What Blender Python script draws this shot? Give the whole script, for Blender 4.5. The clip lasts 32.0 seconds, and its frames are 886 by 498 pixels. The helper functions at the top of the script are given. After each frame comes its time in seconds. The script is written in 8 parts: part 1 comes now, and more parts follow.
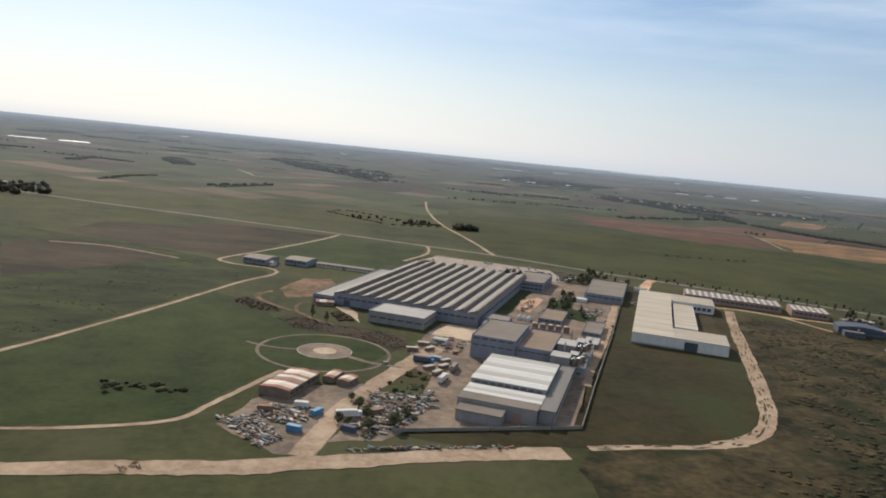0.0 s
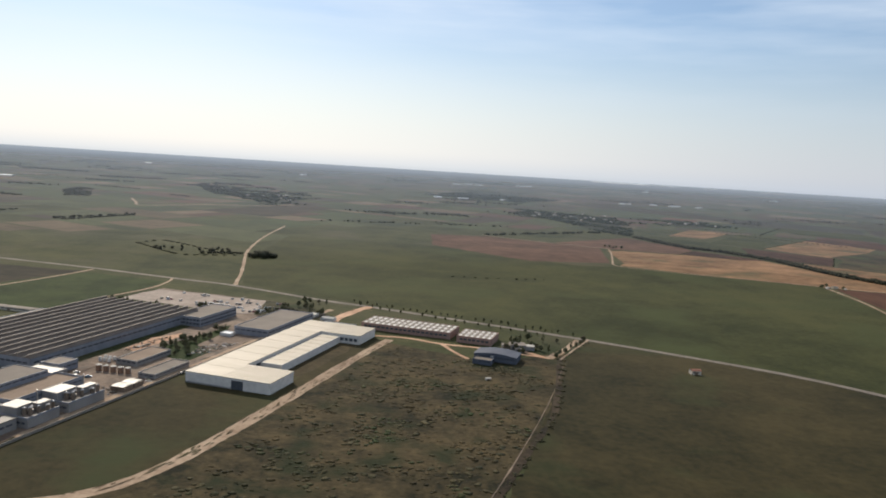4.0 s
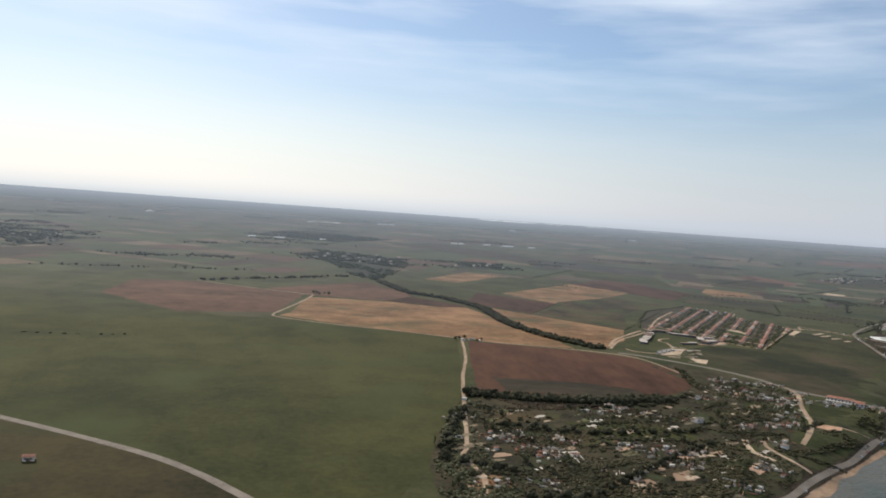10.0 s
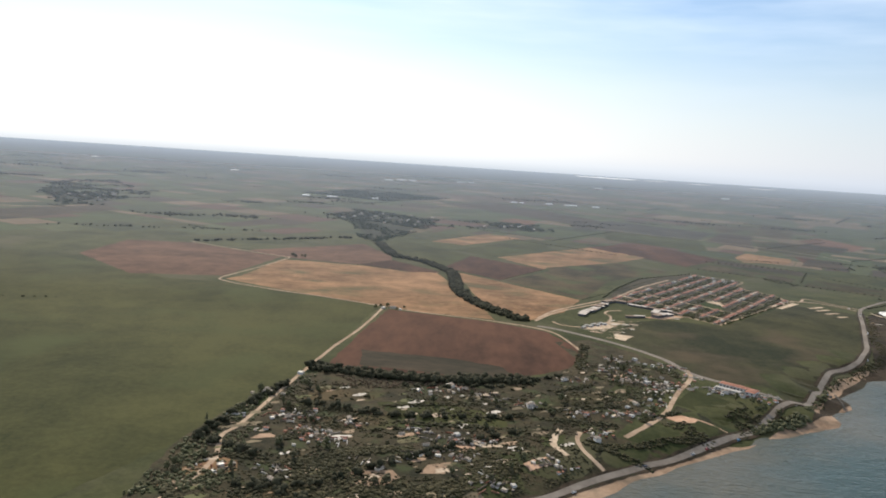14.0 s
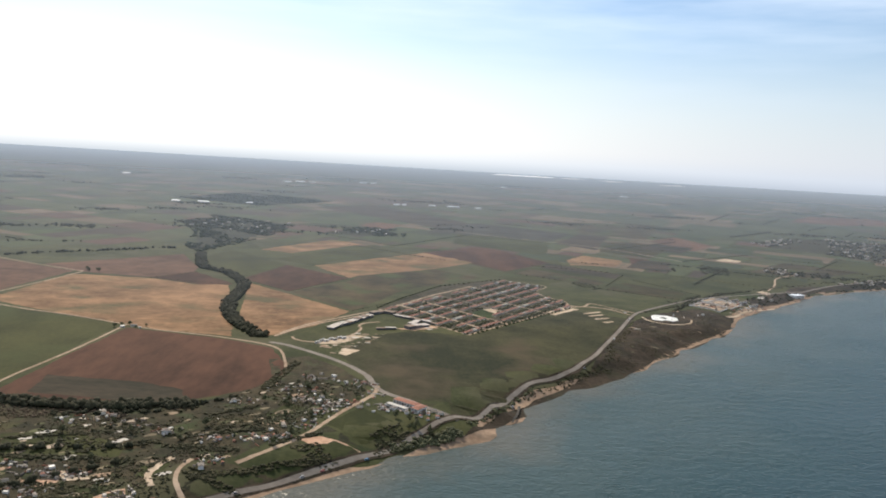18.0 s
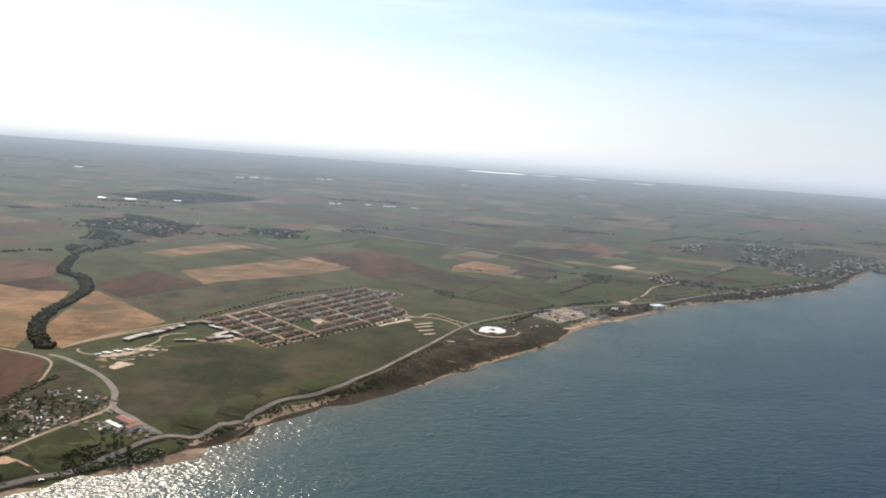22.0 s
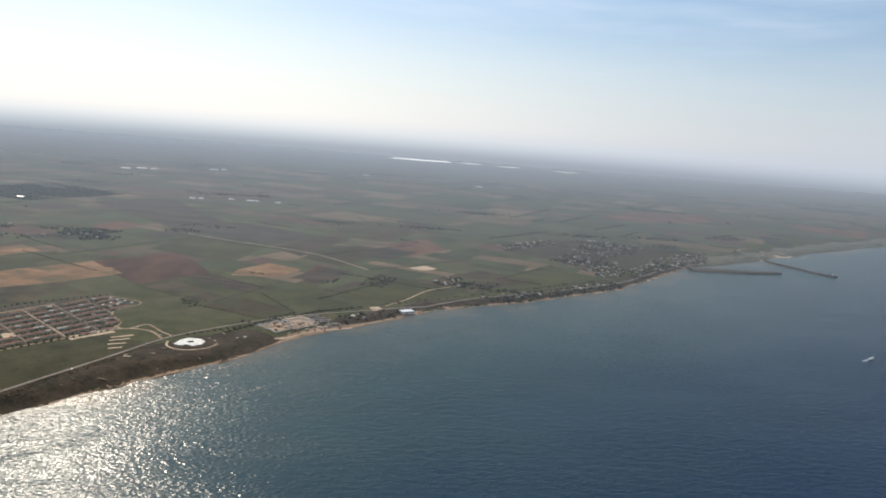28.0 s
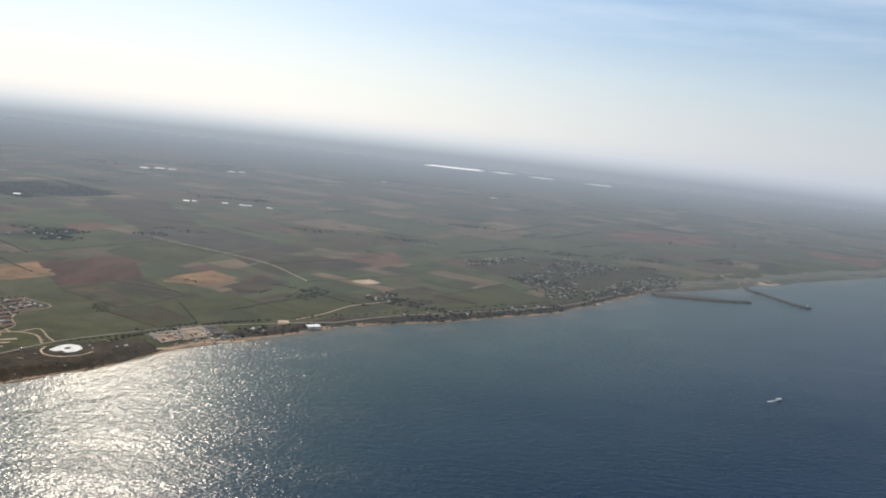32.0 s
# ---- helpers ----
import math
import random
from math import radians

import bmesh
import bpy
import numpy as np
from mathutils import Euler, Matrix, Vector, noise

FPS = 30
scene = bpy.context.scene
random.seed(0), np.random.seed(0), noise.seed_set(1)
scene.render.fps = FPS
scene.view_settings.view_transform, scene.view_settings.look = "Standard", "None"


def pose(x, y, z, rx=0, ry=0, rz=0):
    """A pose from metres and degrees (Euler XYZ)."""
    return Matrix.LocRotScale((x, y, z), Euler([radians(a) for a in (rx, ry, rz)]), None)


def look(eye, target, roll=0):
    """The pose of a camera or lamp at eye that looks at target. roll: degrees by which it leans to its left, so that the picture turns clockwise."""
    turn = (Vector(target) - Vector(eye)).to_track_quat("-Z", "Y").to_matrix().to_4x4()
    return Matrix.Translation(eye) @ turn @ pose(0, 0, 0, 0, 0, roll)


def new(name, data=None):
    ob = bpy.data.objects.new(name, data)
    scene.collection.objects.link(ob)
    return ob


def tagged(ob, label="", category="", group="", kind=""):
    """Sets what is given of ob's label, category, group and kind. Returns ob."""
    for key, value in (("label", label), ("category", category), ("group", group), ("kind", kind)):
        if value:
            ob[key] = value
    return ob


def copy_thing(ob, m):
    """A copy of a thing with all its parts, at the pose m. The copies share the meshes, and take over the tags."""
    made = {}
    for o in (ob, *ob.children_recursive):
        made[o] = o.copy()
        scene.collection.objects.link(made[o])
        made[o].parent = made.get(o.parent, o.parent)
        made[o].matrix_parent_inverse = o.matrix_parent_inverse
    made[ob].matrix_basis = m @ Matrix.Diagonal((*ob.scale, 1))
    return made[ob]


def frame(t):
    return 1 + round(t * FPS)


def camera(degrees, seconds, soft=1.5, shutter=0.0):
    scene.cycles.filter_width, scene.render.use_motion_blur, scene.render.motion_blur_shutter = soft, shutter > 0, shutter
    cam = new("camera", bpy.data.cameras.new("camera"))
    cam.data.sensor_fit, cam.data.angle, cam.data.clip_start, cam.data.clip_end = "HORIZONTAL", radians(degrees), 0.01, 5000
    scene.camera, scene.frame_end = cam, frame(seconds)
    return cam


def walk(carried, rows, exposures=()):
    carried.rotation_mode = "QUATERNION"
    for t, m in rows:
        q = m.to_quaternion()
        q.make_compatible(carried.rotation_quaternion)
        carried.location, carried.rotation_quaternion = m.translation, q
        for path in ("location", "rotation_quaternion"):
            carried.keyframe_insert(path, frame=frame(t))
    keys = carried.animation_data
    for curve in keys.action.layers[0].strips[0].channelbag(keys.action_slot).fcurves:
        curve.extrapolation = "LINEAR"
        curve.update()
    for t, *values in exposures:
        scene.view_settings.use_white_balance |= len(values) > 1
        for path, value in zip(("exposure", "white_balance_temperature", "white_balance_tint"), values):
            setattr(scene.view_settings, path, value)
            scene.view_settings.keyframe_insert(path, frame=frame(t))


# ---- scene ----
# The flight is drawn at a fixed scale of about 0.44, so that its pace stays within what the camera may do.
cam = camera(60.17, 32.0, soft=1.9)
PATH = [
    (0.0, 0.00, -0.05, 58.20, 82.338, -5.576, -0.044),
    (0.5, 18.01, -0.83, 60.95, 82.579, -5.105, 0.459),
    (1.0, 35.93, -1.12, 63.51, 83.485, -4.242, 0.777),
    (1.5, 53.75, -0.98, 65.90, 83.846, -4.043, 1.111),
    (2.0, 71.46, -0.44, 68.13, 83.741, -3.746, 1.592),
    (2.5, 89.06, 0.45, 70.22, 83.989, -3.264, 1.861),
    (3.0, 106.54, 1.65, 72.19, 83.498, -3.232, 1.164),
    (3.5, 123.90, 3.12, 74.04, 83.360, -3.303, 0.407),
    (5.5, 192.03, 11.04, 80.64, 83.593, -3.811, -0.003),
    (6.0, 208.74, 13.36, 82.14, 83.686, -3.929, -0.177),
    (6.5, 225.31, 15.76, 83.61, 83.830, -3.891, -0.246),
    (7.0, 241.77, 18.21, 85.05, 83.904, -3.981, -0.109),
    (7.5, 258.10, 20.68, 86.48, 86.326, -4.495, -0.262),
    (8.0, 274.32, 23.16, 87.91, 86.920, -3.958, 0.098),
    (8.5, 290.43, 25.61, 89.34, 86.407, -3.956, 0.260),
    (9.0, 306.43, 28.01, 90.78, 86.204, -3.703, -0.170),
    (9.5, 322.34, 30.36, 92.25, 86.555, -4.431, -3.061),
    (10.0, 338.16, 32.62, 93.74, 86.491, -4.138, -5.768),
    (10.5, 353.91, 34.78, 95.27, 86.566, -3.900, -8.439),
    (11.0, 369.58, 36.83, 96.85, 84.928, -1.819, -8.498),
    (11.5, 385.19, 38.74, 98.47, 84.346, -1.629, -7.715),
    (12.0, 400.75, 40.52, 100.15, 82.980, -1.888, -5.405),
    (12.5, 416.26, 42.14, 101.89, 81.305, -2.312, -2.040),
    (13.0, 431.75, 43.61, 103.69, 81.651, -2.900, 0.076),
    (13.5, 447.21, 44.90, 105.56, 82.668, -3.331, 2.809),
    (14.0, 462.67, 46.01, 107.50, 82.608, -3.720, 2.915),
    (14.5, 478.13, 46.94, 109.52, 82.243, -3.536, 2.193),
    (15.0, 493.60, 47.68, 111.62, 82.020, -3.088, -0.636),
    (15.5, 509.09, 48.23, 113.79, 81.834, -2.892, -1.496),
    (17.5, 571.51, 48.50, 123.32, 82.593, -3.001, -1.626),
    (18.0, 587.28, 48.10, 125.92, 82.681, -3.375, -1.600),
    (18.5, 603.13, 47.51, 128.60, 82.343, -3.635, -1.559),
    (19.0, 619.08, 46.74, 131.36, 82.097, -3.709, -1.596),
    (19.5, 635.14, 45.81, 134.20, 82.186, -3.810, -1.537),
    (20.0, 651.31, 44.71, 137.13, 82.355, -3.867, -1.722),
    (20.5, 667.59, 43.46, 140.13, 82.457, -3.722, -1.896),
    (21.0, 684.01, 42.07, 143.20, 82.274, -3.818, -1.834),
    (21.5, 700.56, 40.55, 146.35, 82.126, -4.081, -1.791),
    (22.0, 717.25, 38.92, 149.57, 82.203, -4.086, -1.904),
    (22.5, 734.08, 37.18, 152.86, 82.330, -3.938, -2.156),
    (23.0, 751.06, 35.36, 156.20, 82.467, -3.850, -2.143),
    (23.5, 768.19, 33.47, 159.60, 82.390, -4.101, -1.987),
    (24.0, 785.48, 31.52, 163.05, 82.198, -4.058, -1.933),
    (24.5, 802.93, 29.54, 166.55, 82.215, -4.119, -1.896),
    (25.0, 820.52, 27.55, 170.09, 82.572, -4.510, -2.260),
    (25.5, 838.28, 25.57, 173.66, 82.837, -4.493, -2.621),
    (26.0, 856.18, 23.61, 177.26, 83.912, -5.168, -4.513),
    (26.5, 874.24, 21.71, 180.88, 83.690, -5.207, -7.729),
    (28.5, 947.82, 15.13, 195.42, 80.830, -5.066, -3.228),
    (29.0, 966.51, 13.87, 199.03, 81.105, -6.247, -1.748),
    (29.5, 985.31, 12.83, 202.61, 81.089, -5.644, -0.296),
    (30.0, 1004.18, 12.03, 206.15, 81.253, -6.296, -0.068),
    (30.5, 1023.13, 11.50, 209.64, 80.676, -6.056, 0.132),
    (31.0, 1042.12, 11.28, 213.08, 80.692, -6.378, 0.538),
    (31.5, 1061.15, 11.41, 216.44, 80.982, -6.182, 0.272),
    (32.0, 1080.19, 11.90, 219.73, 81.173, -6.195, -0.380),
]
walk(cam, [(t, pose(x, y, z, rx, ry, rz)) for t, x, y, z, rx, ry, rz in PATH],
     exposures=[(0.0, 0.0), (6.0, 0.0), (9.0, 0.04), (11.0, -0.05), (12.0, -0.1), (13.0, 0.27), (14.0, 0.32), (19.0, 0.32), (26.0, 0.37), (28.5, 0.0), (29.0, -0.03), (30.0, 0.0), (32.0, 0.02)])

# ---- world, sun, exposure ----
SUN_AZ, SUN_EL = -24.0, 33.0          # degrees from +y towards +x, and above the horizon
world = bpy.data.worlds.new("sky")
scene.world = world
world.use_nodes = True
wn, wl = world.node_tree.nodes, world.node_tree.links
wn.clear()
w_out = wn.new("ShaderNodeOutputWorld")
w_sky = wn.new("ShaderNodeTexSky")
w_sky.sky_type = "NISHITA"
w_sky.sun_disc = False
w_sky.sun_elevation = radians(SUN_EL)
w_sky.sun_rotation = radians(SUN_AZ)
w_sky.altitude = 100
w_sky.air_density, w_sky.dust_density, w_sky.ozone_density = 1.0, 0.5, 4.0
w_geo = wn.new("ShaderNodeTexCoord")
w_sep = wn.new("ShaderNodeSeparateXYZ")
wl.new(w_geo.outputs["Generated"], w_sep.inputs[0])
# thin cirrus high up
w_map = wn.new("ShaderNodeMapping")
w_map.inputs["Scale"].default_value = (2.2, 2.2, 16.0)
w_map.inputs["Rotation"].default_value = (0.0, 0.18, 0.0)
w_noise = wn.new("ShaderNodeTexNoise")
w_noise.inputs["Scale"].default_value = 1.7
w_noise.inputs["Detail"].default_value = 7.0
wl.new(w_geo.outputs["Generated"], w_map.inputs[0])
wl.new(w_map.outputs[0], w_noise.inputs["Vector"])
w_cr = wn.new("ShaderNodeMapRange")
for k, v in (("From Min", 0.38), ("From Max", 0.68), ("To Min", 0.14), ("To Max", 0.85)):
    w_cr.inputs[k].default_value = v
wl.new(w_noise.outputs["Fac"], w_cr.inputs["Value"])
w_hi = wn.new("ShaderNodeMapRange")
for k, v in (("From Min", 0.04), ("From Max", 0.3), ("To Min", 0.0), ("To Max", 1.0)):
    w_hi.inputs[k].default_value = v
wl.new(w_sep.outputs["Z"], w_hi.inputs["Value"])
w_mul = wn.new("ShaderNodeMath")
w_mul.operation = "MULTIPLY"
wl.new(w_cr.outputs[0], w_mul.inputs[0])
wl.new(w_hi.outputs[0], w_mul.inputs[1])
w_mixc = wn.new("ShaderNodeMix")
w_mixc.data_type = "RGBA"
wl.new(w_mul.outputs[0], w_mixc.inputs["Factor"])
wl.new(w_sky.outputs[0], w_mixc.inputs["A"])
w_mixc.inputs["B"].default_value = (9.0, 9.9, 11.0, 1)
# the milky air low over the plain
w_milk = wn.new("ShaderNodeMapRange")
w_milk.interpolation_type = "SMOOTHSTEP"
for k, v in (("From Min", -0.01), ("From Max", 0.20), ("To Min", 0.86), ("To Max", 0.0)):
    w_milk.inputs[k].default_value = v
wl.new(w_sep.outputs["Z"], w_milk.inputs["Value"])
w_mixm = wn.new("ShaderNodeMix")
w_mixm.data_type = "RGBA"
wl.new(w_milk.outputs[0], w_mixm.inputs["Factor"])
wl.new(w_mixc.outputs["Result"], w_mixm.inputs["A"])
w_side = wn.new("ShaderNodeMapRange")
w_side.interpolation_type = "SMOOTHSTEP"
for k, v in (("From Min", -0.25), ("From Max", 0.62), ("To Min", 0.0), ("To Max", 1.0)):
    w_side.inputs[k].default_value = v
wl.new(w_sep.outputs["X"], w_side.inputs["Value"])
w_milkc = wn.new("ShaderNodeMix")
w_milkc.data_type = "RGBA"
w_milkc.inputs["A"].default_value = (9.9, 10.0, 10.0, 1)
w_milkc.inputs["B"].default_value = (6.3, 6.8, 7.7, 1)
wl.new(w_side.outputs[0], w_milkc.inputs["Factor"])
wl.new(w_milkc.outputs["Result"], w_mixm.inputs["B"])
w_bg = wn.new("ShaderNodeBackground")
w_bg.inputs["Strength"].default_value = 0.095
wl.new(w_mixm.outputs["Result"], w_bg.inputs["Color"])
# the far plain below the true horizon, its haze painted into the backdrop colour
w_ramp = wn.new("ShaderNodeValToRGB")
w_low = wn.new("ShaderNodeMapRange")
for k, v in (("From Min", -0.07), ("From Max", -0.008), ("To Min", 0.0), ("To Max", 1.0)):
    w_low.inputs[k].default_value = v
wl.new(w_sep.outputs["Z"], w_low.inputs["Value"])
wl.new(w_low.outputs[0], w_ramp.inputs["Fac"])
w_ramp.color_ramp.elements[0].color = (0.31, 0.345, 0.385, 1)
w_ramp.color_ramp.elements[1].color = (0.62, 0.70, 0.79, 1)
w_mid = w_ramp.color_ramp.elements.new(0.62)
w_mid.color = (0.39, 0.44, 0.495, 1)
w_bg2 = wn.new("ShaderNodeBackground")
# backdrop colour dimmed away from the sun, as lit haze would be
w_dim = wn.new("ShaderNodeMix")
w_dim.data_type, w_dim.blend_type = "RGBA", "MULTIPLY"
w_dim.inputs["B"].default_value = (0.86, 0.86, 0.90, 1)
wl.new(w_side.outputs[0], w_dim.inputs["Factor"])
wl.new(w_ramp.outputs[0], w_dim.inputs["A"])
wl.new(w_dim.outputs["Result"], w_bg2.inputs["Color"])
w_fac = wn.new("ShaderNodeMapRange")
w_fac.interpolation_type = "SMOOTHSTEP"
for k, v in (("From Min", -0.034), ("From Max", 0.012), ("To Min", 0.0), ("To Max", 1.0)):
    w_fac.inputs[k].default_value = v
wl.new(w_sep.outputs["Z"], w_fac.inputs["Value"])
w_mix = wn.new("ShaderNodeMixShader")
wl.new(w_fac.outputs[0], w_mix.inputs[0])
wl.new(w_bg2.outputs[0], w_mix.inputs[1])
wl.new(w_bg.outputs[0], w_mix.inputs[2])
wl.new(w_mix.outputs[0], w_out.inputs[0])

sun_lamp = bpy.data.lights.new("sun", "SUN")
sun_lamp.energy, sun_lamp.angle, sun_lamp.color = 4.2, radians(0.53), (1.0, 0.88, 0.72)
sun_ob = new("sun", sun_lamp)
sun_way = Vector((math.sin(radians(SUN_AZ)) * math.cos(radians(SUN_EL)), math.cos(radians(SUN_AZ)) * math.cos(radians(SUN_EL)), math.sin(radians(SUN_EL))))
sun_ob.matrix_world = look(sun_way * 900, (0, 0, 0))


# ---- materials ----
def surface(name, dark, light, rough=0.85, scale=0.5, fine=None, bump=0.15, metal=0.0, per_thing=0.0, stretch=(1, 1, 1), spec=0.3, patch=None, where="Object", haze_sheen=0.015):
    """A surface between two colours, mottled at a coarse and a fine scale, with relief; patch: a third colour in sparse patches."""
    m = bpy.data.materials.new(name)
    m.use_nodes = True
    n, l = m.node_tree.nodes, m.node_tree.links
    b = n["Principled BSDF"]
    b.inputs["Roughness"].default_value = rough
    b.inputs["Metallic"].default_value = metal
    b.inputs["Specular IOR Level"].default_value = spec
    if where == "Object":
        co = n.new("ShaderNodeTexCoord").outputs["Object"]
    else:
        co = n.new("ShaderNodeNewGeometry").outputs["Position"]
    mp = n.new("ShaderNodeMapping")
    mp.inputs["Scale"].default_value = stretch
    l.new(co, mp.inputs[0])
    a = n.new("ShaderNodeTexNoise")
    a.inputs["Scale"].default_value = scale
    a.inputs["Detail"].default_value = 7.0
    a.inputs["Roughness"].default_value = 0.58
    l.new(mp.outputs[0], a.inputs["Vector"])
    f = n.new("ShaderNodeTexNoise")
    f.inputs["Scale"].default_value = fine or scale * 9
    f.inputs["Detail"].default_value = 5.0
    f.inputs["Roughness"].default_value = 0.66 if where == "Position" else 0.5
    l.new(mp.outputs[0], f.inputs["Vector"])
    s = n.new("ShaderNodeMath")
    s.operation = "MULTIPLY_ADD"
    s.inputs[1].default_value = 1.5 if where == "Position" else 0.45
    l.new(f.outputs["Fac"], s.inputs[0])
    h = n.new("ShaderNodeMath")
    h.operation = "MULTIPLY_ADD"
    h.inputs[1].default_value = 2.7 if where == "Position" else 1.5
    h.inputs[2].default_value = -1.60 if where == "Position" else -0.47
    l.new(a.outputs["Fac"], h.inputs[0])
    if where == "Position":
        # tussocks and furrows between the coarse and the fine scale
        # bluish sheen pales land at low angles, imitating haze in the surface
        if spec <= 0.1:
            b.inputs["Sheen Weight"].default_value = haze_sheen
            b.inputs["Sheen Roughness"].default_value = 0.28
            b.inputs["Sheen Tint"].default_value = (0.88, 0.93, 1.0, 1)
        mid = n.new("ShaderNodeTexNoise")
        mid.inputs["Scale"].default_value = scale * 4.3
        mid.inputs["Detail"].default_value = 5.0
        mid.inputs["Roughness"].default_value = 0.62
        l.new(mp.outputs[0], mid.inputs["Vector"])
        g = n.new("ShaderNodeMath")
        g.operation = "MULTIPLY_ADD"
        g.inputs[1].default_value = 1.5
        l.new(mid.outputs["Fac"], g.inputs[0])
        l.new(h.outputs[0], g.inputs[2])
        g2 = n.new("ShaderNodeMath")
        g2.operation = "SUBTRACT"
        g2.inputs[1].default_value = 0.75
        l.new(g.outputs[0], g2.inputs[0])
        l.new(g2.outputs[0], s.inputs[2])
    else:
        l.new(h.outputs[0], s.inputs[2])
    last = s.outputs[0]
    if per_thing:
        oi = n.new("ShaderNodeObjectInfo")
        p = n.new("ShaderNodeMath")
        p.operation = "MULTIPLY_ADD"
        p.inputs[1].default_value = per_thing
        l.new(oi.outputs["Random"], p.inputs[0])
        l.new(last, p.inputs[2])
        last = p.outputs[0]
    mix = n.new("ShaderNodeMix")
    mix.data_type = "RGBA"
    mix.inputs["A"].default_value = (*dark, 1)
    mix.inputs["B"].default_value = (*light, 1)
    l.new(last, mix.inputs["Factor"])
    col = mix.outputs["Result"]
    if patch:
        q = n.new("ShaderNodeTexNoise")
        q.inputs["Scale"].default_value = scale * 1.7
        q.inputs["Detail"].default_value = 6.0
        off = n.new("ShaderNodeVectorMath")
        off.inputs[1].default_value = (71.3, 12.9, 5.1)
        l.new(mp.outputs[0], off.inputs[0])
        l.new(off.outputs[0], q.inputs["Vector"])
        r = n.new("ShaderNodeMapRange")
        for k, v in (("From Min", 0.52), ("From Max", 0.68), ("To Min", 0.0), ("To Max", 0.85)):
            r.inputs[k].default_value = v
        l.new(q.outputs["Fac"], r.inputs["Value"])
        mix2 = n.new("ShaderNodeMix")
        mix2.data_type = "RGBA"
        l.new(r.outputs[0], mix2.inputs["Factor"])
        l.new(col, mix2.inputs["A"])
        mix2.inputs["B"].default_value = (*patch, 1)
        col = mix2.outputs["Result"]
    l.new(col, b.inputs["Base Color"])
    if bump:
        bp = n.new("ShaderNodeBump")
        bp.inputs["Strength"].default_value = bump
        bp.inputs["Distance"].default_value = 0.3
        l.new(f.outputs["Fac"], bp.inputs["Height"])
        l.new(bp.outputs[0], b.inputs["Normal"])
    return m


def patchwork(name, stops, rough=0.95, scale=0.02, haze_sheen=0.12):
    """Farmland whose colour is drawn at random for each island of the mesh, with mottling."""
    # the sheen passed on here carries the imitated haze
    m = surface(name, (0.75, 0.75, 0.75), (1.2, 1.2, 1.2), rough, scale, scale * 12, 0.0, where="Position", spec=0.1, haze_sheen=haze_sheen)
    n, l = m.node_tree.nodes, m.node_tree.links
    b = n["Principled BSDF"]
    tint = b.inputs["Base Color"].links[0].from_socket
    g = n.new("ShaderNodeNewGeometry")
    r = n.new("ShaderNodeValToRGB")
    r.color_ramp.interpolation = "CONSTANT"
    while len(r.color_ramp.elements) < len(stops):
        r.color_ramp.elements.new(0.5)
    for k, c in enumerate(stops):
        r.color_ramp.elements[k].position = k / len(stops)
        r.color_ramp.elements[k].color = (*c, 1)
    l.new(g.outputs["Random Per Island"], r.inputs[0])
    x = n.new("ShaderNodeMix")
    x.data_type, x.blend_type = "RGBA", "MULTIPLY"
    x.inputs["Factor"].default_value = 1.0
    l.new(r.outputs[0], x.inputs["A"])
    l.new(tint, x.inputs["B"])
    l.new(x.outputs["Result"], b.inputs["Base Color"])
    return m


P = "Position"
M_GROUND = surface("pasture", (0.024, 0.031, 0.010), (0.068, 0.068, 0.026), 0.95, 0.012, 0.42, 0.5, where=P, spec=0.1, patch=(0.072, 0.066, 0.035))
M_GREEN = surface("green_crop", (0.022, 0.027, 0.007), (0.058, 0.058, 0.018), 0.95, 0.010, 0.42, 0.4, where=P, spec=0.1, patch=(0.048, 0.056, 0.018))
M_LUSH = surface("lush_grass", (0.015, 0.027, 0.006), (0.040, 0.054, 0.014), 0.95, 0.03, 0.6, 0.5, where=P, spec=0.1)
M_OLIVE = surface("dry_meadow", (0.021, 0.019, 0.009), (0.080, 0.058, 0.028), 0.95, 0.018, 0.5, 0.5, where=P, spec=0.1, patch=(0.045, 0.062, 0.020))
M_SCRUB = surface("scrub_ground", (0.019, 0.021, 0.010), (0.074, 0.062, 0.031), 0.95, 0.045, 0.6, 0.8, where=P, spec=0.1, patch=(0.028, 0.042, 0.014))
M_DRYSCRUB = surface("dark_rough_scrub", (0.012, 0.012, 0.005), (0.082, 0.060, 0.028), 0.95, 0.05, 0.6, 0.9, where=P, spec=0.1, patch=(0.014, 0.021, 0.007))
M_WEEDS = surface("dark_green_weeds", (0.010, 0.018, 0.005), (0.046, 0.055, 0.016), 0.95, 0.035, 0.5, 0.8, where=P, spec=0.1, patch=(0.012, 0.020, 0.006), stretch=(0.7, 1.5, 1))
M_DARKMEADOW = surface("dark_olive_meadow", (0.018, 0.017, 0.006), (0.052, 0.041, 0.016), 0.95, 0.014, 0.4, 0.4, where=P, spec=0.1, patch=(0.034, 0.042, 0.015))
M_RED = surface("ploughed_red_soil", (0.036, 0.017, 0.0105), (0.090, 0.042, 0.025), 0.97, 0.014, 0.18, 0.3, where=P, spec=0.1, stretch=(1, 0.35, 1))
M_BROWN = surface("ploughed_brown_soil", (0.066, 0.036, 0.023), (0.140, 0.076, 0.048), 0.97, 0.014, 0.15, 0.3, where=P, spec=0.1)
M_TAN = surface("stubble_field", (0.115, 0.066, 0.034), (0.30, 0.172, 0.090), 0.97, 0.022, 0.3, 0.3, where=P, spec=0.1, patch=(0.085, 0.078, 0.038), stretch=(0.8, 1.2, 1))
M_SAND = surface("pale_sand", (0.34, 0.25, 0.165), (0.55, 0.43, 0.31), 0.95, 0.06, 0.6, 0.2, where=P, spec=0.15)
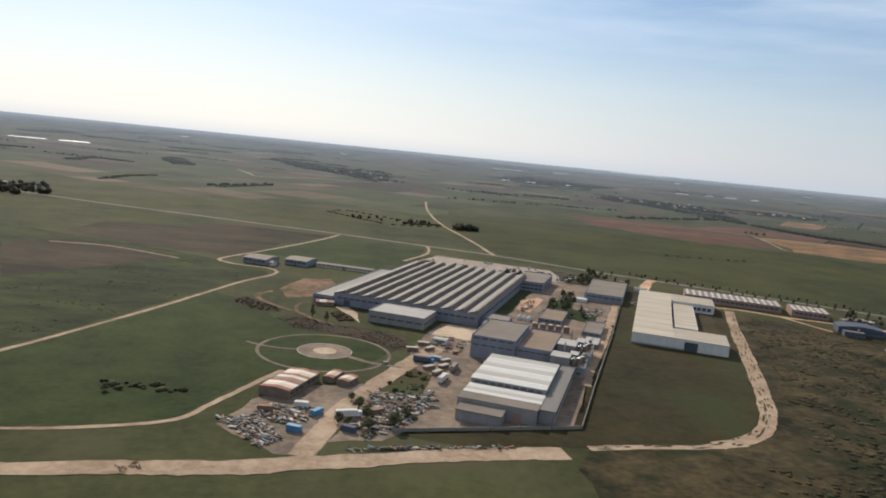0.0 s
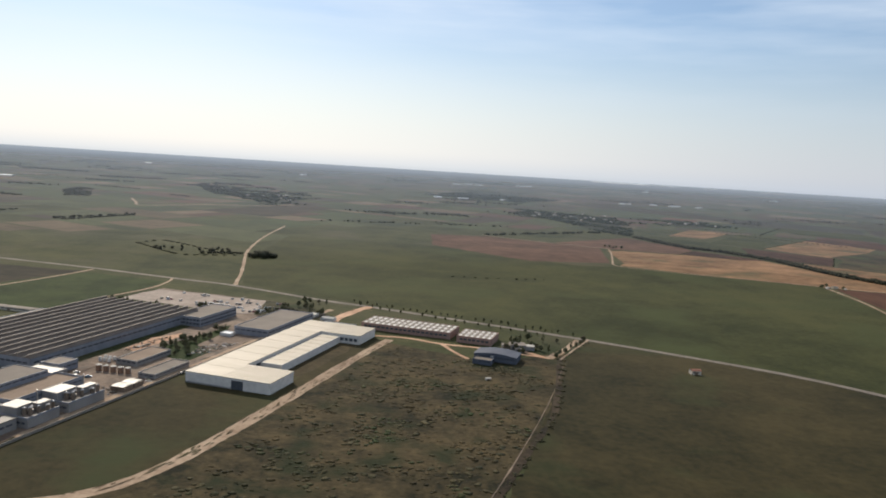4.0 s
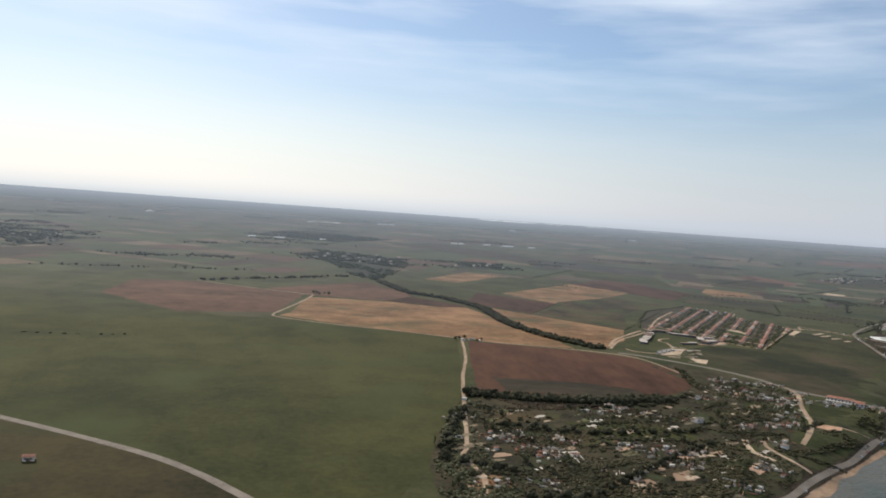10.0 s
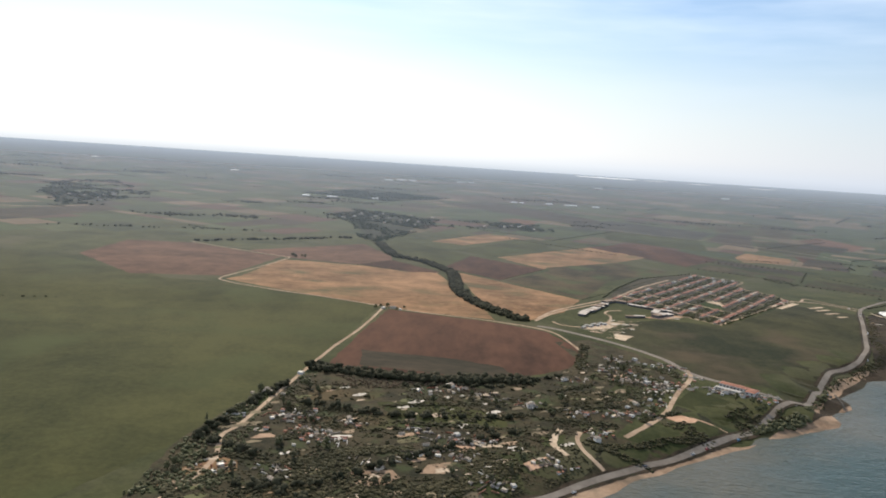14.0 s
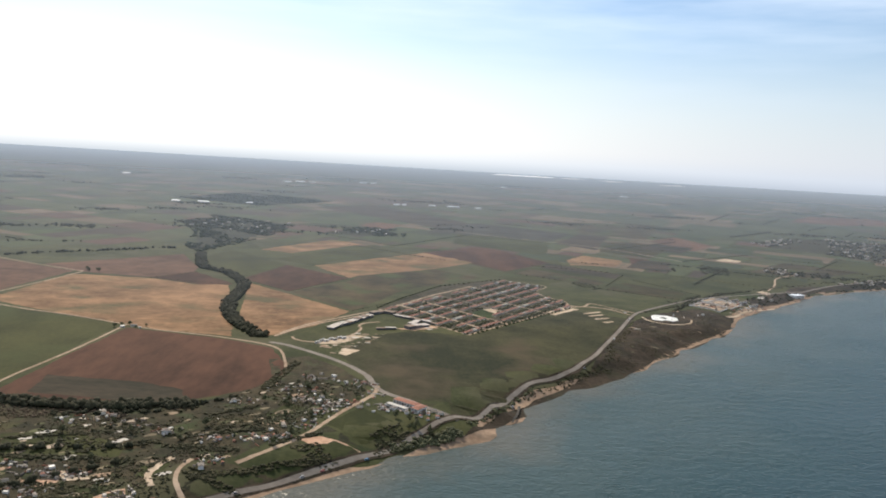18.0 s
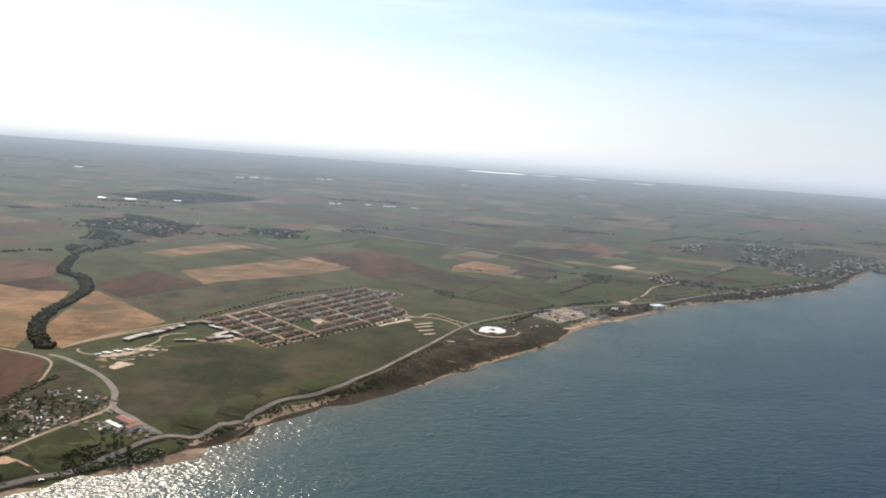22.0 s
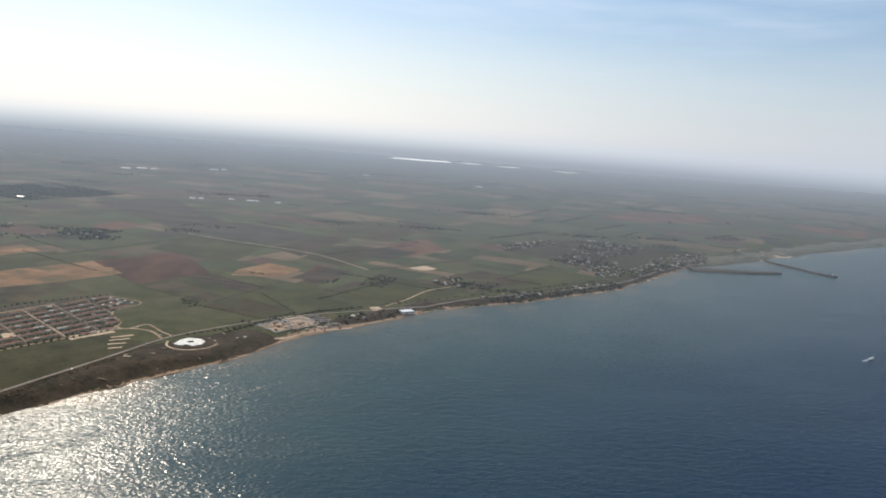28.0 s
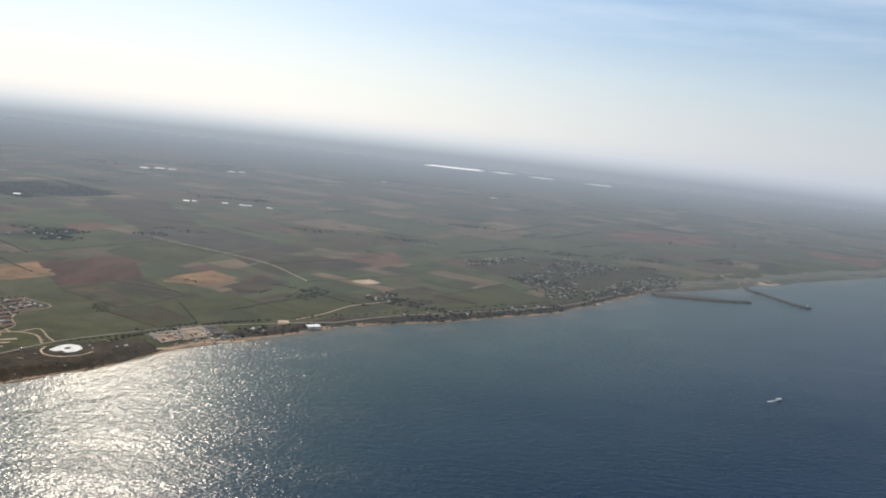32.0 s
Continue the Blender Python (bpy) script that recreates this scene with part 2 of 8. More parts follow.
M_BEACH = surface("beach_sand", (0.19, 0.125, 0.080), (0.34, 0.235, 0.155), 0.95, 0.05, 0.5, 0.3, where=P, spec=0.15, patch=(0.11, 0.085, 0.06))
M_DIRT = surface("dirt_track", (0.24, 0.165, 0.108), (0.42, 0.315, 0.22), 0.95, 0.09, 0.9, 0.3, where=P, spec=0.15)
M_BARESOIL = surface("bare_red_soil", (0.085, 0.058, 0.034), (0.24, 0.145, 0.088), 0.95, 0.12, 0.8, 0.4, where=P, spec=0.1, patch=(0.045, 0.050, 0.020))
M_DIRTRED = surface("reddish_dirt", (0.36, 0.21, 0.13), (0.60, 0.39, 0.26), 0.95, 0.08, 0.8, 0.3, where=P, spec=0.15)
M_ASPHALT = surface("weathered_asphalt", (0.125, 0.105, 0.085), (0.215, 0.182, 0.148), 0.9, 0.1, 1.2, 0.1, where=P, spec=0.3)
M_COASTROAD = surface("sandy_asphalt", (0.135, 0.112, 0.09), (0.215, 0.185, 0.152), 0.9, 0.06, 0.6, 0.1, where=P, spec=0.2)
M_CONCRETE = surface("pale_concrete", (0.27, 0.255, 0.235), (0.44, 0.42, 0.39), 0.9, 0.12, 1.0, 0.1, where=P, spec=0.3)
M_YARD = surface("worn_yard", (0.115, 0.083, 0.062), (0.255, 0.19, 0.14), 0.95, 0.09, 0.7, 0.3, where=P, spec=0.2, patch=(0.12, 0.10, 0.08))
M_VILLAGE = surface("village_scrub_ground", (0.015, 0.016, 0.008), (0.062, 0.048, 0.026), 0.95, 0.06, 0.7, 0.8, where=P, spec=0.1, patch=(0.040, 0.050, 0.020))
M_SHOREMEADOW = surface("shore_meadow", (0.015, 0.019, 0.008), (0.055, 0.051, 0.022), 0.95, 0.014, 0.45, 0.4, where=P, spec=0.1, patch=(0.072, 0.053, 0.031))
M_FALLOW = surface("dark_fallow_soil", (0.018, 0.018, 0.010), (0.062, 0.044, 0.028), 0.95, 0.02, 0.25, 0.3, where=P, spec=0.1, stretch=(0.5, 1.4, 1))
M_WALLGREY = surface("weathered_concrete_wall", (0.15, 0.135, 0.115), (0.25, 0.225, 0.195), 0.9, 0.3, 3, 0.1)
M_PARK = surface("worn_car_park", (0.24, 0.19, 0.155), (0.37, 0.305, 0.25), 0.92, 0.08, 0.8, 0.1, where=P, spec=0.2)
M_HEATH = surface("brown_heath", (0.013, 0.011, 0.007), (0.062, 0.044, 0.028), 0.95, 0.05, 0.5, 0.6, where=P, spec=0.1, patch=(0.034, 0.031, 0.017))
M_ROCK = surface("dark_shore_rock", (0.026, 0.023, 0.018), (0.075, 0.064, 0.050), 0.9, 0.2, 1.4, 0.9, where=P)
M_WHITEWALL = surface("whitewashed_wall", (0.4, 0.385, 0.36), (0.64, 0.61, 0.57), 0.85, 0.6, 5, 0.05, per_thing=0.25)
M_PLASTER = surface("cream_plaster", (0.40, 0.35, 0.28), (0.62, 0.55, 0.45), 0.9, 0.5, 5, 0.05, per_thing=0.4)
M_FACADE = surface("pale_blue_cladding", (0.145, 0.157, 0.187), (0.235, 0.247, 0.277), 0.6, 0.3, 3, 0.05, stretch=(1, 1, 0.3))
M_FACADE2 = surface("grey_cladding", (0.17, 0.16, 0.155), (0.275, 0.265, 0.255), 0.6, 0.3, 3, 0.05, stretch=(1, 1, 0.3))
M_BAND = surface("dark_window_band", (0.045, 0.05, 0.06), (0.09, 0.10, 0.115), 0.25, 0.8, 4, 0.0, spec=0.5)
M_GLASS = surface("dark_glass", (0.03, 0.035, 0.04), (0.06, 0.07, 0.08), 0.12, 1.0, 4, 0.0, spec=0.6)
M_WHITEROOF = surface("white_sheet_roof", (0.31, 0.285, 0.245), (0.48, 0.445, 0.39), 0.5, 0.25, 1.6, 0.05, stretch=(0.25, 2.0, 1))
M_RIBWHITE = surface("bright_white_sheets", (0.50, 0.47, 0.42), (0.72, 0.69, 0.63), 0.55, 0.25, 2.0, 0.1, stretch=(0.25, 2.0, 1))
M_RIBPALE = surface("pale_fibre_sheets", (0.36, 0.335, 0.30), (0.54, 0.51, 0.46), 0.7, 0.25, 2.0, 0.1, stretch=(0.25, 2.0, 1))
M_CREAMROOF = surface("cream_membrane_roof", (0.38, 0.32, 0.235), (0.52, 0.445, 0.34), 0.6, 0.12, 1.2, 0.05, stretch=(0.3, 1.5, 1))
M_GREYROOF = surface("grey_bitumen_roof", (0.135, 0.11, 0.088), (0.225, 0.19, 0.155), 0.9, 0.12, 1.5, 0.1)
M_BROWNROOF = surface("brown_gravel_roof", (0.17, 0.12, 0.085), (0.27, 0.20, 0.145), 0.95, 0.15, 1.5, 0.2)
M_SAWROOF = surface("weathered_sheet_roof", (0.105, 0.094, 0.080), (0.185, 0.168, 0.146), 0.6, 0.15, 1.5, 0.1, per_thing=0.25, stretch=(2, 0.3, 1))
M_SAWDARK = surface("sooty_glazing", (0.12, 0.095, 0.078), (0.20, 0.162, 0.135), 0.75, 0.2, 2, 0.0)
M_RUST = surface("rusty_sheet_roof", (0.30, 0.10, 0.045), (0.62, 0.54, 0.46), 0.75, 0.35, 2.5, 0.1, stretch=(0.2, 1.6, 1), per_thing=0.9)
M_TERRA = surface("terracotta_tiles", (0.19, 0.08, 0.054), (0.35, 0.165, 0.11), 0.9, 0.5, 6, 0.2, per_thing=0.35)
M_SLATE = surface("grey_fibre_roof", (0.115, 0.093, 0.076), (0.25, 0.21, 0.172), 0.85, 0.5, 5, 0.1, per_thing=0.5)
M_BLUE = surface("dark_blue_cladding", (0.045, 0.055, 0.078), (0.10, 0.112, 0.142), 0.8, 0.3, 3, 0.05)
M_PINK = surface("brick_red_wall", (0.22, 0.135, 0.105), (0.34, 0.225, 0.185), 0.9, 0.4, 6, 0.1)
M_SKYLIGHT = surface("white_skylight", (0.70, 0.72, 0.74), (0.86, 0.87, 0.88), 0.35, 0.5, 4, 0.0)
M_STEEL = surface("galvanised_steel", (0.22, 0.215, 0.21), (0.4, 0.39, 0.38), 0.4, 0.6, 5, 0.05, metal=0.5)
M_DOOR = surface("painted_door", (0.10, 0.075, 0.055), (0.20, 0.15, 0.11), 0.6, 1.0, 6, 0.05, per_thing=0.4)
M_BARK = surface("bark", (0.055, 0.042, 0.030), (0.12, 0.095, 0.07), 0.95, 2.0, 12, 0.6)
M_LEAF = surface("dark_foliage", (0.040, 0.044, 0.021), (0.100, 0.098, 0.046), 0.8, 0.9, 6, 0.4, per_thing=0.35, spec=0.2)
M_LEAF2 = surface("olive_foliage", (0.052, 0.050, 0.027), (0.112, 0.100, 0.055), 0.8, 0.9, 6, 0.4, per_thing=0.3, spec=0.2)
M_FARWOODS = surface("hazy_foliage", (0.022, 0.030, 0.016), (0.046, 0.056, 0.030), 0.9, 0.03, 0.3, 0.0, where=P, spec=0.1, haze_sheen=0.02)
M_WOODS = surface("far_foliage", (0.024, 0.026, 0.014), (0.058, 0.054, 0.032), 0.9, 0.05, 0.6, 0.0, where=P, spec=0.1)
M_BUSH = surface("scrub_foliage", (0.024, 0.025, 0.012), (0.068, 0.059, 0.030), 0.9, 0.08, 0.9, 0.0, where=P, spec=0.1)
M_BARE = surface("leafless_brush", (0.044, 0.032, 0.021), (0.108, 0.076, 0.050), 0.9, 0.05, 0.6, 0.0, where=P, spec=0.1)
M_TYRE = surface("tyre_rubber", (0.015, 0.015, 0.015), (0.03, 0.03, 0.03), 0.9, 3, 12, 0.0)
M_CAR = {}
for k, (c, d) in {"white": ((0.62, 0.62, 0.62), (0.76, 0.76, 0.75)), "dark": ((0.03, 0.03, 0.035), (0.07, 0.07, 0.08)), "red": ((0.22, 0.03, 0.025), (0.33, 0.06, 0.045)), "blue": ((0.04, 0.14, 0.26), (0.08, 0.24, 0.38)), "silver": ((0.30, 0.31, 0.32), (0.45, 0.46, 0.47)), "rust": ((0.16, 0.085, 0.05), (0.28, 0.17, 0.11))}.items():
    M_CAR[k] = surface(k + "_paint", c, d, 0.35 if k != "rust" else 0.85, 1.5, 8, 0.0, spec=0.5)
M_FARFIELD = patchwork("far_farmland", [(0.050, 0.057, 0.026), (0.085, 0.062, 0.036), (0.060, 0.064, 0.030), (0.036, 0.040, 0.020), (0.100, 0.076, 0.044), (0.058, 0.062, 0.028), (0.074, 0.048, 0.032), (0.044, 0.050, 0.022), (0.054, 0.056, 0.027), (0.125, 0.095, 0.056), (0.032, 0.036, 0.019), (0.062, 0.048, 0.030)], haze_sheen=0.03)
M_RIMFIELD = patchwork("rim_farmland", [(0.050, 0.057, 0.030), (0.085, 0.068, 0.042), (0.058, 0.062, 0.032), (0.030, 0.036, 0.020), (0.105, 0.082, 0.052), (0.040, 0.044, 0.024)], haze_sheen=0.03)
M_MIDFIELD = patchwork("mid_farmland", [(0.046, 0.056, 0.020), (0.080, 0.060, 0.034), (0.058, 0.066, 0.026), (0.034, 0.042, 0.017), (0.110, 0.080, 0.048), (0.062, 0.068, 0.028), (0.076, 0.042, 0.029), (0.046, 0.058, 0.021), (0.058, 0.058, 0.026), (0.050, 0.058, 0.023), (0.036, 0.044, 0.018), (0.048, 0.036, 0.024), (0.064, 0.064, 0.029), (0.14, 0.10, 0.062)], haze_sheen=0.03)

# see-through tinted sheet that imitates haze over the far plain, denser with distance
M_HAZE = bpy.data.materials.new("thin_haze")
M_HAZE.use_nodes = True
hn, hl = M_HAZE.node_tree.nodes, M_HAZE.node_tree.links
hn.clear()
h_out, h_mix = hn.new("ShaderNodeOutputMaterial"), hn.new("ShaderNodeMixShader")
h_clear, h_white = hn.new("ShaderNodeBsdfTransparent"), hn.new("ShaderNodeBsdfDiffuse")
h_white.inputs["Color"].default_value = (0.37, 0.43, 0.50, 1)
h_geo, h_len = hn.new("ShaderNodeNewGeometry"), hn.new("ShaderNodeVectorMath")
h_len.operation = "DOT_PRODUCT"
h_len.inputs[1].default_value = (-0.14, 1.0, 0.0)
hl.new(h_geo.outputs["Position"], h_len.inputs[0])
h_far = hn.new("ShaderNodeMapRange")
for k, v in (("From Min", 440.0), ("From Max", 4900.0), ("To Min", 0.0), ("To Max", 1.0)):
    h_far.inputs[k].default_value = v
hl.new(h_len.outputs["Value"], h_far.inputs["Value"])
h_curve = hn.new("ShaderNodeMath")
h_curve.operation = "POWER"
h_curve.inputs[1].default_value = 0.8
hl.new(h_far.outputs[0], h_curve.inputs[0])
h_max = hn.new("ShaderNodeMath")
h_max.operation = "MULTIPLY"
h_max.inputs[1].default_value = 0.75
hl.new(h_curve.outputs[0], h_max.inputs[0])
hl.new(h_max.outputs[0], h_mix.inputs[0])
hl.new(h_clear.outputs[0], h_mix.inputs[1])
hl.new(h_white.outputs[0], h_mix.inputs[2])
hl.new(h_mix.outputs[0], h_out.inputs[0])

# water: dark blue, paler over the shallows, ruffled by the wind
M_WATER = bpy.data.materials.new("sea_water")
M_WATER.use_nodes = True
sn, sl = M_WATER.node_tree.nodes, M_WATER.node_tree.links
sb = sn["Principled BSDF"]
sb.inputs["Roughness"].default_value = 0.16
sb.inputs["Specular IOR Level"].default_value = 0.12
sb.inputs["IOR"].default_value = 1.33
s_at = sn.new("ShaderNodeAttribute")
s_at.attribute_name = "depth"
s_rp = sn.new("ShaderNodeValToRGB")
s_rp.color_ramp.elements[0].color = (0.100, 0.100, 0.082, 1)
s_rp.color_ramp.elements[1].color = (0.007, 0.024, 0.054, 1)
for pos_, c_ in ((0.08, (0.052, 0.078, 0.076)), (0.26, (0.030, 0.060, 0.066)), (0.6, (0.017, 0.040, 0.060))):
    e_ = s_rp.color_ramp.elements.new(pos_)
    e_.color = (*c_, 1)
s_geo = sn.new("ShaderNodeNewGeometry")
s_n0 = sn.new("ShaderNodeTexNoise")
s_n0.inputs["Scale"].default_value = 0.012
s_n0.inputs["Detail"].default_value = 6
sl.new(s_geo.outputs["Position"], s_n0.inputs["Vector"])
s_ad = sn.new("ShaderNodeMath")
s_ad.operation = "MULTIPLY_ADD"
s_ad.inputs[1].default_value = 0.35
sl.new(s_n0.outputs["Fac"], s_ad.inputs[0])
s_sb = sn.new("ShaderNodeMath")
s_sb.operation = "SUBTRACT"
s_sb.inputs[1].default_value = 0.17
sl.new(s_at.outputs["Fac"], s_ad.inputs[2])
sl.new(s_ad.outputs[0], s_sb.inputs[0])
sl.new(s_sb.outputs[0], s_rp.inputs[0])
sl.new(s_rp.outputs[0], sb.inputs["Base Color"])
s_mp = sn.new("ShaderNodeMapping")
s_mp.inputs["Rotation"].default_value = (0, 0, radians(8))
s_mp.inputs["Scale"].default_value = (0.75, 1.35, 1)
sl.new(s_geo.outputs["Position"], s_mp.inputs[0])
s_n1 = sn.new("ShaderNodeTexNoise")
s_n1.inputs["Scale"].default_value = 0.46
s_n1.inputs["Detail"].default_value = 1.2
s_n1.inputs["Roughness"].default_value = 0.62
sl.new(s_mp.outputs[0], s_n1.inputs["Vector"])
s_bp = sn.new("ShaderNodeBump")
s_bp.inputs["Strength"].default_value = 0.85
s_bp.inputs["Distance"].default_value = 0.62
# wind streaks: smoother and rougher lanes of water
s_mw = sn.new("ShaderNodeMapping")
s_mw.inputs["Rotation"].default_value = (0, 0, radians(-44))
s_mw.inputs["Scale"].default_value = (0.006, 0.03, 1)
sl.new(s_geo.outputs["Position"], s_mw.inputs[0])
s_nw = sn.new("ShaderNodeTexNoise")
s_nw.inputs["Scale"].default_value = 1.0
s_nw.inputs["Detail"].default_value = 6
sl.new(s_mw.outputs[0], s_nw.inputs["Vector"])
s_rw = sn.new("ShaderNodeMapRange")
for k, v in (("From Min", 0.35), ("From Max", 0.65), ("To Min", 0.21), ("To Max", 0.27)):
    s_rw.inputs[k].default_value = v
sl.new(s_nw.outputs["Fac"], s_rw.inputs["Value"])
sl.new(s_rw.outputs[0], sb.inputs["Roughness"])
s_calm = sn.new("ShaderNodeMapRange")
for k, v in (("From Min", 0.36), ("From Max", 0.52), ("To Min", 0.7), ("To Max", 1.0)):
    s_calm.inputs[k].default_value = v
sl.new(s_nw.outputs["Fac"], s_calm.inputs["Value"])
# a ruffled lane that follows the shore
s_off = sn.new("ShaderNodeMath")
s_off.operation = "SUBTRACT"
s_off.inputs[1].default_value = 0.155
sl.new(s_at.outputs["Fac"], s_off.inputs[0])
s_abs = sn.new("ShaderNodeMath")
s_abs.operation = "ABSOLUTE"
sl.new(s_off.outputs[0], s_abs.inputs[0])
s_lane = sn.new("ShaderNodeMapRange")
for k, v in (("From Min", 0.004), ("From Max", 0.014), ("To Min", 1.5), ("To Max", 1.0)):
    s_lane.inputs[k].default_value = v
sl.new(s_abs.outputs[0], s_lane.inputs["Value"])
s_both = sn.new("ShaderNodeMath")
s_both.operation = "MULTIPLY"
sl.new(s_calm.outputs[0], s_both.inputs[0])
sl.new(s_lane.outputs[0], s_both.inputs[1])
sl.new(s_both.outputs[0], s_bp.inputs["Strength"])
s_n2 = sn.new("ShaderNodeTexNoise")
s_n2.inputs["Scale"].default_value = 0.14
s_n2.inputs["Detail"].default_value = 2
sl.new(s_mp.outputs[0], s_n2.inputs["Vector"])
s_w2 = sn.new("ShaderNodeMath")
s_w2.operation = "MULTIPLY_ADD"
s_w2.inputs[1].default_value = 1.2
sl.new(s_n2.outputs["Fac"], s_w2.inputs[0])
sl.new(s_n1.outputs["Fac"], s_w2.inputs[2])
sl.new(s_w2.outputs[0], s_bp.inputs["Height"])
sl.new(s_bp.outputs[0], sb.inputs["Normal"])


# ---- mesh helpers ----
class Soup:
    """A mesh in the making: plain lists of corners and faces."""

    def __init__(self):
        self.v, self.f = [], []

    def add(self, verts, faces):
        k = len(self.v)
        self.v += [tuple(p) for p in verts]
        self.f += [tuple(k + i for i in q) for q in faces]
        return self

    def box(self, x0, y0, z0, x1, y1, z1):
        return self.add([(x0, y0, z0), (x1, y0, z0), (x1, y1, z0), (x0, y1, z0), (x0, y0, z1), (x1, y0, z1), (x1, y1, z1), (x0, y1, z1)],
                        [(3, 2, 1, 0), (4, 5, 6, 7), (0, 1, 5, 4), (1, 2, 6, 5), (2, 3, 7, 6), (3, 0, 4, 7)])

    def gable(self, x0, y0, z0, x1, y1, rise, thick=0.12, over=0.15):
        """A gabled roof with its ridge along x."""
        x0, x1, y0, y1 = x0 - over, x1 + over, y0 - over, y1 + over
        ym = (y0 + y1) / 2
        pts = []
        for x in (x0, x1):
            pts += [(x, y0, z0), (x, ym, z0 + rise), (x, y1, z0), (x, y1, z0 + thick), (x, ym, z0 + rise + thick), (x, y0, z0 + thick)]
        return self.add(pts, [(0, 1, 4, 5), (1, 2, 3, 4), (11, 10, 7, 6), (10, 9, 8, 7), (5, 4, 10, 11), (4, 3, 9, 10), (6, 7, 1, 0), (7, 8, 2, 1), (0, 5, 11, 6), (3, 2, 8, 9)])

    def gable_end(self, x, y0, y1, z0, rise):
        return self.add([(x, y0, z0), (x, y1, z0), (x, (y0 + y1) / 2, z0 + rise)], [(0, 1, 2)])

    def hip(self, x0, y0, z0, x1, y1, rise, over=0.18):
        x0, x1, y0, y1 = x0 - over, x1 + over, y0 - over, y1 + over
        ym, r = (y0 + y1) / 2, min((y1 - y0) / 2, (x1 - x0) / 2 - 0.01)
        return self.add([(x0, y0, z0), (x1, y0, z0), (x1, y1, z0), (x0, y1, z0), (x0, y0, z0 + 0.1), (x1, y0, z0 + 0.1), (x1, y1, z0 + 0.1), (x0, y1, z0 + 0.1), (x0 + r, ym, z0 + rise), (x1 - r, ym, z0 + rise)],
                        [(3, 2, 1, 0), (0, 1, 5, 4), (1, 2, 6, 5), (2, 3, 7, 6), (3, 0, 4, 7), (4, 5, 9, 8), (6, 7, 8, 9), (5, 6, 9), (7, 4, 8)])

    def tube(self, x, y, z0, z1, r0, r1, n=8):
        pts = [(x + r * math.cos(math.tau * k / n), y + r * math.sin(math.tau * k / n), z) for z, r in ((z0, r0), (z1, r1)) for k in range(n)]
        return self.add(pts, [(k, (k + 1) % n, n + (k + 1) % n, n + k) for k in range(n)] + [tuple(range(2 * n - 1, n - 1, -1))[::-1], tuple(range(n))[::-1]])

    def mesh(self, name, material):
        me = bpy.data.meshes.new(name)
        me.from_pydata(self.v, [], self.f)
        me.materials.append(material)
        me.update()
        return me


def part(name, soup, material, parent, label=""):
    me = soup if isinstance(soup, bpy.types.Mesh) else soup.mesh(name, material)
    ob = new(name, me)
    ob.parent = parent
    return tagged(ob, label)


def thing(name, label, category, m=None, group="", kind=""):
    ob = new(name)
    ob.empty_display_size = 0.5
    if m is not None:
        ob.matrix_world = m
    return tagged(ob, label, category, group, kind)


def whole(name, soup, material, label, category, group="", kind=""):
    """A thing, or a piece of the setting, of one mesh."""
    return tagged(new(name, soup.mesh(name, material)), label, category, group, kind)


# ---- the lie of the land ----
COAST_A = [(-3000, -6000), (-900, -1500), (-100, -330), (200, -20), (330, 105), (425, 202), (478, 256), (526, 302), (549, 319), (574, 337), (583, 350), (604, 359), (613, 363), (625, 378), (627.5, 392), (640, 400), (644, 417), (658, 433), (674, 450), (712, 481), (730, 500), (742, 516), (767, 547), (791, 575), (823, 609)]
COAST_B = [(840, 634), (862, 674), (901, 716), (950, 757), (997, 812), (1054, 846), (1120, 884), (1180, 931), (1265, 993), (1385, 1135), (1457, 1220), (1540, 1270), (1640, 1340), (1690, 1395), (1750, 1425), (1822, 1490), (1945, 1580), (2120, 1705), (2700, 2150), (4200, 3100), (9000, 6000)]
COAST = np.array(COAST_A + COAST_B, float)


def inland(X, Y):
    """Metres from the shore: more than 0 on land, less at sea."""
    X, Y = np.asarray(X, float), np.asarray(Y, float)
    best = np.full(X.shape, 1e9)
    for (ax, ay), (bx, by) in zip(COAST[:-1], COAST[1:]):
        dx, dy = bx - ax, by - ay
        k = np.clip(((X - ax) * dx + (Y - ay) * dy) / (dx * dx + dy * dy), 0, 1)
        best = np.minimum(best, np.hypot(X - ax - k * dx, Y - ay - k * dy))
    side = (Y - X) - np.interp(X + Y, COAST.sum(1), COAST[:, 1] - COAST[:, 0])
    wob = 1.6 * np.sin(X * 0.11 + np.sin(Y * 0.07) * 2) + 1.2 * np.sin(Y * 0.19 + 1.3 * np.sin(X * 0.13))
    return np.where(side > 0, best, -best) + wob


def land(X, Y, d=None):
    """Height of the ground."""
    X, Y = np.asarray(X, float), np.asarray(Y, float)
    d = inland(X, Y) if d is None else d
    top = 3.0 + 4.0 * np.exp(-((X - 560) / 200) ** 2 - ((Y - 480) / 200) ** 2)
    k = np.clip(d / 22.0, 0, 1)
    k = 0.3 * k + 0.7 * k * k * (3 - 2 * k)
    return np.where(d > 0, top * k, np.maximum(d * 0.12, -5.0))


def steps(*runs):
    out = []
    for a, b, s in runs:
        out += list(np.arange(a, b, s))
    return np.array(out + [runs[-1][1]], float)


def grid_faces(nx, ny):
    i = np.arange(nx - 1)[None, :] + np.arange(ny - 1)[:, None] * nx
    return np.stack([i, i + 1, i + nx + 1, i + nx], -1).reshape(-1, 4)


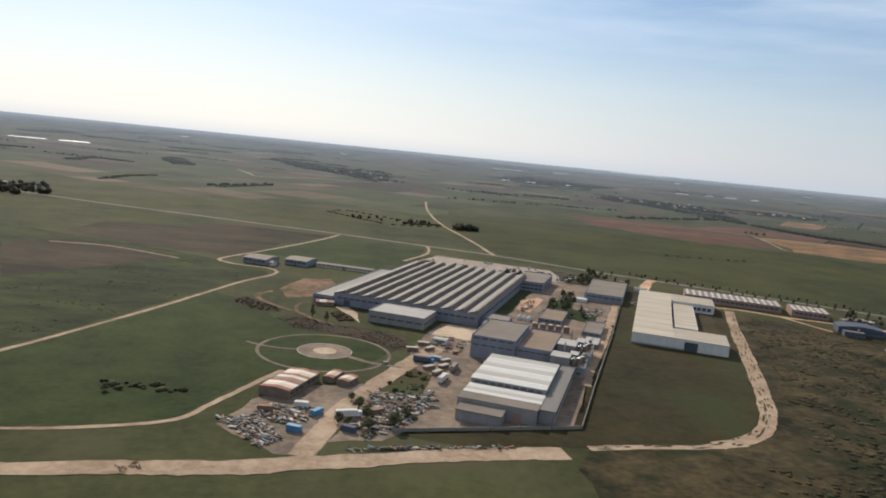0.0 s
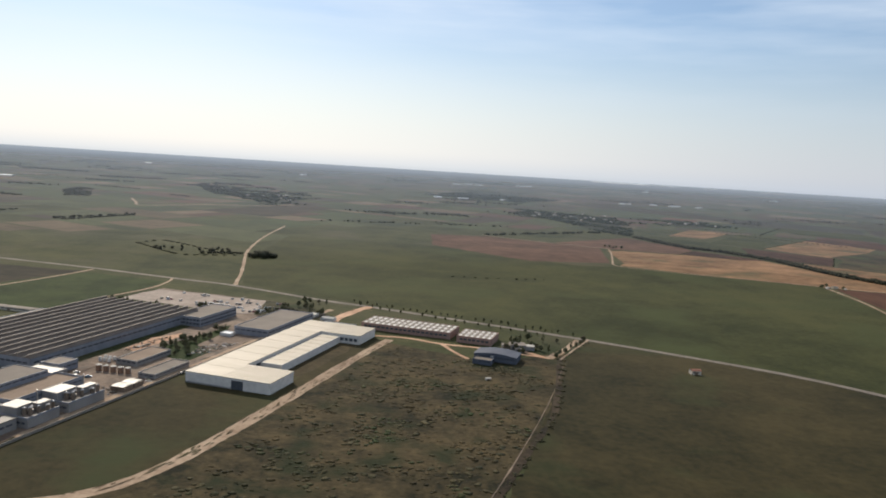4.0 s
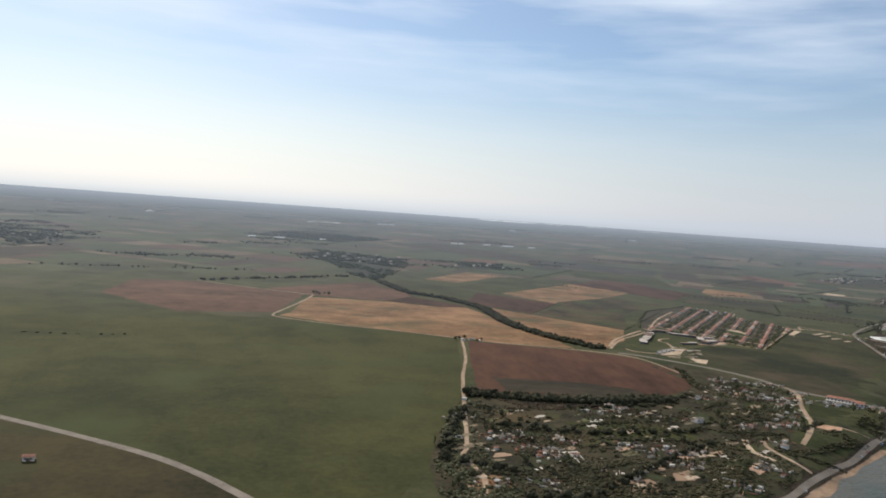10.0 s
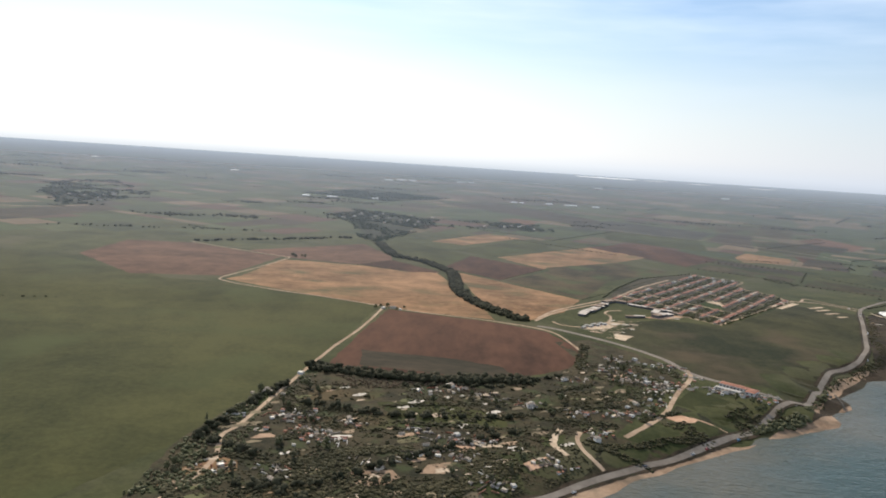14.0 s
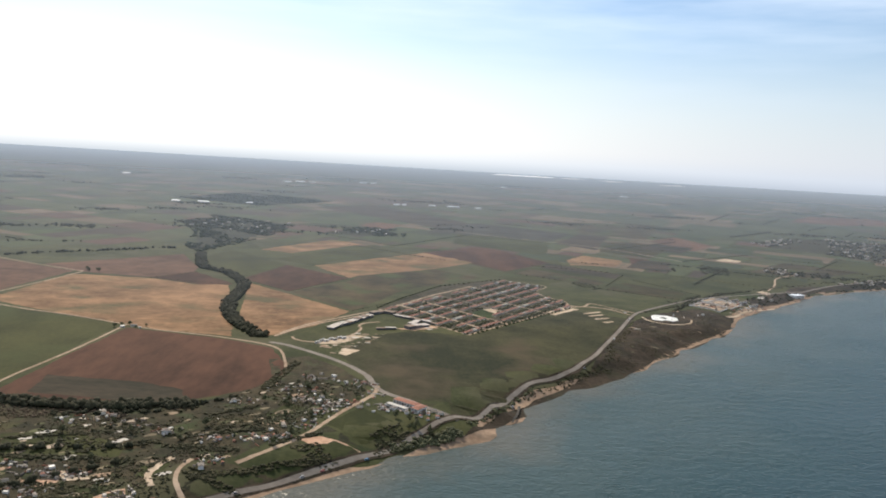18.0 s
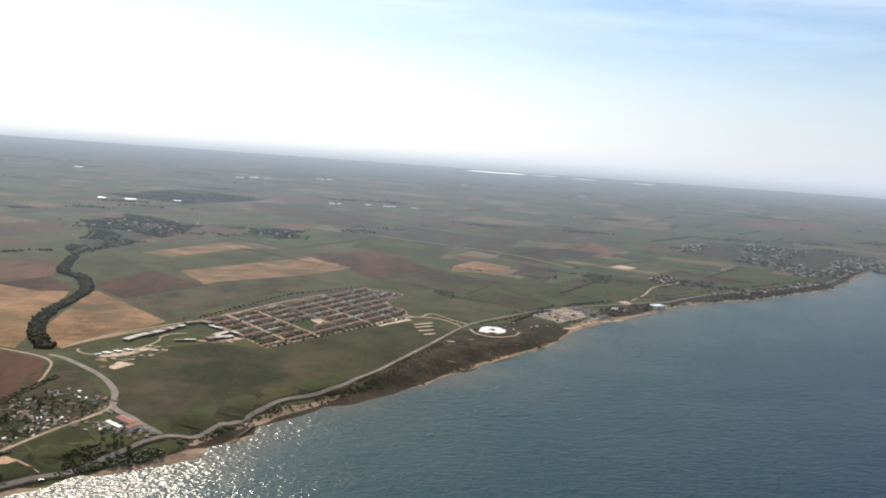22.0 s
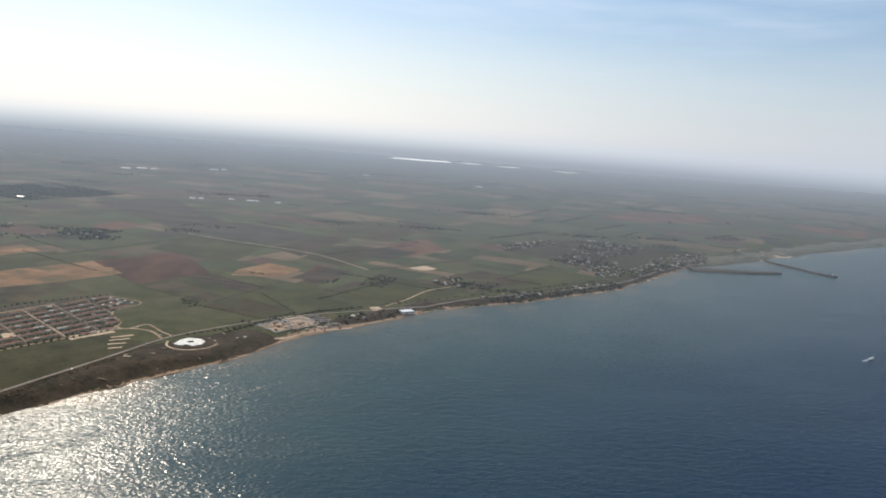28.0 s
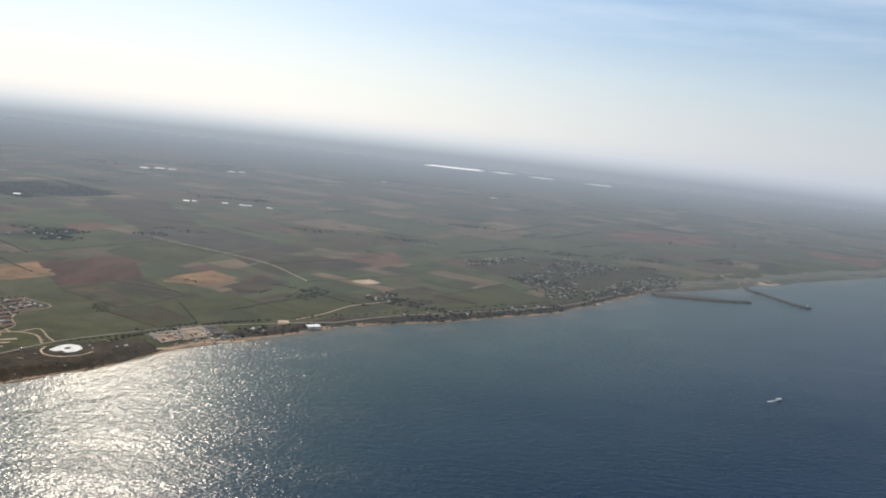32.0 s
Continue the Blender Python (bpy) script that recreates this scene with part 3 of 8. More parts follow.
def grid_mesh(name, xs, ys, zs, material, keep=None):
    me = bpy.data.meshes.new(name)
    X, Y = np.meshgrid(xs, ys)
    co = np.stack([X, Y, zs], -1).reshape(-1, 3)
    fa = grid_faces(len(xs), len(ys))
    if keep is not None:
        fa = fa[keep.reshape(-1)[fa].any(1)]
    me.vertices.add(len(co))
    me.vertices.foreach_set("co", co.ravel())
    me.loops.add(fa.size)
    me.loops.foreach_set("vertex_index", fa.ravel().astype(np.int32))
    me.polygons.add(len(fa))
    me.polygons.foreach_set("loop_start", np.arange(0, fa.size, 4, dtype=np.int32))
    me.materials.append(material)
    me.update(calc_edges=True)
    me.validate()
    return me


GX = steps((-4600, -1000, 200), (-1000, -160, 40), (-160, 340, 10), (340, 960, 4), (960, 1900, 8), (1900, 2400, 25), (2400, 5600, 200))
GY = steps((-1500, 0, 100), (0, 200, 10), (200, 780, 4), (780, 1700, 8), (1700, 2600, 50), (2600, 5600, 200))
gX, gY = np.meshgrid(GX, GY)
gD = inland(gX, gY)
ground = tagged(new("ground", grid_mesh("ground", GX, GY, land(gX, gY, gD), M_GROUND)), "wide flat pasture land sloping to the shore", "ground", kind="structure")
for p_ in ground.data.polygons:
    p_.use_smooth = True
SX = steps((-4600, 300, 300), (300, 1000, 10), (1000, 2000, 20), (2000, 5600, 200))
SY = steps((-1500, 100, 200), (100, 900, 10), (900, 1700, 20), (1700, 5600, 200))
sX, sY = np.meshgrid(SX, SY)
sD = -inland(sX, sY)
sea_mesh = grid_mesh("sea", SX, SY, np.zeros_like(sX), M_WATER, keep=(sD > -40))
at_ = sea_mesh.attributes.new("depth", "FLOAT", "POINT")
at_.data.foreach_set("value", np.clip(sD / 420, 0, 1).ravel().astype(np.float32))
sea = tagged(new("sea", sea_mesh), "wind-ruffled blue sea glittering under the sun", "water", kind="structure")


# the added sheet that imitates the haze
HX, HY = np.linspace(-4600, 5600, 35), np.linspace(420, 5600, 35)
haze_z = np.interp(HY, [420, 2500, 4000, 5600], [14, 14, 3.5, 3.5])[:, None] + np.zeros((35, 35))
tagged(new("haze_layer", grid_mesh("haze_layer", HX, HY, haze_z, M_HAZE)), "added bluish sheet imitating haze over the far plain", "haze", kind="structure")


def drape(pts, lift):
    p = np.array(pts, float)
    return np.c_[p, land(p[:, 0], p[:, 1]) + 0.4 * lift]


def smooth_line(pts, step=5.0):
    p = np.array(pts, float)
    p = np.vstack([2 * p[0] - p[1], p, 2 * p[-1] - p[-2]])
    out = []
    for a, b, c, d in zip(p[:-3], p[1:-2], p[2:-1], p[3:]):
        n = max(2, int(np.hypot(*(c - b)) / step))
        for k in range(n):
            t = k / n
            out.append(0.5 * (2 * b + (c - a) * t + (2 * a - 5 * b + 4 * c - d) * t * t + (3 * b - a - 3 * c + d) * t ** 3))
    return np.array(out + [p[-2]])


def ribbon(name, pts, width, material, label, lift=0.1, ragged=0.12, category="road", step=1.8, kind="structure", curved=True):
    """A road or strip along a line, laid on the ground."""
    line = smooth_line(pts, step) if curved else np.array(pts, float)
    way = np.gradient(line, axis=0)
    way /= np.maximum(np.hypot(way[:, 0], way[:, 1]), 1e-6)[:, None]
    side = np.c_[-way[:, 1], way[:, 0]]
    rng = np.random.RandomState(len(line) + int(width * 100))
    cols = []
    for k in (-0.5, 0.0, 0.5):
        soft_ = np.convolve(rng.rand(len(line) + 6) - 0.5, np.ones(7) / 7, "valid") * 1.9 + (rng.rand(len(line)) - 0.5) * 0.45
        jit = soft_[:, None] * 2 * ragged * width * abs(k) * 2
        cols.append(drape(line + side * (k * width + jit * np.sign(k)), lift))
    v = np.stack(cols, 1).reshape(-1, 3)
    s = Soup()
    s.add(v, [(3 * i + j, 3 * i + j + 1, 3 * i + j + 4, 3 * i + j + 3) for i in range(len(line) - 1) for j in (0, 1)])
    s.f = [q[::-1] for q in s.f]
    return whole(name, s, material, label, category, kind=kind)


def field(pts, material, label, name="field", lift=0.05, cell=16.0, category="field", ragged=1.7):
    """A plot of land with the given corners, laid on the ground."""
    bm = bmesh.new()
    p = np.array(pts, float)
    rng = np.random.RandomState(int(abs(p.sum())) % 9999)
    edge = []
    for a, b in zip(p, np.roll(p, -1, 0)):
        n = max(1, int(np.hypot(*(b - a)) / 5))
        for k in range(n):
            edge.append(a + (b - a) * k / n + (rng.rand(2) - 0.5) * ragged * (k > 0))
    face = bm.faces.new([bm.verts.new((x, y, 0)) for x, y in edge])
    bmesh.ops.triangulate(bm, faces=[face])
    lo, hi = p.min(0), p.max(0)
    for ax in (0, 1):
        for c in np.arange(math.ceil(lo[ax] / cell) * cell, hi[ax], cell):
            co, no = Vector((0, 0, 0)), Vector((0, 0, 0))
            co[ax], no[ax] = c, 1
            bmesh.ops.bisect_plane(bm, geom=bm.verts[:] + bm.edges[:] + bm.faces[:], plane_co=co, plane_no=no)
    xy = np.array([v.co[:2] for v in bm.verts])
    for v, z in zip(bm.verts, land(xy[:, 0], xy[:, 1])):
        v.co.z = z + 0.4 * lift
    bmesh.ops.recalc_face_normals(bm, faces=bm.faces[:])
    if sum(f.normal.z for f in bm.faces) < 0:
        bmesh.ops.reverse_faces(bm, faces=bm.faces[:])
    me = bpy.data.meshes.new(name)
    bm.to_mesh(me)
    bm.free()
    me.materials.append(material)
    return tagged(new(name, me), label, category, kind="structure")


def within(poly, rng):
    """A random place inside a plot."""
    p = np.array(poly, float)
    lo, hi = p.min(0), p.max(0)
    while True:
        x, y = lo + rng.rand(2) * (hi - lo)
        c = False
        for (ax, ay), (bx, by) in zip(p, np.roll(p, -1, 0)):
            if (ay > y) != (by > y) and x < (bx - ax) * (y - ay) / (by - ay) + ax:
                c = not c
        if c:
            return x, y


def z_at(x, y):
    return float(land(np.array([x]), np.array([y]))[0])


# ---- fields ----
field([(398, 400), (410, 520), (430, 514), (476, 500), (506, 484), (519, 456), (522, 433), (511, 408), (490, 392), (466, 384), (400, 388)], M_RED, "ploughed field of dark reddish soil", lift=0.08)
field([(281, 592), (287, 605), (294, 703), (365, 700), (408, 681), (432, 686), (452, 610), (466, 558), (478, 507), (427, 519), (406, 531), (350, 554)], M_TAN, "wide stubble field with green streaks", lift=0.07)
field([(299, 714), (250, 744), (345, 848), (383, 769), (387, 742), (361, 705)], M_BROWN, "bare brown field beside a track", lift=0.07)
field([(362, 703), (388, 744), (434, 692), (430, 684), (408, 682)], M_RED, "narrow dark ploughed strip", lift=0.07)
field([(470, 557), (455, 647), (445, 702), (484, 660), (541, 597), (524, 545), (499, 512)], M_TAN, "sandy stubble field beside a tree belt", lift=0.07)
field([(131, 757), (191, 768), (290, 717), (276, 604), (211, 588), (134, 661)], M_BROWN, "light brown fallow field", lift=0.07)
field([(436, 720), (459, 812), (527, 751), (485, 668)], M_RED, "dark ploughed field behind a tree belt", lift=0.07)
field([(366, 837), (384, 896), (457, 814), (434, 722), (413, 741)], M_GREEN, "dull green field by the wood", lift=0.07)
field([(485, 816), (603, 968), (652, 899), (608, 837), (532, 768), (528, 752)], M_TAN, "pale patchy stubble field", lift=0.09)
field([(487, 666), (532, 742), (533, 767), (608, 835), (652, 796), (578, 704), (562, 650), (544, 600)], M_OLIVE, "olive grassland behind the estate", lift=0.06)
field([(411, 914), (479, 1041), (519, 1005), (447, 895)], M_TAN, "straw-coloured narrow field", lift=0.09)
field([(438, 847), (534, 1012), (561, 968), (484, 817)], M_GREEN, "green field between stubble fields", lift=0.08)
field([(596, 963), (678, 1056), (744, 929), (683, 847), (643, 901)], M_RED, "large field of red-brown soil", lift=0.09)
field([(686, 878), (759, 961), (754, 822), (706, 765), (675, 798)], M_GREEN, "green pasture beside red soil", lift=0.07)
field([(771, 964), (801, 1016), (845, 985), (823, 931), (768, 923)], M_TAN, "bare sandy plot with a small hut", lift=0.12)
field([(547, 474), (575, 415), (610, 386), (630, 409), (658, 452), (695, 491), (757, 632), (713, 650), (626, 539), (587, 544), (560, 522)], M_SHOREMEADOW, "olive meadow between housing estate and shore road", lift=0.07)
field([(-170, 395), (-135, 403), (-117, 431), (-69, 423), (-52, 425), (-71, 384), (-81, 346), (-86, 324), (-110, 326), (-170, 345)], M_FALLOW, "dark brown fallow field behind the sheds", lift=0.06)
field([(-77, 342), (-70, 382), (-50, 419), (-3, 406), (-5, 389), (-13, 360), (-21, 330), (-27, 322), (-49, 328)], M_LUSH, "bright green field beside the big hall", lift=0.06)
ribbon("road", [(-4, 417), (-2, 407), (-3, 386), (-13, 356)], 1.5, M_DIRT, "pale track along the car park", 0.16, 0.1)
field([(-152, 62), (-110, 131), (-97, 168), (-91, 187), (-80, 227), (-70, 269), (-62, 291), (-66, 302), (-79, 305), (-88, 312), (-110, 325), (-170, 344), (-330, 400), (-330, 120)], M_WEEDS, "dark green weedy field in rough strips", lift=0.04)
field([(-172, 303), (-161, 331), (-102, 310), (-117, 279), (-137, 242)], M_FALLOW, "small brown ploughed field", lift=0.07)
field([(-112, 122), (-107, 133), (-94, 167), (-72, 252), (-56, 240), (-46, 224), (-32, 214), (-2, 216), (-8, 197), (-14, 179), (-33, 175), (-46, 138), (-71, 127), (-95, 122)], M_LUSH, "lush green meadow round a landing circle", lift=0.07)
field([(123, 300), (163, 280), (193, 303), (190, 280), (166, 190), (142, 118), (128, 66), (40, 64), (30, 131), (34, 141), (46, 145), (70, 155), (81, 174), (86, 190), (93, 212), (103, 245)], M_DRYSCRUB, "dark rough scrubland dotted with low bushes", lift=0.07)
field([(-3, 140), (10, 137), (34, 142), (46, 145), (70, 155), (81, 174), (86, 190), (93, 212), (103, 245), (122, 300), (90, 345), (82, 323), (57, 236), (42, 184), (34, 152)], M_DARKMEADOW, "rough dark grass inside the works fence", lift=0.06)
field([(204, 326), (240, 309), (280, 284), (311, 255), (339, 218), (300, 120), (240, 60), (132, 66), (146, 118), (166, 188), (190, 285)], M_DARKMEADOW, "flat olive meadow with a lone hut", lift=0.06)
field([(36, 412), (112, 373), (203, 331), (281, 286), (340, 222), (366, 290), (384, 356), (394, 420), (404, 528), (350, 551), (283, 578), (240, 580), (130, 640), (10, 660), (14, 508)], M_GREEN, "huge green field of young crop", lift=0.06)
field([(552, 368), (567, 390), (585, 371), (569, 353)], M_GREEN, "bright green football pitch", lift=0.14)
field([(602, 1187), (628, 1302), (694, 1392), (842, 1289), (783, 1160), (688, 1191)], surface("dark_fallow", (0.026, 0.025, 0.018), (0.056, 0.050, 0.036), 0.95, 0.02, 0.2, 0.2, where=P, spec=0.1), "dark fallow field", lift=0.12)
field([(636, 1067), (651, 1227), (783, 1160), (757, 1027), (740, 1003)], M_GREEN, "green strip field with hedges", lift=0.11)

field([(387, 1553), (505, 1683), (675, 1381), (639, 1234), (521, 1386)], M_FALLOW, "wide dark fallow field before the plantation", lift=0.11, cell=60)
field([(836, 1072), (874, 1192), (921, 1205), (974, 1176), (890, 1026)], M_DARKMEADOW, "dark olive field between lanes", lift=0.12, cell=30)
field([(787, 1138), (852, 1290), (900, 1278), (873, 1203), (835, 1081)], M_FALLOW, "dark brown ploughed strip", lift=0.13, cell=30)
field([(847, 947), (862, 1022), (904, 984), (865, 903)], M_RED, "small dark red ploughed field", lift=0.12, cell=30)
field([(957, 1246), (1025, 1332), (1052, 1224), (987, 1131)], M_BROWN, "pinkish brown field", lift=0.12, cell=30)
field([(895, 867), (958, 961), (1001, 970), (1029, 952), (1023, 870), (930, 818)], M_GREEN, "green pasture above the coast road", lift=0.12, cell=30)
field([(782, 863), (865, 905), (895, 858), (841, 799), (798, 811)], M_GREEN, "green pasture with dark hedges", lift=0.13, cell=30)
field([(836, 1487), (955, 1538), (1070, 1548), (957, 1264), (861, 1300)], M_OLIVE, "wide olive grassland", lift=0.11, cell=60)
field([(1490, 1882), (1683, 2162), (1900, 2199), (1842, 1989), (1626, 1858)], M_BROWN, "long reddish field far beyond the village", lift=0.12, cell=120, ragged=14)
field([(2130, 2114), (2312, 2038), (2177, 1831), (2069, 1947)], M_BROWN, "reddish field above the cove", lift=0.12, cell=120, ragged=14)

for pts_, mat_, lab_ in (([(692, 835), (715, 875), (782, 813), (769, 788)], M_OLIVE, "yellow-green strip field"), ([(715, 875), (724, 888), (797, 835), (784, 813.5)], M_GREEN, "narrow green strip field"), ([(726, 890), (740, 926), (812, 867), (798, 836)], M_FALLOW, "brown ploughed strip field"),
                         ([(837, 931), (871, 1001), (909, 995), (877, 910)], M_FALLOW, "dull brown field beside a lane"), ([(770, 768), (802, 814), (851, 769), (828, 731)], M_DARKMEADOW, "dark meadow above the camp"), ([(893, 773), (921, 790), (938, 765), (918, 739)], M_LUSH, "green lot by the shore road"),
                         ([(909, 1134), (956, 1212), (1004, 1176), (956, 1097)], M_FALLOW, "small brown field"), ([(989, 947), (1081, 1052), (1157, 999), (1044, 911)], M_OLIVE, "olive pasture beyond the camp"), ([(494, 1242), (520, 1307), (565, 1287), (540, 1190)], M_BROWN, "tan field before a wood")):
    field(pts_, mat_, lab_, lift=0.17, cell=14)
field([(-135, 867), (-60, 1087), (-4, 1022), (-46, 840)], M_FALLOW, "dull brown fallow field", lift=0.14, cell=60)

# ---- roads and tracks ----
ribbon("main_road", [(-560, 640), (-400, 545), (-240, 484), (-124, 452), (-55, 434), (-3, 417), (33, 406), (82, 381), (112, 369), (156, 350), (195, 332), (241, 308), (280, 284), (311, 254), (339, 218), (372, 160), (420, 60)], 3.3, M_ASPHALT, "narrow grey asphalt country road", 0.14, 0.04)
ribbon("road", [(-330, 40), (-200, 72), (-62, 111), (-43, 116), (-26, 120), (-16, 124), (7, 132), (29, 138)], 5.4, M_DIRT, "wide pale dirt road outside the works", 0.24, 0.12)
ribbon("road", [(34, 142), (46, 145.5), (58, 148.5), (69, 152.5)], 2.3, M_DIRT, "narrow broken sandy track", 0.12, 0.16)
ribbon("road", [(62, 150), (70, 154.5), (77, 162), (83, 174), (88.3, 190), (94.8, 212), (102.2, 237), (108.5, 259), (114.8, 281), (123, 306)], 4.0, M_DIRT, "worn sandy track curving round scrubland", 0.13, 0.09)
ribbon("road", [(-19, 126), (-17, 140), (-14, 155), (-7, 177), (0, 196), (5, 208)], 4.6, M_DIRT, "dusty driveway into the works", 0.13, 0.1)
ribbon("road", [(-130, 117), (-95, 121), (-71, 126), (-58, 130), (-45, 137), (-41, 147), (-37, 159), (-32, 173)], 1.5, M_DIRT, "narrow curved field track", 0.13, 0.15)
ribbon("road", [(-150, 60), (-108, 130), (-95, 168), (-89, 187), (-78, 227), (-68, 269), (-60, 292), (-64, 303), (-78, 306), (-87, 312), (-86, 322), (-75, 352), (-60, 400), (-53, 430)], 1.6, M_DIRT, "light gravel track past the sheds", 0.13, 0.12)
ribbon("road", [(-160, 318), (-135, 320), (-102, 307)], 1.3, M_DIRT, "faint farm track", 0.14, 0.2)
ribbon("road", [(33, 408), (24, 455), (12, 508), (5, 540), (-2, 590), (-8, 660), (-11, 745)], 2.0, M_DIRT, "pale track across the green field", 0.14, 0.15)
ribbon("road", [(182, 778), (240, 745), (288, 722), (297, 714), (290, 665), (280, 615), (277, 600), (282, 585), (325, 563), (366, 548), (407, 528), (428, 518), (476, 503), (508, 486), (519, 458), (523, 436)], 1.5, M_DIRT, "pale farm track round the fields", 0.14, 0.14)
ribbon("road", [(407, 528), (402, 470), (394, 418), (387, 358), (382, 312), (379, 298), (383, 275), (374, 240), (350, 205)], 1.8, M_DIRT, "straight pale lane beside the green field", 0.16, 0.12)
ribbon("road", [(503, 512), (520, 545), (547, 580), (562, 602), (600, 678), (640, 742)], 2.0, M_DIRT, "pale lane along the housing estate", 0.16, 0.12)
ribbon("coast_road", [(300, 97), (420, 210), (467, 255), (494, 280), (516, 299), (541, 318), (560.5, 335.5), (571, 345), (587, 359.5), (601, 378), (611, 388), (620, 394.5), (631, 411), (643, 431), (658, 453), (677, 469.5), (690, 488), (701, 506), (713, 532), (735, 580), (762, 641), (778, 666), (815, 706), (856, 744), (904, 772), (976, 812), (1054, 872), (1120, 915), (1195, 966), (1277, 1030), (1387, 1159), (1485, 1251), (1600, 1330)], 2.7, M_COASTROAD, "grey coast road above the beach", 0.9, 0.03)
ribbon("road_shoulder", [(300, 97), (420, 210), (467, 255), (494, 280), (516, 299), (541, 318), (560.5, 335.5), (571, 345), (587, 359.5), (601, 378), (611, 388), (620, 394.5), (631, 411), (643, 431), (658, 453), (677, 469.5), (690, 488), (701, 506), (713, 532), (735, 580), (762, 641)], 5.4, M_HEATH, "dusty shoulder of the coast road", 0.7, 0.1)
ribbon("street", [(503, 497), (515, 491), (542, 468), (563, 442), (573, 416), (587, 403), (599, 392), (611, 384)], 3.4, M_ASPHALT, "worn asphalt village street", 0.17, 0.06)
ribbon("street", [(524, 326), (534, 338), (546, 356), (558, 384), (570, 408), (572, 422)], 2.2, M_DIRT, "pale village lane", 0.17, 0.1)
ribbon("street", [(514, 297), (507, 308), (505, 318), (507, 327)], 2.0, M_DIRT, "dusty village lane", 0.17, 0.15)
ribbon("road", [(763, 648), (748, 668), (730, 672), (714, 664)], 2.2, M_DIRT, "pale gravel link road", 0.18, 0.1)
ribbon("road", [(950, 812), (975, 850), (1000, 900), (1035, 935), (1050, 942)], 2.2, M_DIRT, "pale lane to a farm", 0.18, 0.15)
ribbon("road", [(640, 1230), (700, 1190), (783, 1150), (860, 1100), (930, 1010)], 2.4, M_DIRT, "straight pale field road", 0.18, 0.12)
ribbon("road", [(-260, 990), (-230, 930), (-205, 890), (-150, 960), (-90, 1000), (-60, 1050)], 3.0, M_DIRT, "winding pale track", 0.18, 0.15)
ribbon("road", [(1640, 1330), (1660, 1390), (1650, 1450), (1690, 1490)], 3.5, M_DIRT, "pale cove road", 0.18, 0.1)


def along_coast(name, d0, d1, s0, s1, material, label, lift=0.06):
    """A strip of shore between two distances from the waterline, from one vertex of the coast to another."""
    line = smooth_line(COAST[s0:s1], 4.0)
    way = np.gradient(line, axis=0)
    way /= np.hypot(way[:, 0], way[:, 1])[:, None]
    side = np.c_[-way[:, 1], way[:, 0]]
    rng = np.random.RandomState(s0 + 77)
    n = len(line)
    wob = np.convolve(rng.rand(n + 8), np.ones(9) / 9, "valid")[:, None]
    taper = np.minimum(1, np.minimum(np.arange(n), np.arange(n)[::-1]) / 5.0)[:, None]
    cols = [drape(line + side * (d0 + (d1 - d0) * k * (0.35 + 1.3 * wob) * taper), lift) for k in np.linspace(0, 1, 6)]
    v = np.stack(cols, 1).reshape(-1, 3)
    s = Soup().add(v, [(6 * i + j, 6 * i + 6 + j, 6 * i + 7 + j, 6 * i + j + 1) for i in range(n - 1) for j in range(5)])
    return whole(name, s, material, label, "beach", kind="structure")


along_coast("beach", -3, 6, 5, 11, M_BEACH, "narrow brown sand beach below the coast road", 0.4)
along_coast("beach", -3, 7.5, 10, 20, M_BEACH, "sandy beach with a spit of sand", 0.45)
along_coast("shore", -3, 6, 19, 26, M_ROCK, "dark rocky shore with weed", 0.4)
along_coast("beach", -2, 2.5, 19, 26, M_BEACH, "thin sandy edge of the heath", 0.62)
along_coast("beach", -2, 10, 25, 30, M_BEACH, "pale sand and stones at the water", 0.4)
along_coast("beach", -2, 7, 29, 36, M_BEACH, "thin sandy shore before the far village", 0.08)
# raised sheen on the cove grass imitates haze over it
along_coast("shore_strip", 4, 60, 35, 44, surface("pale_cove_grass", (0.055, 0.056, 0.034), (0.115, 0.104, 0.066), 0.95, 0.02, 0.2, 0.2, where=P, spec=0.1, haze_sheen=0.12), "rough grass above the cove", 0.5)
along_coast("shore_strip", 6, 26, 27, 36, M_HEATH, "brown built-up strip above the shore", 0.5)
field([(742, 502), (769, 542), (817, 594), (838, 632), (858, 672), (830, 690), (790, 660), (760, 625), (722, 545), (705, 505), (712, 480)], M_HEATH, "brown heath between coast road and shore", "shore_scrub", lift=0.6, cell=4)
field([(664, 434), (672, 452), (690, 474), (704, 506), (716, 500), (744, 506), (732, 484), (712, 467), (690, 449), (676, 436)], M_HEATH, "dark heath above the shore", "shore_scrub", lift=0.6, cell=4)
field([(613, 372), (640, 400), (668, 436), (704, 470), (700, 490), (683, 462), (655, 432), (630, 400)], M_HEATH, "dark heath below the coast road", "shore_scrub", lift=0.6, cell=4)


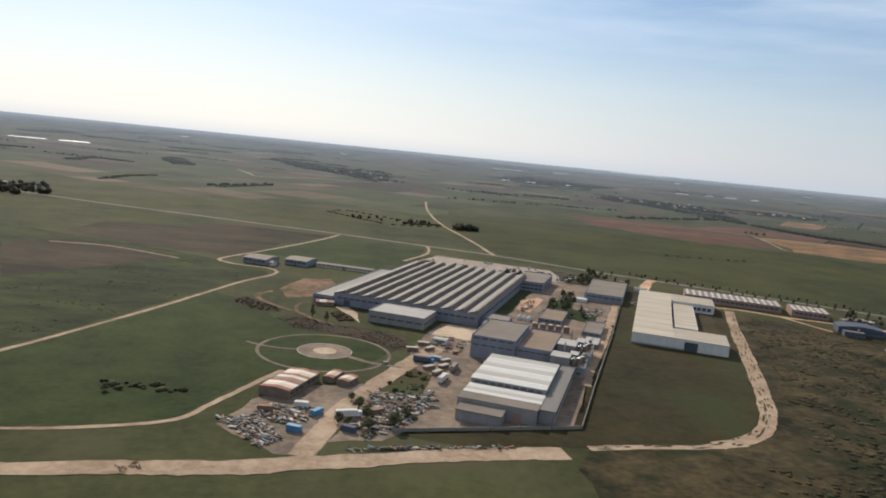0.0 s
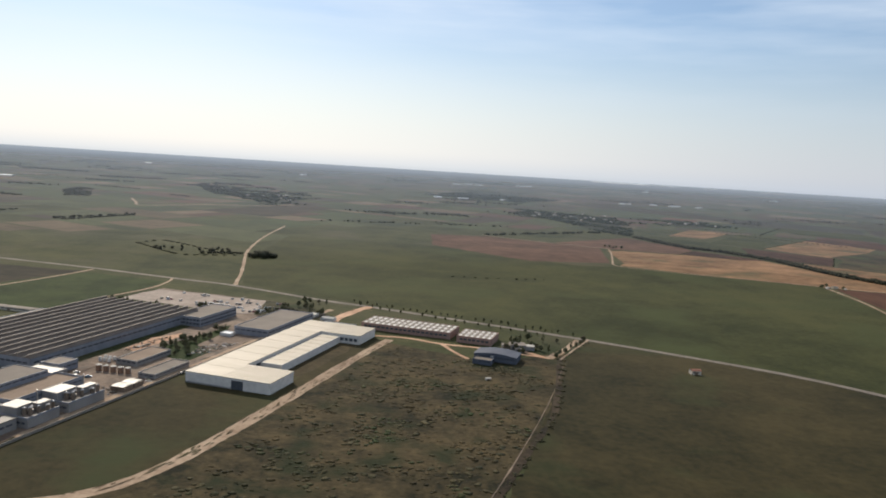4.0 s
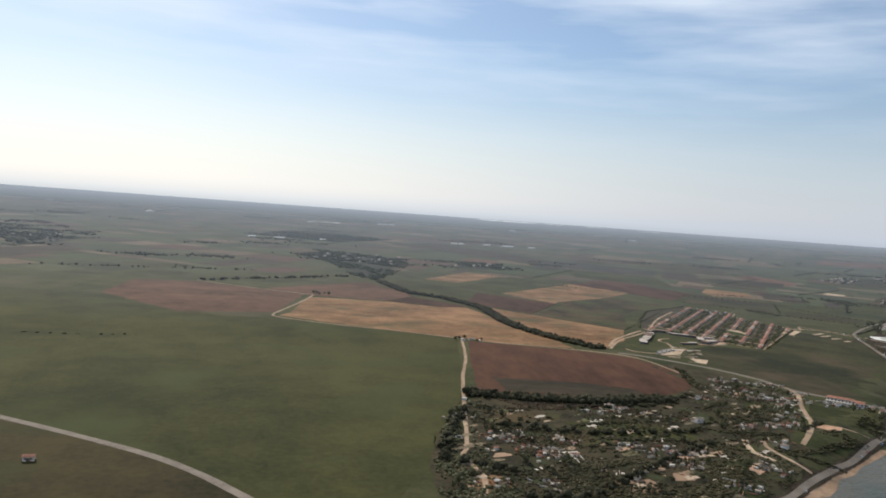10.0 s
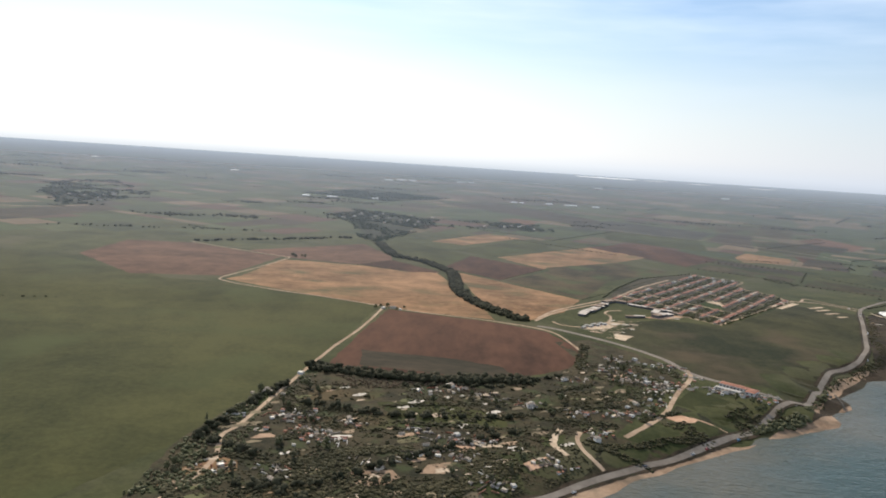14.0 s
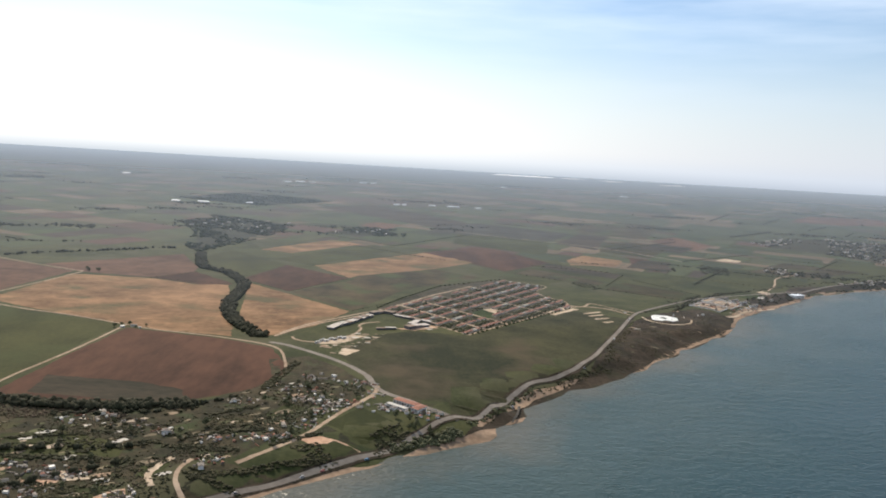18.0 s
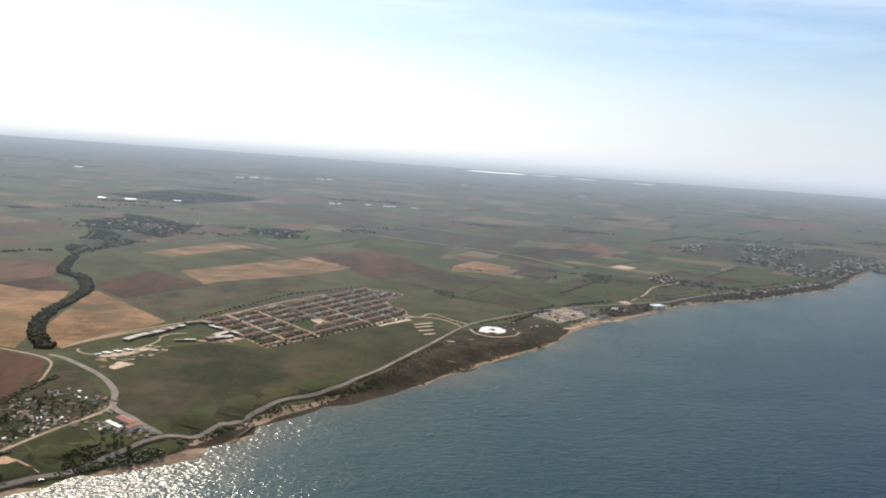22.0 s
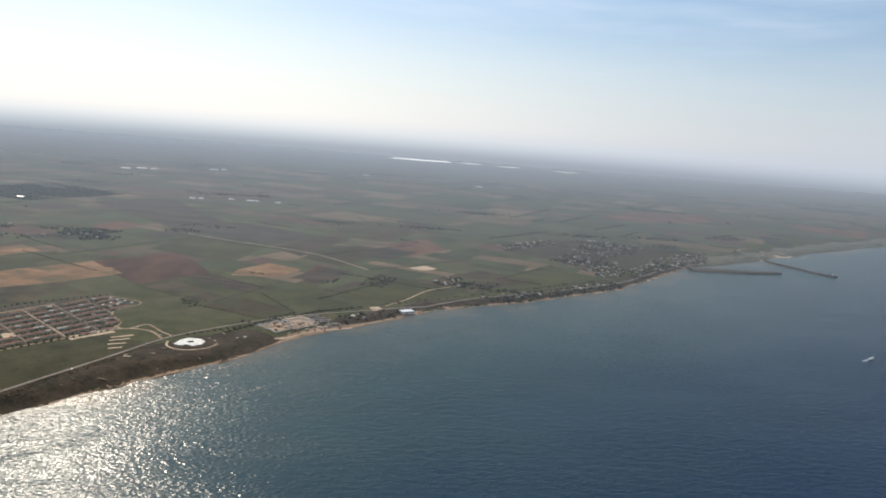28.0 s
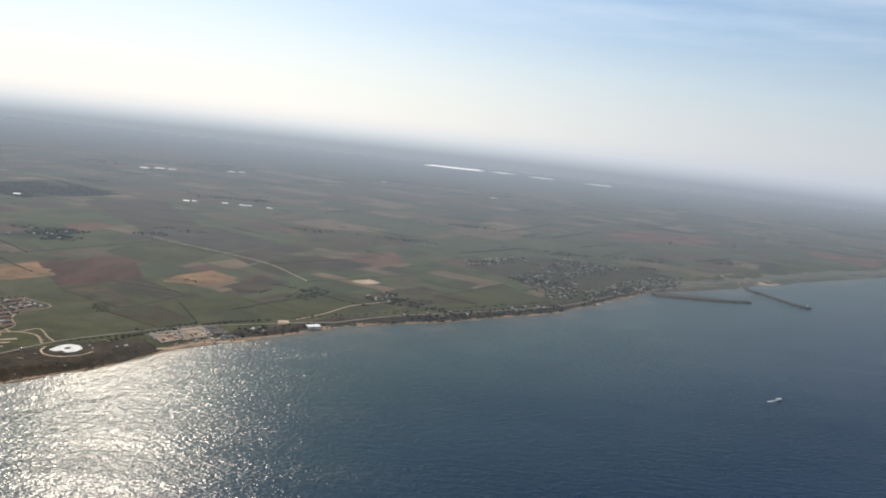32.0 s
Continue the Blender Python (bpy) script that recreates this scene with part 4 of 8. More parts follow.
# ---- far farmland: irregular plots beyond the measured fields ----
def plots(b_from, b_to, size, name, material, label, seed, skip=0.0):
    rng = np.random.RandomState(seed)
    s = Soup()
    ang = radians(-28)
    ca, sa = math.cos(ang), math.sin(ang)
    b = b_from
    while b < b_to:
        deep = (0.45 + rng.rand()) * size * 0.6
        a = -5400.0 + 50 * rng.rand()
        while a < 5600:
            wide = (0.4 + 1.3 * rng.rand()) * size
            cuts = [0.0, 1.0] if rng.rand() < 0.5 else [0.0, 0.3 + 0.4 * rng.rand(), 1.0]
            for k0, k1 in zip(cuts[:-1], cuts[1:]):
                if rng.rand() < skip:
                    continue
                q = [(a + wide * k0 + 1.5, b + 1.5), (a + wide * k1 - 1.5, b + 1.5), (a + wide * k1 - 1.5, b + deep - 1.5), (a + wide * k0 + 1.5, b + deep - 1.5)]
                w = np.array([(x * ca - y * sa, x * sa + y * ca) for x, y in q]) + (rng.rand(4, 2) - 0.5) * size * 0.06
                c = w.mean(0)
                d = inland(w[:, 0], w[:, 1]).min()
                near = c[1] < 560 or land(w[:, 0], w[:, 1]).max() > 3.008 or (c[0] < 420 and c[1] < 640 + 0.2 * c[0])
                if d > 30 and not near and c[1] < 5400:
                    s.add(np.c_[w, np.full(4, 3.008 + 0.010 * rng.rand())], [(0, 1, 2, 3)])
            a += wide
        b += deep
    return whole(name, s, material, label, "fields", kind="stuff")


plots(420, 1750, 80, "mid_fields", M_MIDFIELD, "patchwork of small green, brown and straw fields", 5, 0.06)
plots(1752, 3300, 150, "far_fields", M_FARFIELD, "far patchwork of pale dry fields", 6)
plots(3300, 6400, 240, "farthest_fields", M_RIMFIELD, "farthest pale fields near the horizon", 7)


# ---- woods, hedges and scrub ----
def blob(rng, flat=0.8, rough_=0.35, cuts=1):
    """A lumpy clump of foliage about a metre across, as arrays."""
    bm = bmesh.new()
    bmesh.ops.create_icosphere(bm, subdivisions=cuts, radius=0.5)
    v = np.array([p.co[:] for p in bm.verts])
    f = [[p.index for p in q.verts] for q in bm.faces]
    bm.free()
    v = v * (1 + rough_ * (rng.rand(len(v), 1) - 0.5) * 2)
    v[:, 2] *= flat
    return v, np.array(f)


BLOBS = [blob(np.random.RandomState(k), 0.8, 0.42) for k in range(6)]


def foliage(name, places, material, label, category, kind="stuff", clumps=3, tall=1.2):
    """Many crowns in one mesh; places: rows of x, y, width."""
    rng = np.random.RandomState(len(places))
    vs, fs, k = [], [], 0
    p = np.array(places, float)
    p = p[inland(p[:, 0], p[:, 1]) > 2.0]
    zs = land(p[:, 0], p[:, 1])
    for (x, y, w), z in zip(p, zs):
        for c in range(clumps):
            v, f = BLOBS[rng.randint(6)]
            s = w * (0.55 + 0.5 * rng.rand()) if clumps > 1 else w
            ang = rng.rand() * 6.28
            ca, sa = math.cos(ang), math.sin(ang)
            q = np.c_[v[:, 0] * ca - v[:, 1] * sa, v[:, 0] * sa + v[:, 1] * ca, v[:, 2] * tall] * s
            off = (rng.rand(2) - 0.5) * w * 0.9 * (clumps > 1)
            vs.append(q + (x + off[0], y + off[1], z + s * tall * (0.28 + 0.35 * rng.rand() * (clumps > 1))))
            fs.append(f + k)
            k += len(v)
    vs, fs = np.vstack(vs), np.vstack(fs)
    me = bpy.data.meshes.new(name)
    me.vertices.add(len(vs))
    me.vertices.foreach_set("co", vs.ravel())
    me.loops.add(fs.size)
    me.loops.foreach_set("vertex_index", fs.ravel().astype(np.int32))
    me.polygons.add(len(fs))
    me.polygons.foreach_set("loop_start", np.arange(0, fs.size, 3, dtype=np.int32))
    me.materials.append(material)
    me.update(calc_edges=True)
    return tagged(new(name, me), label, category, kind=kind)


def scatter(poly, n, lo, hi, seed):
    rng = np.random.RandomState(seed)
    return [(*within(poly, rng), lo + (hi - lo) * rng.rand() ** 1.6) for _ in range(n)]


def ragged(places, size, keep):
    """Thins places out to uneven clumps with gaps between them."""
    p = np.array(places, float)
    v = np.sin(p[:, 0] / size + 1.7 * np.sin(p[:, 1] / size * 0.7)) + np.sin(p[:, 1] / size * 1.3 + 1.9 * np.sin(p[:, 0] / size * 0.6 + 2))
    return p[v > keep]


def strewn(line, width, n, lo, hi, seed):
    rng = np.random.RandomState(seed)
    p = smooth_line(line, 6.0)
    out = []
    for _ in range(n):
        c = p[rng.randint(len(p))] + (rng.rand(2) - 0.5) * width
        out.append((*c, lo + (hi - lo) * rng.rand()))
    return out


# floor colour darkened to hold the shade under the crowns
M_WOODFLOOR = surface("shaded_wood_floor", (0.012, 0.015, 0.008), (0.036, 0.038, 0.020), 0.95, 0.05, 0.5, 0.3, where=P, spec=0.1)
ribbon("belt_floor", [(493, 513), (480, 532), (466, 558), (452, 605), (449, 640), (444, 690), (430, 722), (413, 750), (388, 772), (372, 815), (360, 860)], 8.5, M_WOODFLOOR, "undergrowth below a tree belt, darkened with painted shade", 0.3, 0.2, category="undergrowth")
for poly_, lab_ in (([(270, 1165), (275, 1255), (395, 1195), (390, 1070), (372, 990), (350, 890), (332, 915), (312, 1040)], "wood floor with painted tree shade"), ([(99, 1594), (197, 1844), (400, 1704), (290, 1496)], "plantation floor with painted tree shade"), ([(450, 1105), (475, 1147), (540, 1200), (560, 1120), (513, 1102)], "farm copse floor with painted tree shade"), ([(-220, 1227), (-205, 1265), (-85, 1205), (-60, 1070), (-93, 1040)], "copse floor with painted tree shade")):
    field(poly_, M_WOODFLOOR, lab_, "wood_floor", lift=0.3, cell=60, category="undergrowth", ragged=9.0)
foliage("tree_belt", strewn([(493, 513), (480, 532), (466, 558), (452, 605), (449, 640), (444, 690), (430, 722), (413, 750), (388, 772), (372, 815), (360, 860)], 9, 2600, 1.0, 2.6, 1), M_WOODS, "winding belt of dark trees along a dry stream", "trees")
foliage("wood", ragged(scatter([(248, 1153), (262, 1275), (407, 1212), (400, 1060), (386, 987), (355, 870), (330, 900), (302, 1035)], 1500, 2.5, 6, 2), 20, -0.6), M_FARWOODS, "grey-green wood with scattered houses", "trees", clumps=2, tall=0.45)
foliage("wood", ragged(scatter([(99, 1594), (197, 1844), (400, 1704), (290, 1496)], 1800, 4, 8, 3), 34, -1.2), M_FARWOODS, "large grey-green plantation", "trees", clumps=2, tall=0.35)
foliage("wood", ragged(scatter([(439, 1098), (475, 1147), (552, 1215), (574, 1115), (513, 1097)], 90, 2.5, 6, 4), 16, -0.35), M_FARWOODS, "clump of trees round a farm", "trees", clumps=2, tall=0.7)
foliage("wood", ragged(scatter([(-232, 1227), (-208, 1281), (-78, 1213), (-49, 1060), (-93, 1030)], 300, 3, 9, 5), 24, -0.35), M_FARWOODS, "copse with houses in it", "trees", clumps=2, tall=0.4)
foliage("wood", scatter([(-72, 547), (-8, 551), (4, 524), (-46, 516)], 22, 1.5, 3, 6), M_WOODS, "trees round a field enclosure", "trees")
foliage("wood", scatter([(-320, 530), (-274, 544), (-247, 491), (-270, 468)], 70, 2, 4.5, 7), M_WOODS, "trees round roadside houses", "trees")
foliage("shore_hedge", strewn([(584, 355), (594, 361), (603, 367), (609, 373)], 5, 260, 1.0, 2.3, 171), M_LEAF, "thick dark trees below the coast road", "trees", clumps=2, tall=0.8)
foliage("shore_hedge", strewn([(616, 384), (630, 404), (644, 426), (653, 438)], 2.0, 190, 0.7, 1.6, 172), M_LEAF, "dark hedge between coast road and beach", "hedge", clumps=2, tall=0.8)
foliage("shore_hedge", strewn([(672, 458), (688, 473), (704, 486)], 5.0, 200, 0.6, 1.5, 173), M_BUSH, "dark brushwood above the shore", "hedge", clumps=2, tall=0.6)
foliage("hedge", strewn([(-205, 690), (-168, 763)], 8, 50, 1.2, 2.6, 8), M_WOODS, "dark hedge in a field", "hedge")
foliage("hedge", strewn([(187, 780), (320, 890)], 8, 110, 1.2, 2.6, 9), M_WOODS, "long dark hedge", "hedge")
foliage("hedge", strewn([(13, 829), (217, 900)], 8, 50, 1.0, 2.4, 10), M_WOODS, "broken hedge line", "hedge")
for k, (a, b) in enumerate((((434, 688), (362, 702)), ((436, 720), (485, 668)), ((485, 668), (528, 752)), ((544, 600), (640, 760)), ((485, 816), (602, 968)), ((411, 914), (447, 895)), ((388, 744), (361, 703)), ((642, 900), (682, 846)))):
    foliage("hedge", strewn([a, b], 1.2, int(np.hypot(b[0] - a[0], b[1] - a[1]) * 2.2), 0.5, 1.0, 320 + k), M_BUSH, "low dark hedge along a field edge", "hedge", clumps=1, tall=0.7)
foliage("copse", scatter([(12, 512), (28, 518), (30, 524), (14, 520)], 16, 3, 5.5, 11), M_WOODS, "dark clump of trees by a track", "trees")
foliage("pine_row", strewn([(394, 384), (410, 381), (430, 378), (447, 377), (471, 380), (488, 384)], 7, 620, 1.4, 3.2, 12), M_WOODS, "dense row of dark pines", "trees", clumps=2, tall=1.2)
foliage("pine_row", strewn([(436, 367), (466, 372), (484, 378), (506, 396)], 3, 120, 0.8, 1.8, 112), M_WOODS, "thin dark hedge below a field", "hedge", tall=1.0)
foliage("scrub", scatter([(742, 504), (769, 545), (815, 596), (836, 634), (856, 674), (830, 688), (790, 658), (760, 623), (722, 545), (707, 505)], 1700, 0.3, 1.3, 14), M_BARE, "low brown shore scrub", "scrub", clumps=1, tall=0.5)
foliage("scrub", strewn([(626, 396), (641, 420), (662, 446), (690, 474), (707, 500), (722, 540), (744, 585)], 5, 420, 0.6, 1.7, 15), M_BUSH, "bushes below the coast road", "scrub", clumps=1, tall=0.7)


def far_trees():
    rng = np.random.RandomState(21)
    out = []
    while len(out) < 13000:
        if rng.rand() < 0.5:
            y = 900 + 3800 * rng.rand() ** 1.4
            x = 300 + (rng.rand() - 0.5) * y * 1.9
            n, ang = rng.randint(8, 50), radians(-28) + (0 if rng.rand() < 0.7 else math.pi / 2) + rng.randn() * 0.06
            gap = 1.1 + y / 1500
            for k in range(n):
                out.append((x + math.cos(ang) * k * gap + rng.randn() * 2, y + math.sin(ang) * k * gap + rng.randn() * 2, (1.0 + 1.3 * rng.rand()) * (0.7 + y / 2200)))
        else:
            y = 900 + 3800 * rng.rand()
            x = 300 + (rng.rand() - 0.5) * y * 1.9
            for k in range(rng.randint(20, 110)):
                out.append((x + rng.randn() * y / 60, y + rng.randn() * y / 130, (1.2 + 2.2 * rng.rand()) * (0.7 + y / 2200)))
    p = np.array(out)
    ok = (inland(p[:, 0], p[:, 1]) > 12) & (p[:, 1] < 3700) & ~((p[:, 0] > 250) & (p[:, 0] < 780) & (p[:, 1] < 1080)) & (p[:, 1] > 720)
    return p[ok]


FT = far_trees()
foliage("far_trees", FT[FT[:, 1] < 2000], M_WOODS, "far hedgerows and copses", "trees", clumps=1, tall=0.8)
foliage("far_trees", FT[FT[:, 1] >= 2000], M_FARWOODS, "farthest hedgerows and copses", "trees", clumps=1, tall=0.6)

for k, (a, b) in enumerate((((777, 788), (813, 863)), ((818, 835), (859, 764)), ((878, 824), (895, 845)), ((692, 834), (768, 788)), ((867, 883), (966, 830)), ((757, 774), (830, 732)), ((837, 930), (878, 908)), ((740, 927), (813, 867)), ((632, 1216), (795, 1127)), ((989, 947), (1044, 911)), ((874, 1155), (938, 1121)), ((1081, 1053), (1157, 1000)))):
    foliage("hedge", strewn([a, b], 1.6, int(np.hypot(b[0] - a[0], b[1] - a[1]) * 1.5), 0.5, 1.6, 940 + k), M_BUSH, "dark hedge between strip fields", "hedge", clumps=1, tall=0.7)
foliage("wood", scatter([(918, 914), (942, 983), (968, 962), (946, 901)], 260, 0.9, 2.4, 961), M_WOODS, "dark trees round a farm", "trees", clumps=2, tall=0.7)
foliage("wood", scatter([(740, 793), (753, 803), (769, 771), (757, 759)], 150, 0.6, 1.6, 962), M_BUSH, "low dark orchard patch", "trees", clumps=1, tall=0.7)
foliage("wood", ragged(scatter([(491, 1131), (476, 1206), (529, 1216), (563, 1158), (535, 1104)], 420, 2.0, 5.0, 963), 16, -0.4), M_FARWOODS, "grey-green copse among fields", "trees", clumps=2, tall=0.5)
# belts of trees across the far plain
for k, (line_, w_, n_, lo_, hi_) in enumerate((([(-415, 868), (-422, 937), (-378, 930)], 14, 260, 2.0, 4.5), ([(-284, 649), (-286, 706), (-277, 747)], 9, 150, 1.2, 3.0), ([(-195, 686), (-169, 757)], 6, 190, 1.4, 3.0), ([(-78, 556), (-67, 577), (-26, 545)], 2.5, 170, 0.8, 1.7), ([(-76, 553), (-36, 513), (-16, 513), (1, 521)], 2.5, 190, 0.8, 1.7),
                                      ([(-18, 528), (0, 530)], 8, 60, 1.4, 3.0), ([(-790, 1716), (-662, 1690)], 30, 300, 3.0, 7.0), ([(-924, 1713), (-868, 1799)], 30, 280, 3.0, 7.0), ([(-526, 1528), (-434, 1557)], 26, 260, 3.0, 6.0), ([(150, 485), (179, 487), (209, 494)], 1.5, 26, 0.8, 1.8))):
    foliage("tree_belt", strewn(line_, w_, n_, lo_, hi_, 970 + k), M_WOODS, "dark belt of trees on the plain", "trees", clumps=1, tall=0.6)
foliage("wood", ragged(scatter([(-390, 1076), (-403, 1147), (-365, 1115), (-313, 982), (-335, 970)], 420, 2.5, 6, 981), 18, -0.6), M_WOODS, "dark wood behind fields", "trees", clumps=2, tall=0.4)
foliage("wood", ragged(scatter([(-327, 1456), (-293, 1596), (-77, 1297), (-99, 1122), (-215, 1180)], 900, 3, 8, 982), 26, -0.4), M_WOODS, "long dark wood on the plain", "trees", clumps=2, tall=0.4)

# ---- the works ----
TURN = -16.0
U2, V2 = Vector((math.cos(radians(TURN)), math.sin(radians(TURN)), 0)), Vector((-math.sin(radians(TURN)), math.cos(radians(TURN)), 0))
GROUND = 3.0


def works(a, b, z=GROUND, turn=0.0):
    """A place in the works' own squared plan."""
    return Matrix.Translation(U2 * a + V2 * b + Vector((0, 0, z))) @ pose(0, 0, 0, 0, 0, TURN + turn)


def spot(a, b):
    q = U2 * a + V2 * b
    return q.x, q.y


def windows_row(parent, x0, x1, y, z0, z1, n, face=-1, axis="x", name="window", material=None):
    """A row of windows set a little proud of a wall."""
    w = (x1 - x0) / n
    for k in range(n):
        s = Soup()
        a, b = x0 + w * k + 0.12 * w, x0 + w * (k + 1) - 0.12 * w
        if axis == "x":
            s.box(a, min(y, y + face * 0.06), z0, b, max(y, y + face * 0.06), z1)
        else:
            s.box(min(y, y + face * 0.06), a, z0, max(y, y + face * 0.06), b, z1)
        part(name, s, material or M_BAND, parent)


def hall_block(name, label, category, a0, b0, a1, b1, h, wall, roof, bands=(), kerb=0.25, n=1, roof_name="roof", door=None, seams=0):
    """A flat-roofed works building: walls, parapet, roof, window bands on its front, seams on its roof."""
    w, d = a1 - a0, b1 - b0
    ob = thing(name, label, category, works((a0 + a1) / 2, (b0 + b1) / 2), "works buildings")
    s = Soup()
    t = 0.14
    s.box(-w / 2, -d / 2, 0, w / 2, -d / 2 + t, h).box(-w / 2, d / 2 - t, 0, w / 2, d / 2, h)
    s.box(-w / 2, -d / 2 + t, 0, -w / 2 + t, d / 2 - t, h).box(w / 2 - t, -d / 2 + t, 0, w / 2, d / 2 - t, h)
    part("wall", s, wall, ob)
    part(roof_name, Soup().box(-w / 2 + t, -d / 2 + t, h - kerb - 0.2, w / 2 - t, d / 2 - t, h - kerb), roof, ob)
    if seams:
        for k in range(1, seams):
            y = -d / 2 + d * k / seams
            part("seam", Soup().box(-w / 2 + t, y - 0.05, h - kerb, w / 2 - t, y + 0.05, h - kerb + 0.06), roof, ob)
    for z0, z1, m in bands:
        windows_row(ob, -w / 2 + 0.3, w / 2 - 0.3, -d / 2, z0, z1, m)
        windows_row(ob, -d / 2 + 0.3, d / 2 - 0.3, w / 2, z0, z1, max(1, int(m * d / w)), 1, "y")
    if door:
        for x in door:
            part("door", Soup().box(x - 0.9, -d / 2 - 0.07, 0, x + 0.9, -d / 2, min(2.2, h * 0.6)), M_BLUE, ob, "dark rolling door")
    return ob


field([(-4, 143), (33, 153.5), (41, 185), (56, 236.5), (80.5, 323), (88, 347), spot(-30, 372), spot(-104, 372), spot(-104, 340), spot(-44, 340), spot(-44, 232), spot(-60, 228), spot(-60, 209), spot(-58, 190), (2, 172)], M_YARD, "dusty paved yard between the works halls", "works_yard", lift=0.09, category="yard", cell=25)
field([spot(-104, 340), spot(-104, 368), spot(-30, 372), spot(-27, 352), spot(-40, 340)], M_PARK, "worn tan car park behind the big hall", "car_park", lift=0.13, category="car park")


def saw_hall():
    a0, b0, a1, b1, h = -98.5, 231.0, -49.0, 320.0, 4.0
    w, d = a1 - a0, b1 - b0
    ob = thing("factory_hall", "vast pale-blue factory hall with sawtooth roof", "factory", works((a0 + a1) / 2, (b0 + b1) / 2), "works buildings")
    s, t = Soup(), 0.3
    s.box(-w / 2, -d / 2, 0, w / 2, -d / 2 + t, h).box(-w / 2, d / 2 - t, 0, w / 2, d / 2, h)
    s.box(-w / 2, -d / 2 + t, 0, -w / 2 + t, d / 2 - t, h).box(w / 2 - t, -d / 2 + t, 0, w / 2, d / 2 - t, h)
    part("wall", s, M_FACADE, ob)
    n = 11
    bay = w / n
    for k in range(n):
        x = -w / 2 + bay * k
        z = h - 0.1
        slope = Soup().add([(x, -d / 2, z), (x + bay * 0.82, -d / 2, z + 1.15), (x + bay * 0.82, d / 2, z + 1.15), (x, d / 2, z), (x, -d / 2, z - 0.15), (x + bay * 0.82, -d / 2, z + 1.0), (x + bay * 0.82, d / 2, z + 1.0), (x, d / 2, z - 0.15)],
                           [(0, 1, 2, 3), (7, 6, 5, 4), (4, 5, 1, 0), (6, 7, 3, 2), (5, 6, 2, 1), (7, 4, 0, 3)])
        part("roof_slope", slope, M_SAWROOF, ob)
        glaze = Soup().add([(x + bay * 0.82, -d / 2, z + 1.13), (x + bay, -d / 2, z), (x + bay, d / 2, z), (x + bay * 0.82, d / 2, z + 1.13)], [(0, 1, 2, 3)])
        glaze.add([(x, -d / 2 + 0.02, z), (x + bay, -d / 2 + 0.02, z), (x + bay * 0.82, -d / 2 + 0.02, z + 1.12)], [(0, 1, 2)])
        glaze.add([(x, d / 2 - 0.02, z), (x + bay, d / 2 - 0.02, z), (x + bay * 0.82, d / 2 - 0.02, z + 1.12)], [(2, 1, 0)])
        part("roof_glazing", glaze, M_SAWDARK, ob, "dark brown steep glazing")
        part("ridge_cap", Soup().box(x + bay * 0.72, -d / 2 - 0.1, z + 1.14, x + bay * 0.89, d / 2, z + 1.30), M_SLATE, ob, "pale ridge capping")
        part("gutter", Soup().box(x + bay - 0.12, -d / 2, z - 0.02, x + bay + 0.12, d / 2, z + 0.08), M_SAWDARK, ob)
    windows_row(ob, -w / 2 + 1, w / 2 - 1, -d / 2, 2.2, 2.75, 22)
    windows_row(ob, -d / 2 + 1, d / 2 - 1, w / 2, 2.2, 2.75, 30, 1, "y")
    for x in (-20, -6, 9):
        part("door", Soup().box(x - 1.1, -d / 2 - 0.08, 0, x + 1.1, -d / 2, 2.0), M_BLUE, ob, "dark rolling door")


saw_hall()
hall_block("annex", "long low annex with pale sheet roof", "factory", -106, 296 - 65, -99, 296, 2.6, M_FACADE, M_SAWROOF, bands=((1.2, 1.7, 3),))
hall_block("warehouse", "white-walled warehouse with pale flat roof", "warehouse", -80.2, 215.8, -62.3, 229.8, 3.6, M_FACADE2, M_WHITEROOF, bands=((1.5, 1.9, 6),), seams=6)
hall_block("tall_block", "tall pale-blue works block with grey roof", "factory", -43, 196, -31, 219, 6.2, M_FACADE, M_GREYROOF, bands=((5.3, 5.7, 5), (3.5, 3.8, 5)))
hall_block("works_block", "pale-blue works block with brown gravel roof", "factory", -30.9, 197, -21.6, 222, 4.8, M_FACADE, M_BROWNROOF, bands=((3.5, 3.8, 5),), kerb=0.5)
hall_block("office", "long flat-roofed office wing", "office", -52, 308, -40, 335, 4.0, M_FACADE, M_GREYROOF, bands=((0.8, 1.5, 7), (2.3, 3.0, 7)))
hall_block("grey_hall", "brown-grey hall with flat roof", "factory", -23, 305.5, -8, 344.5, 3.3, M_FACADE, M_GREYROOF, bands=((1.8, 2.3, 6),))


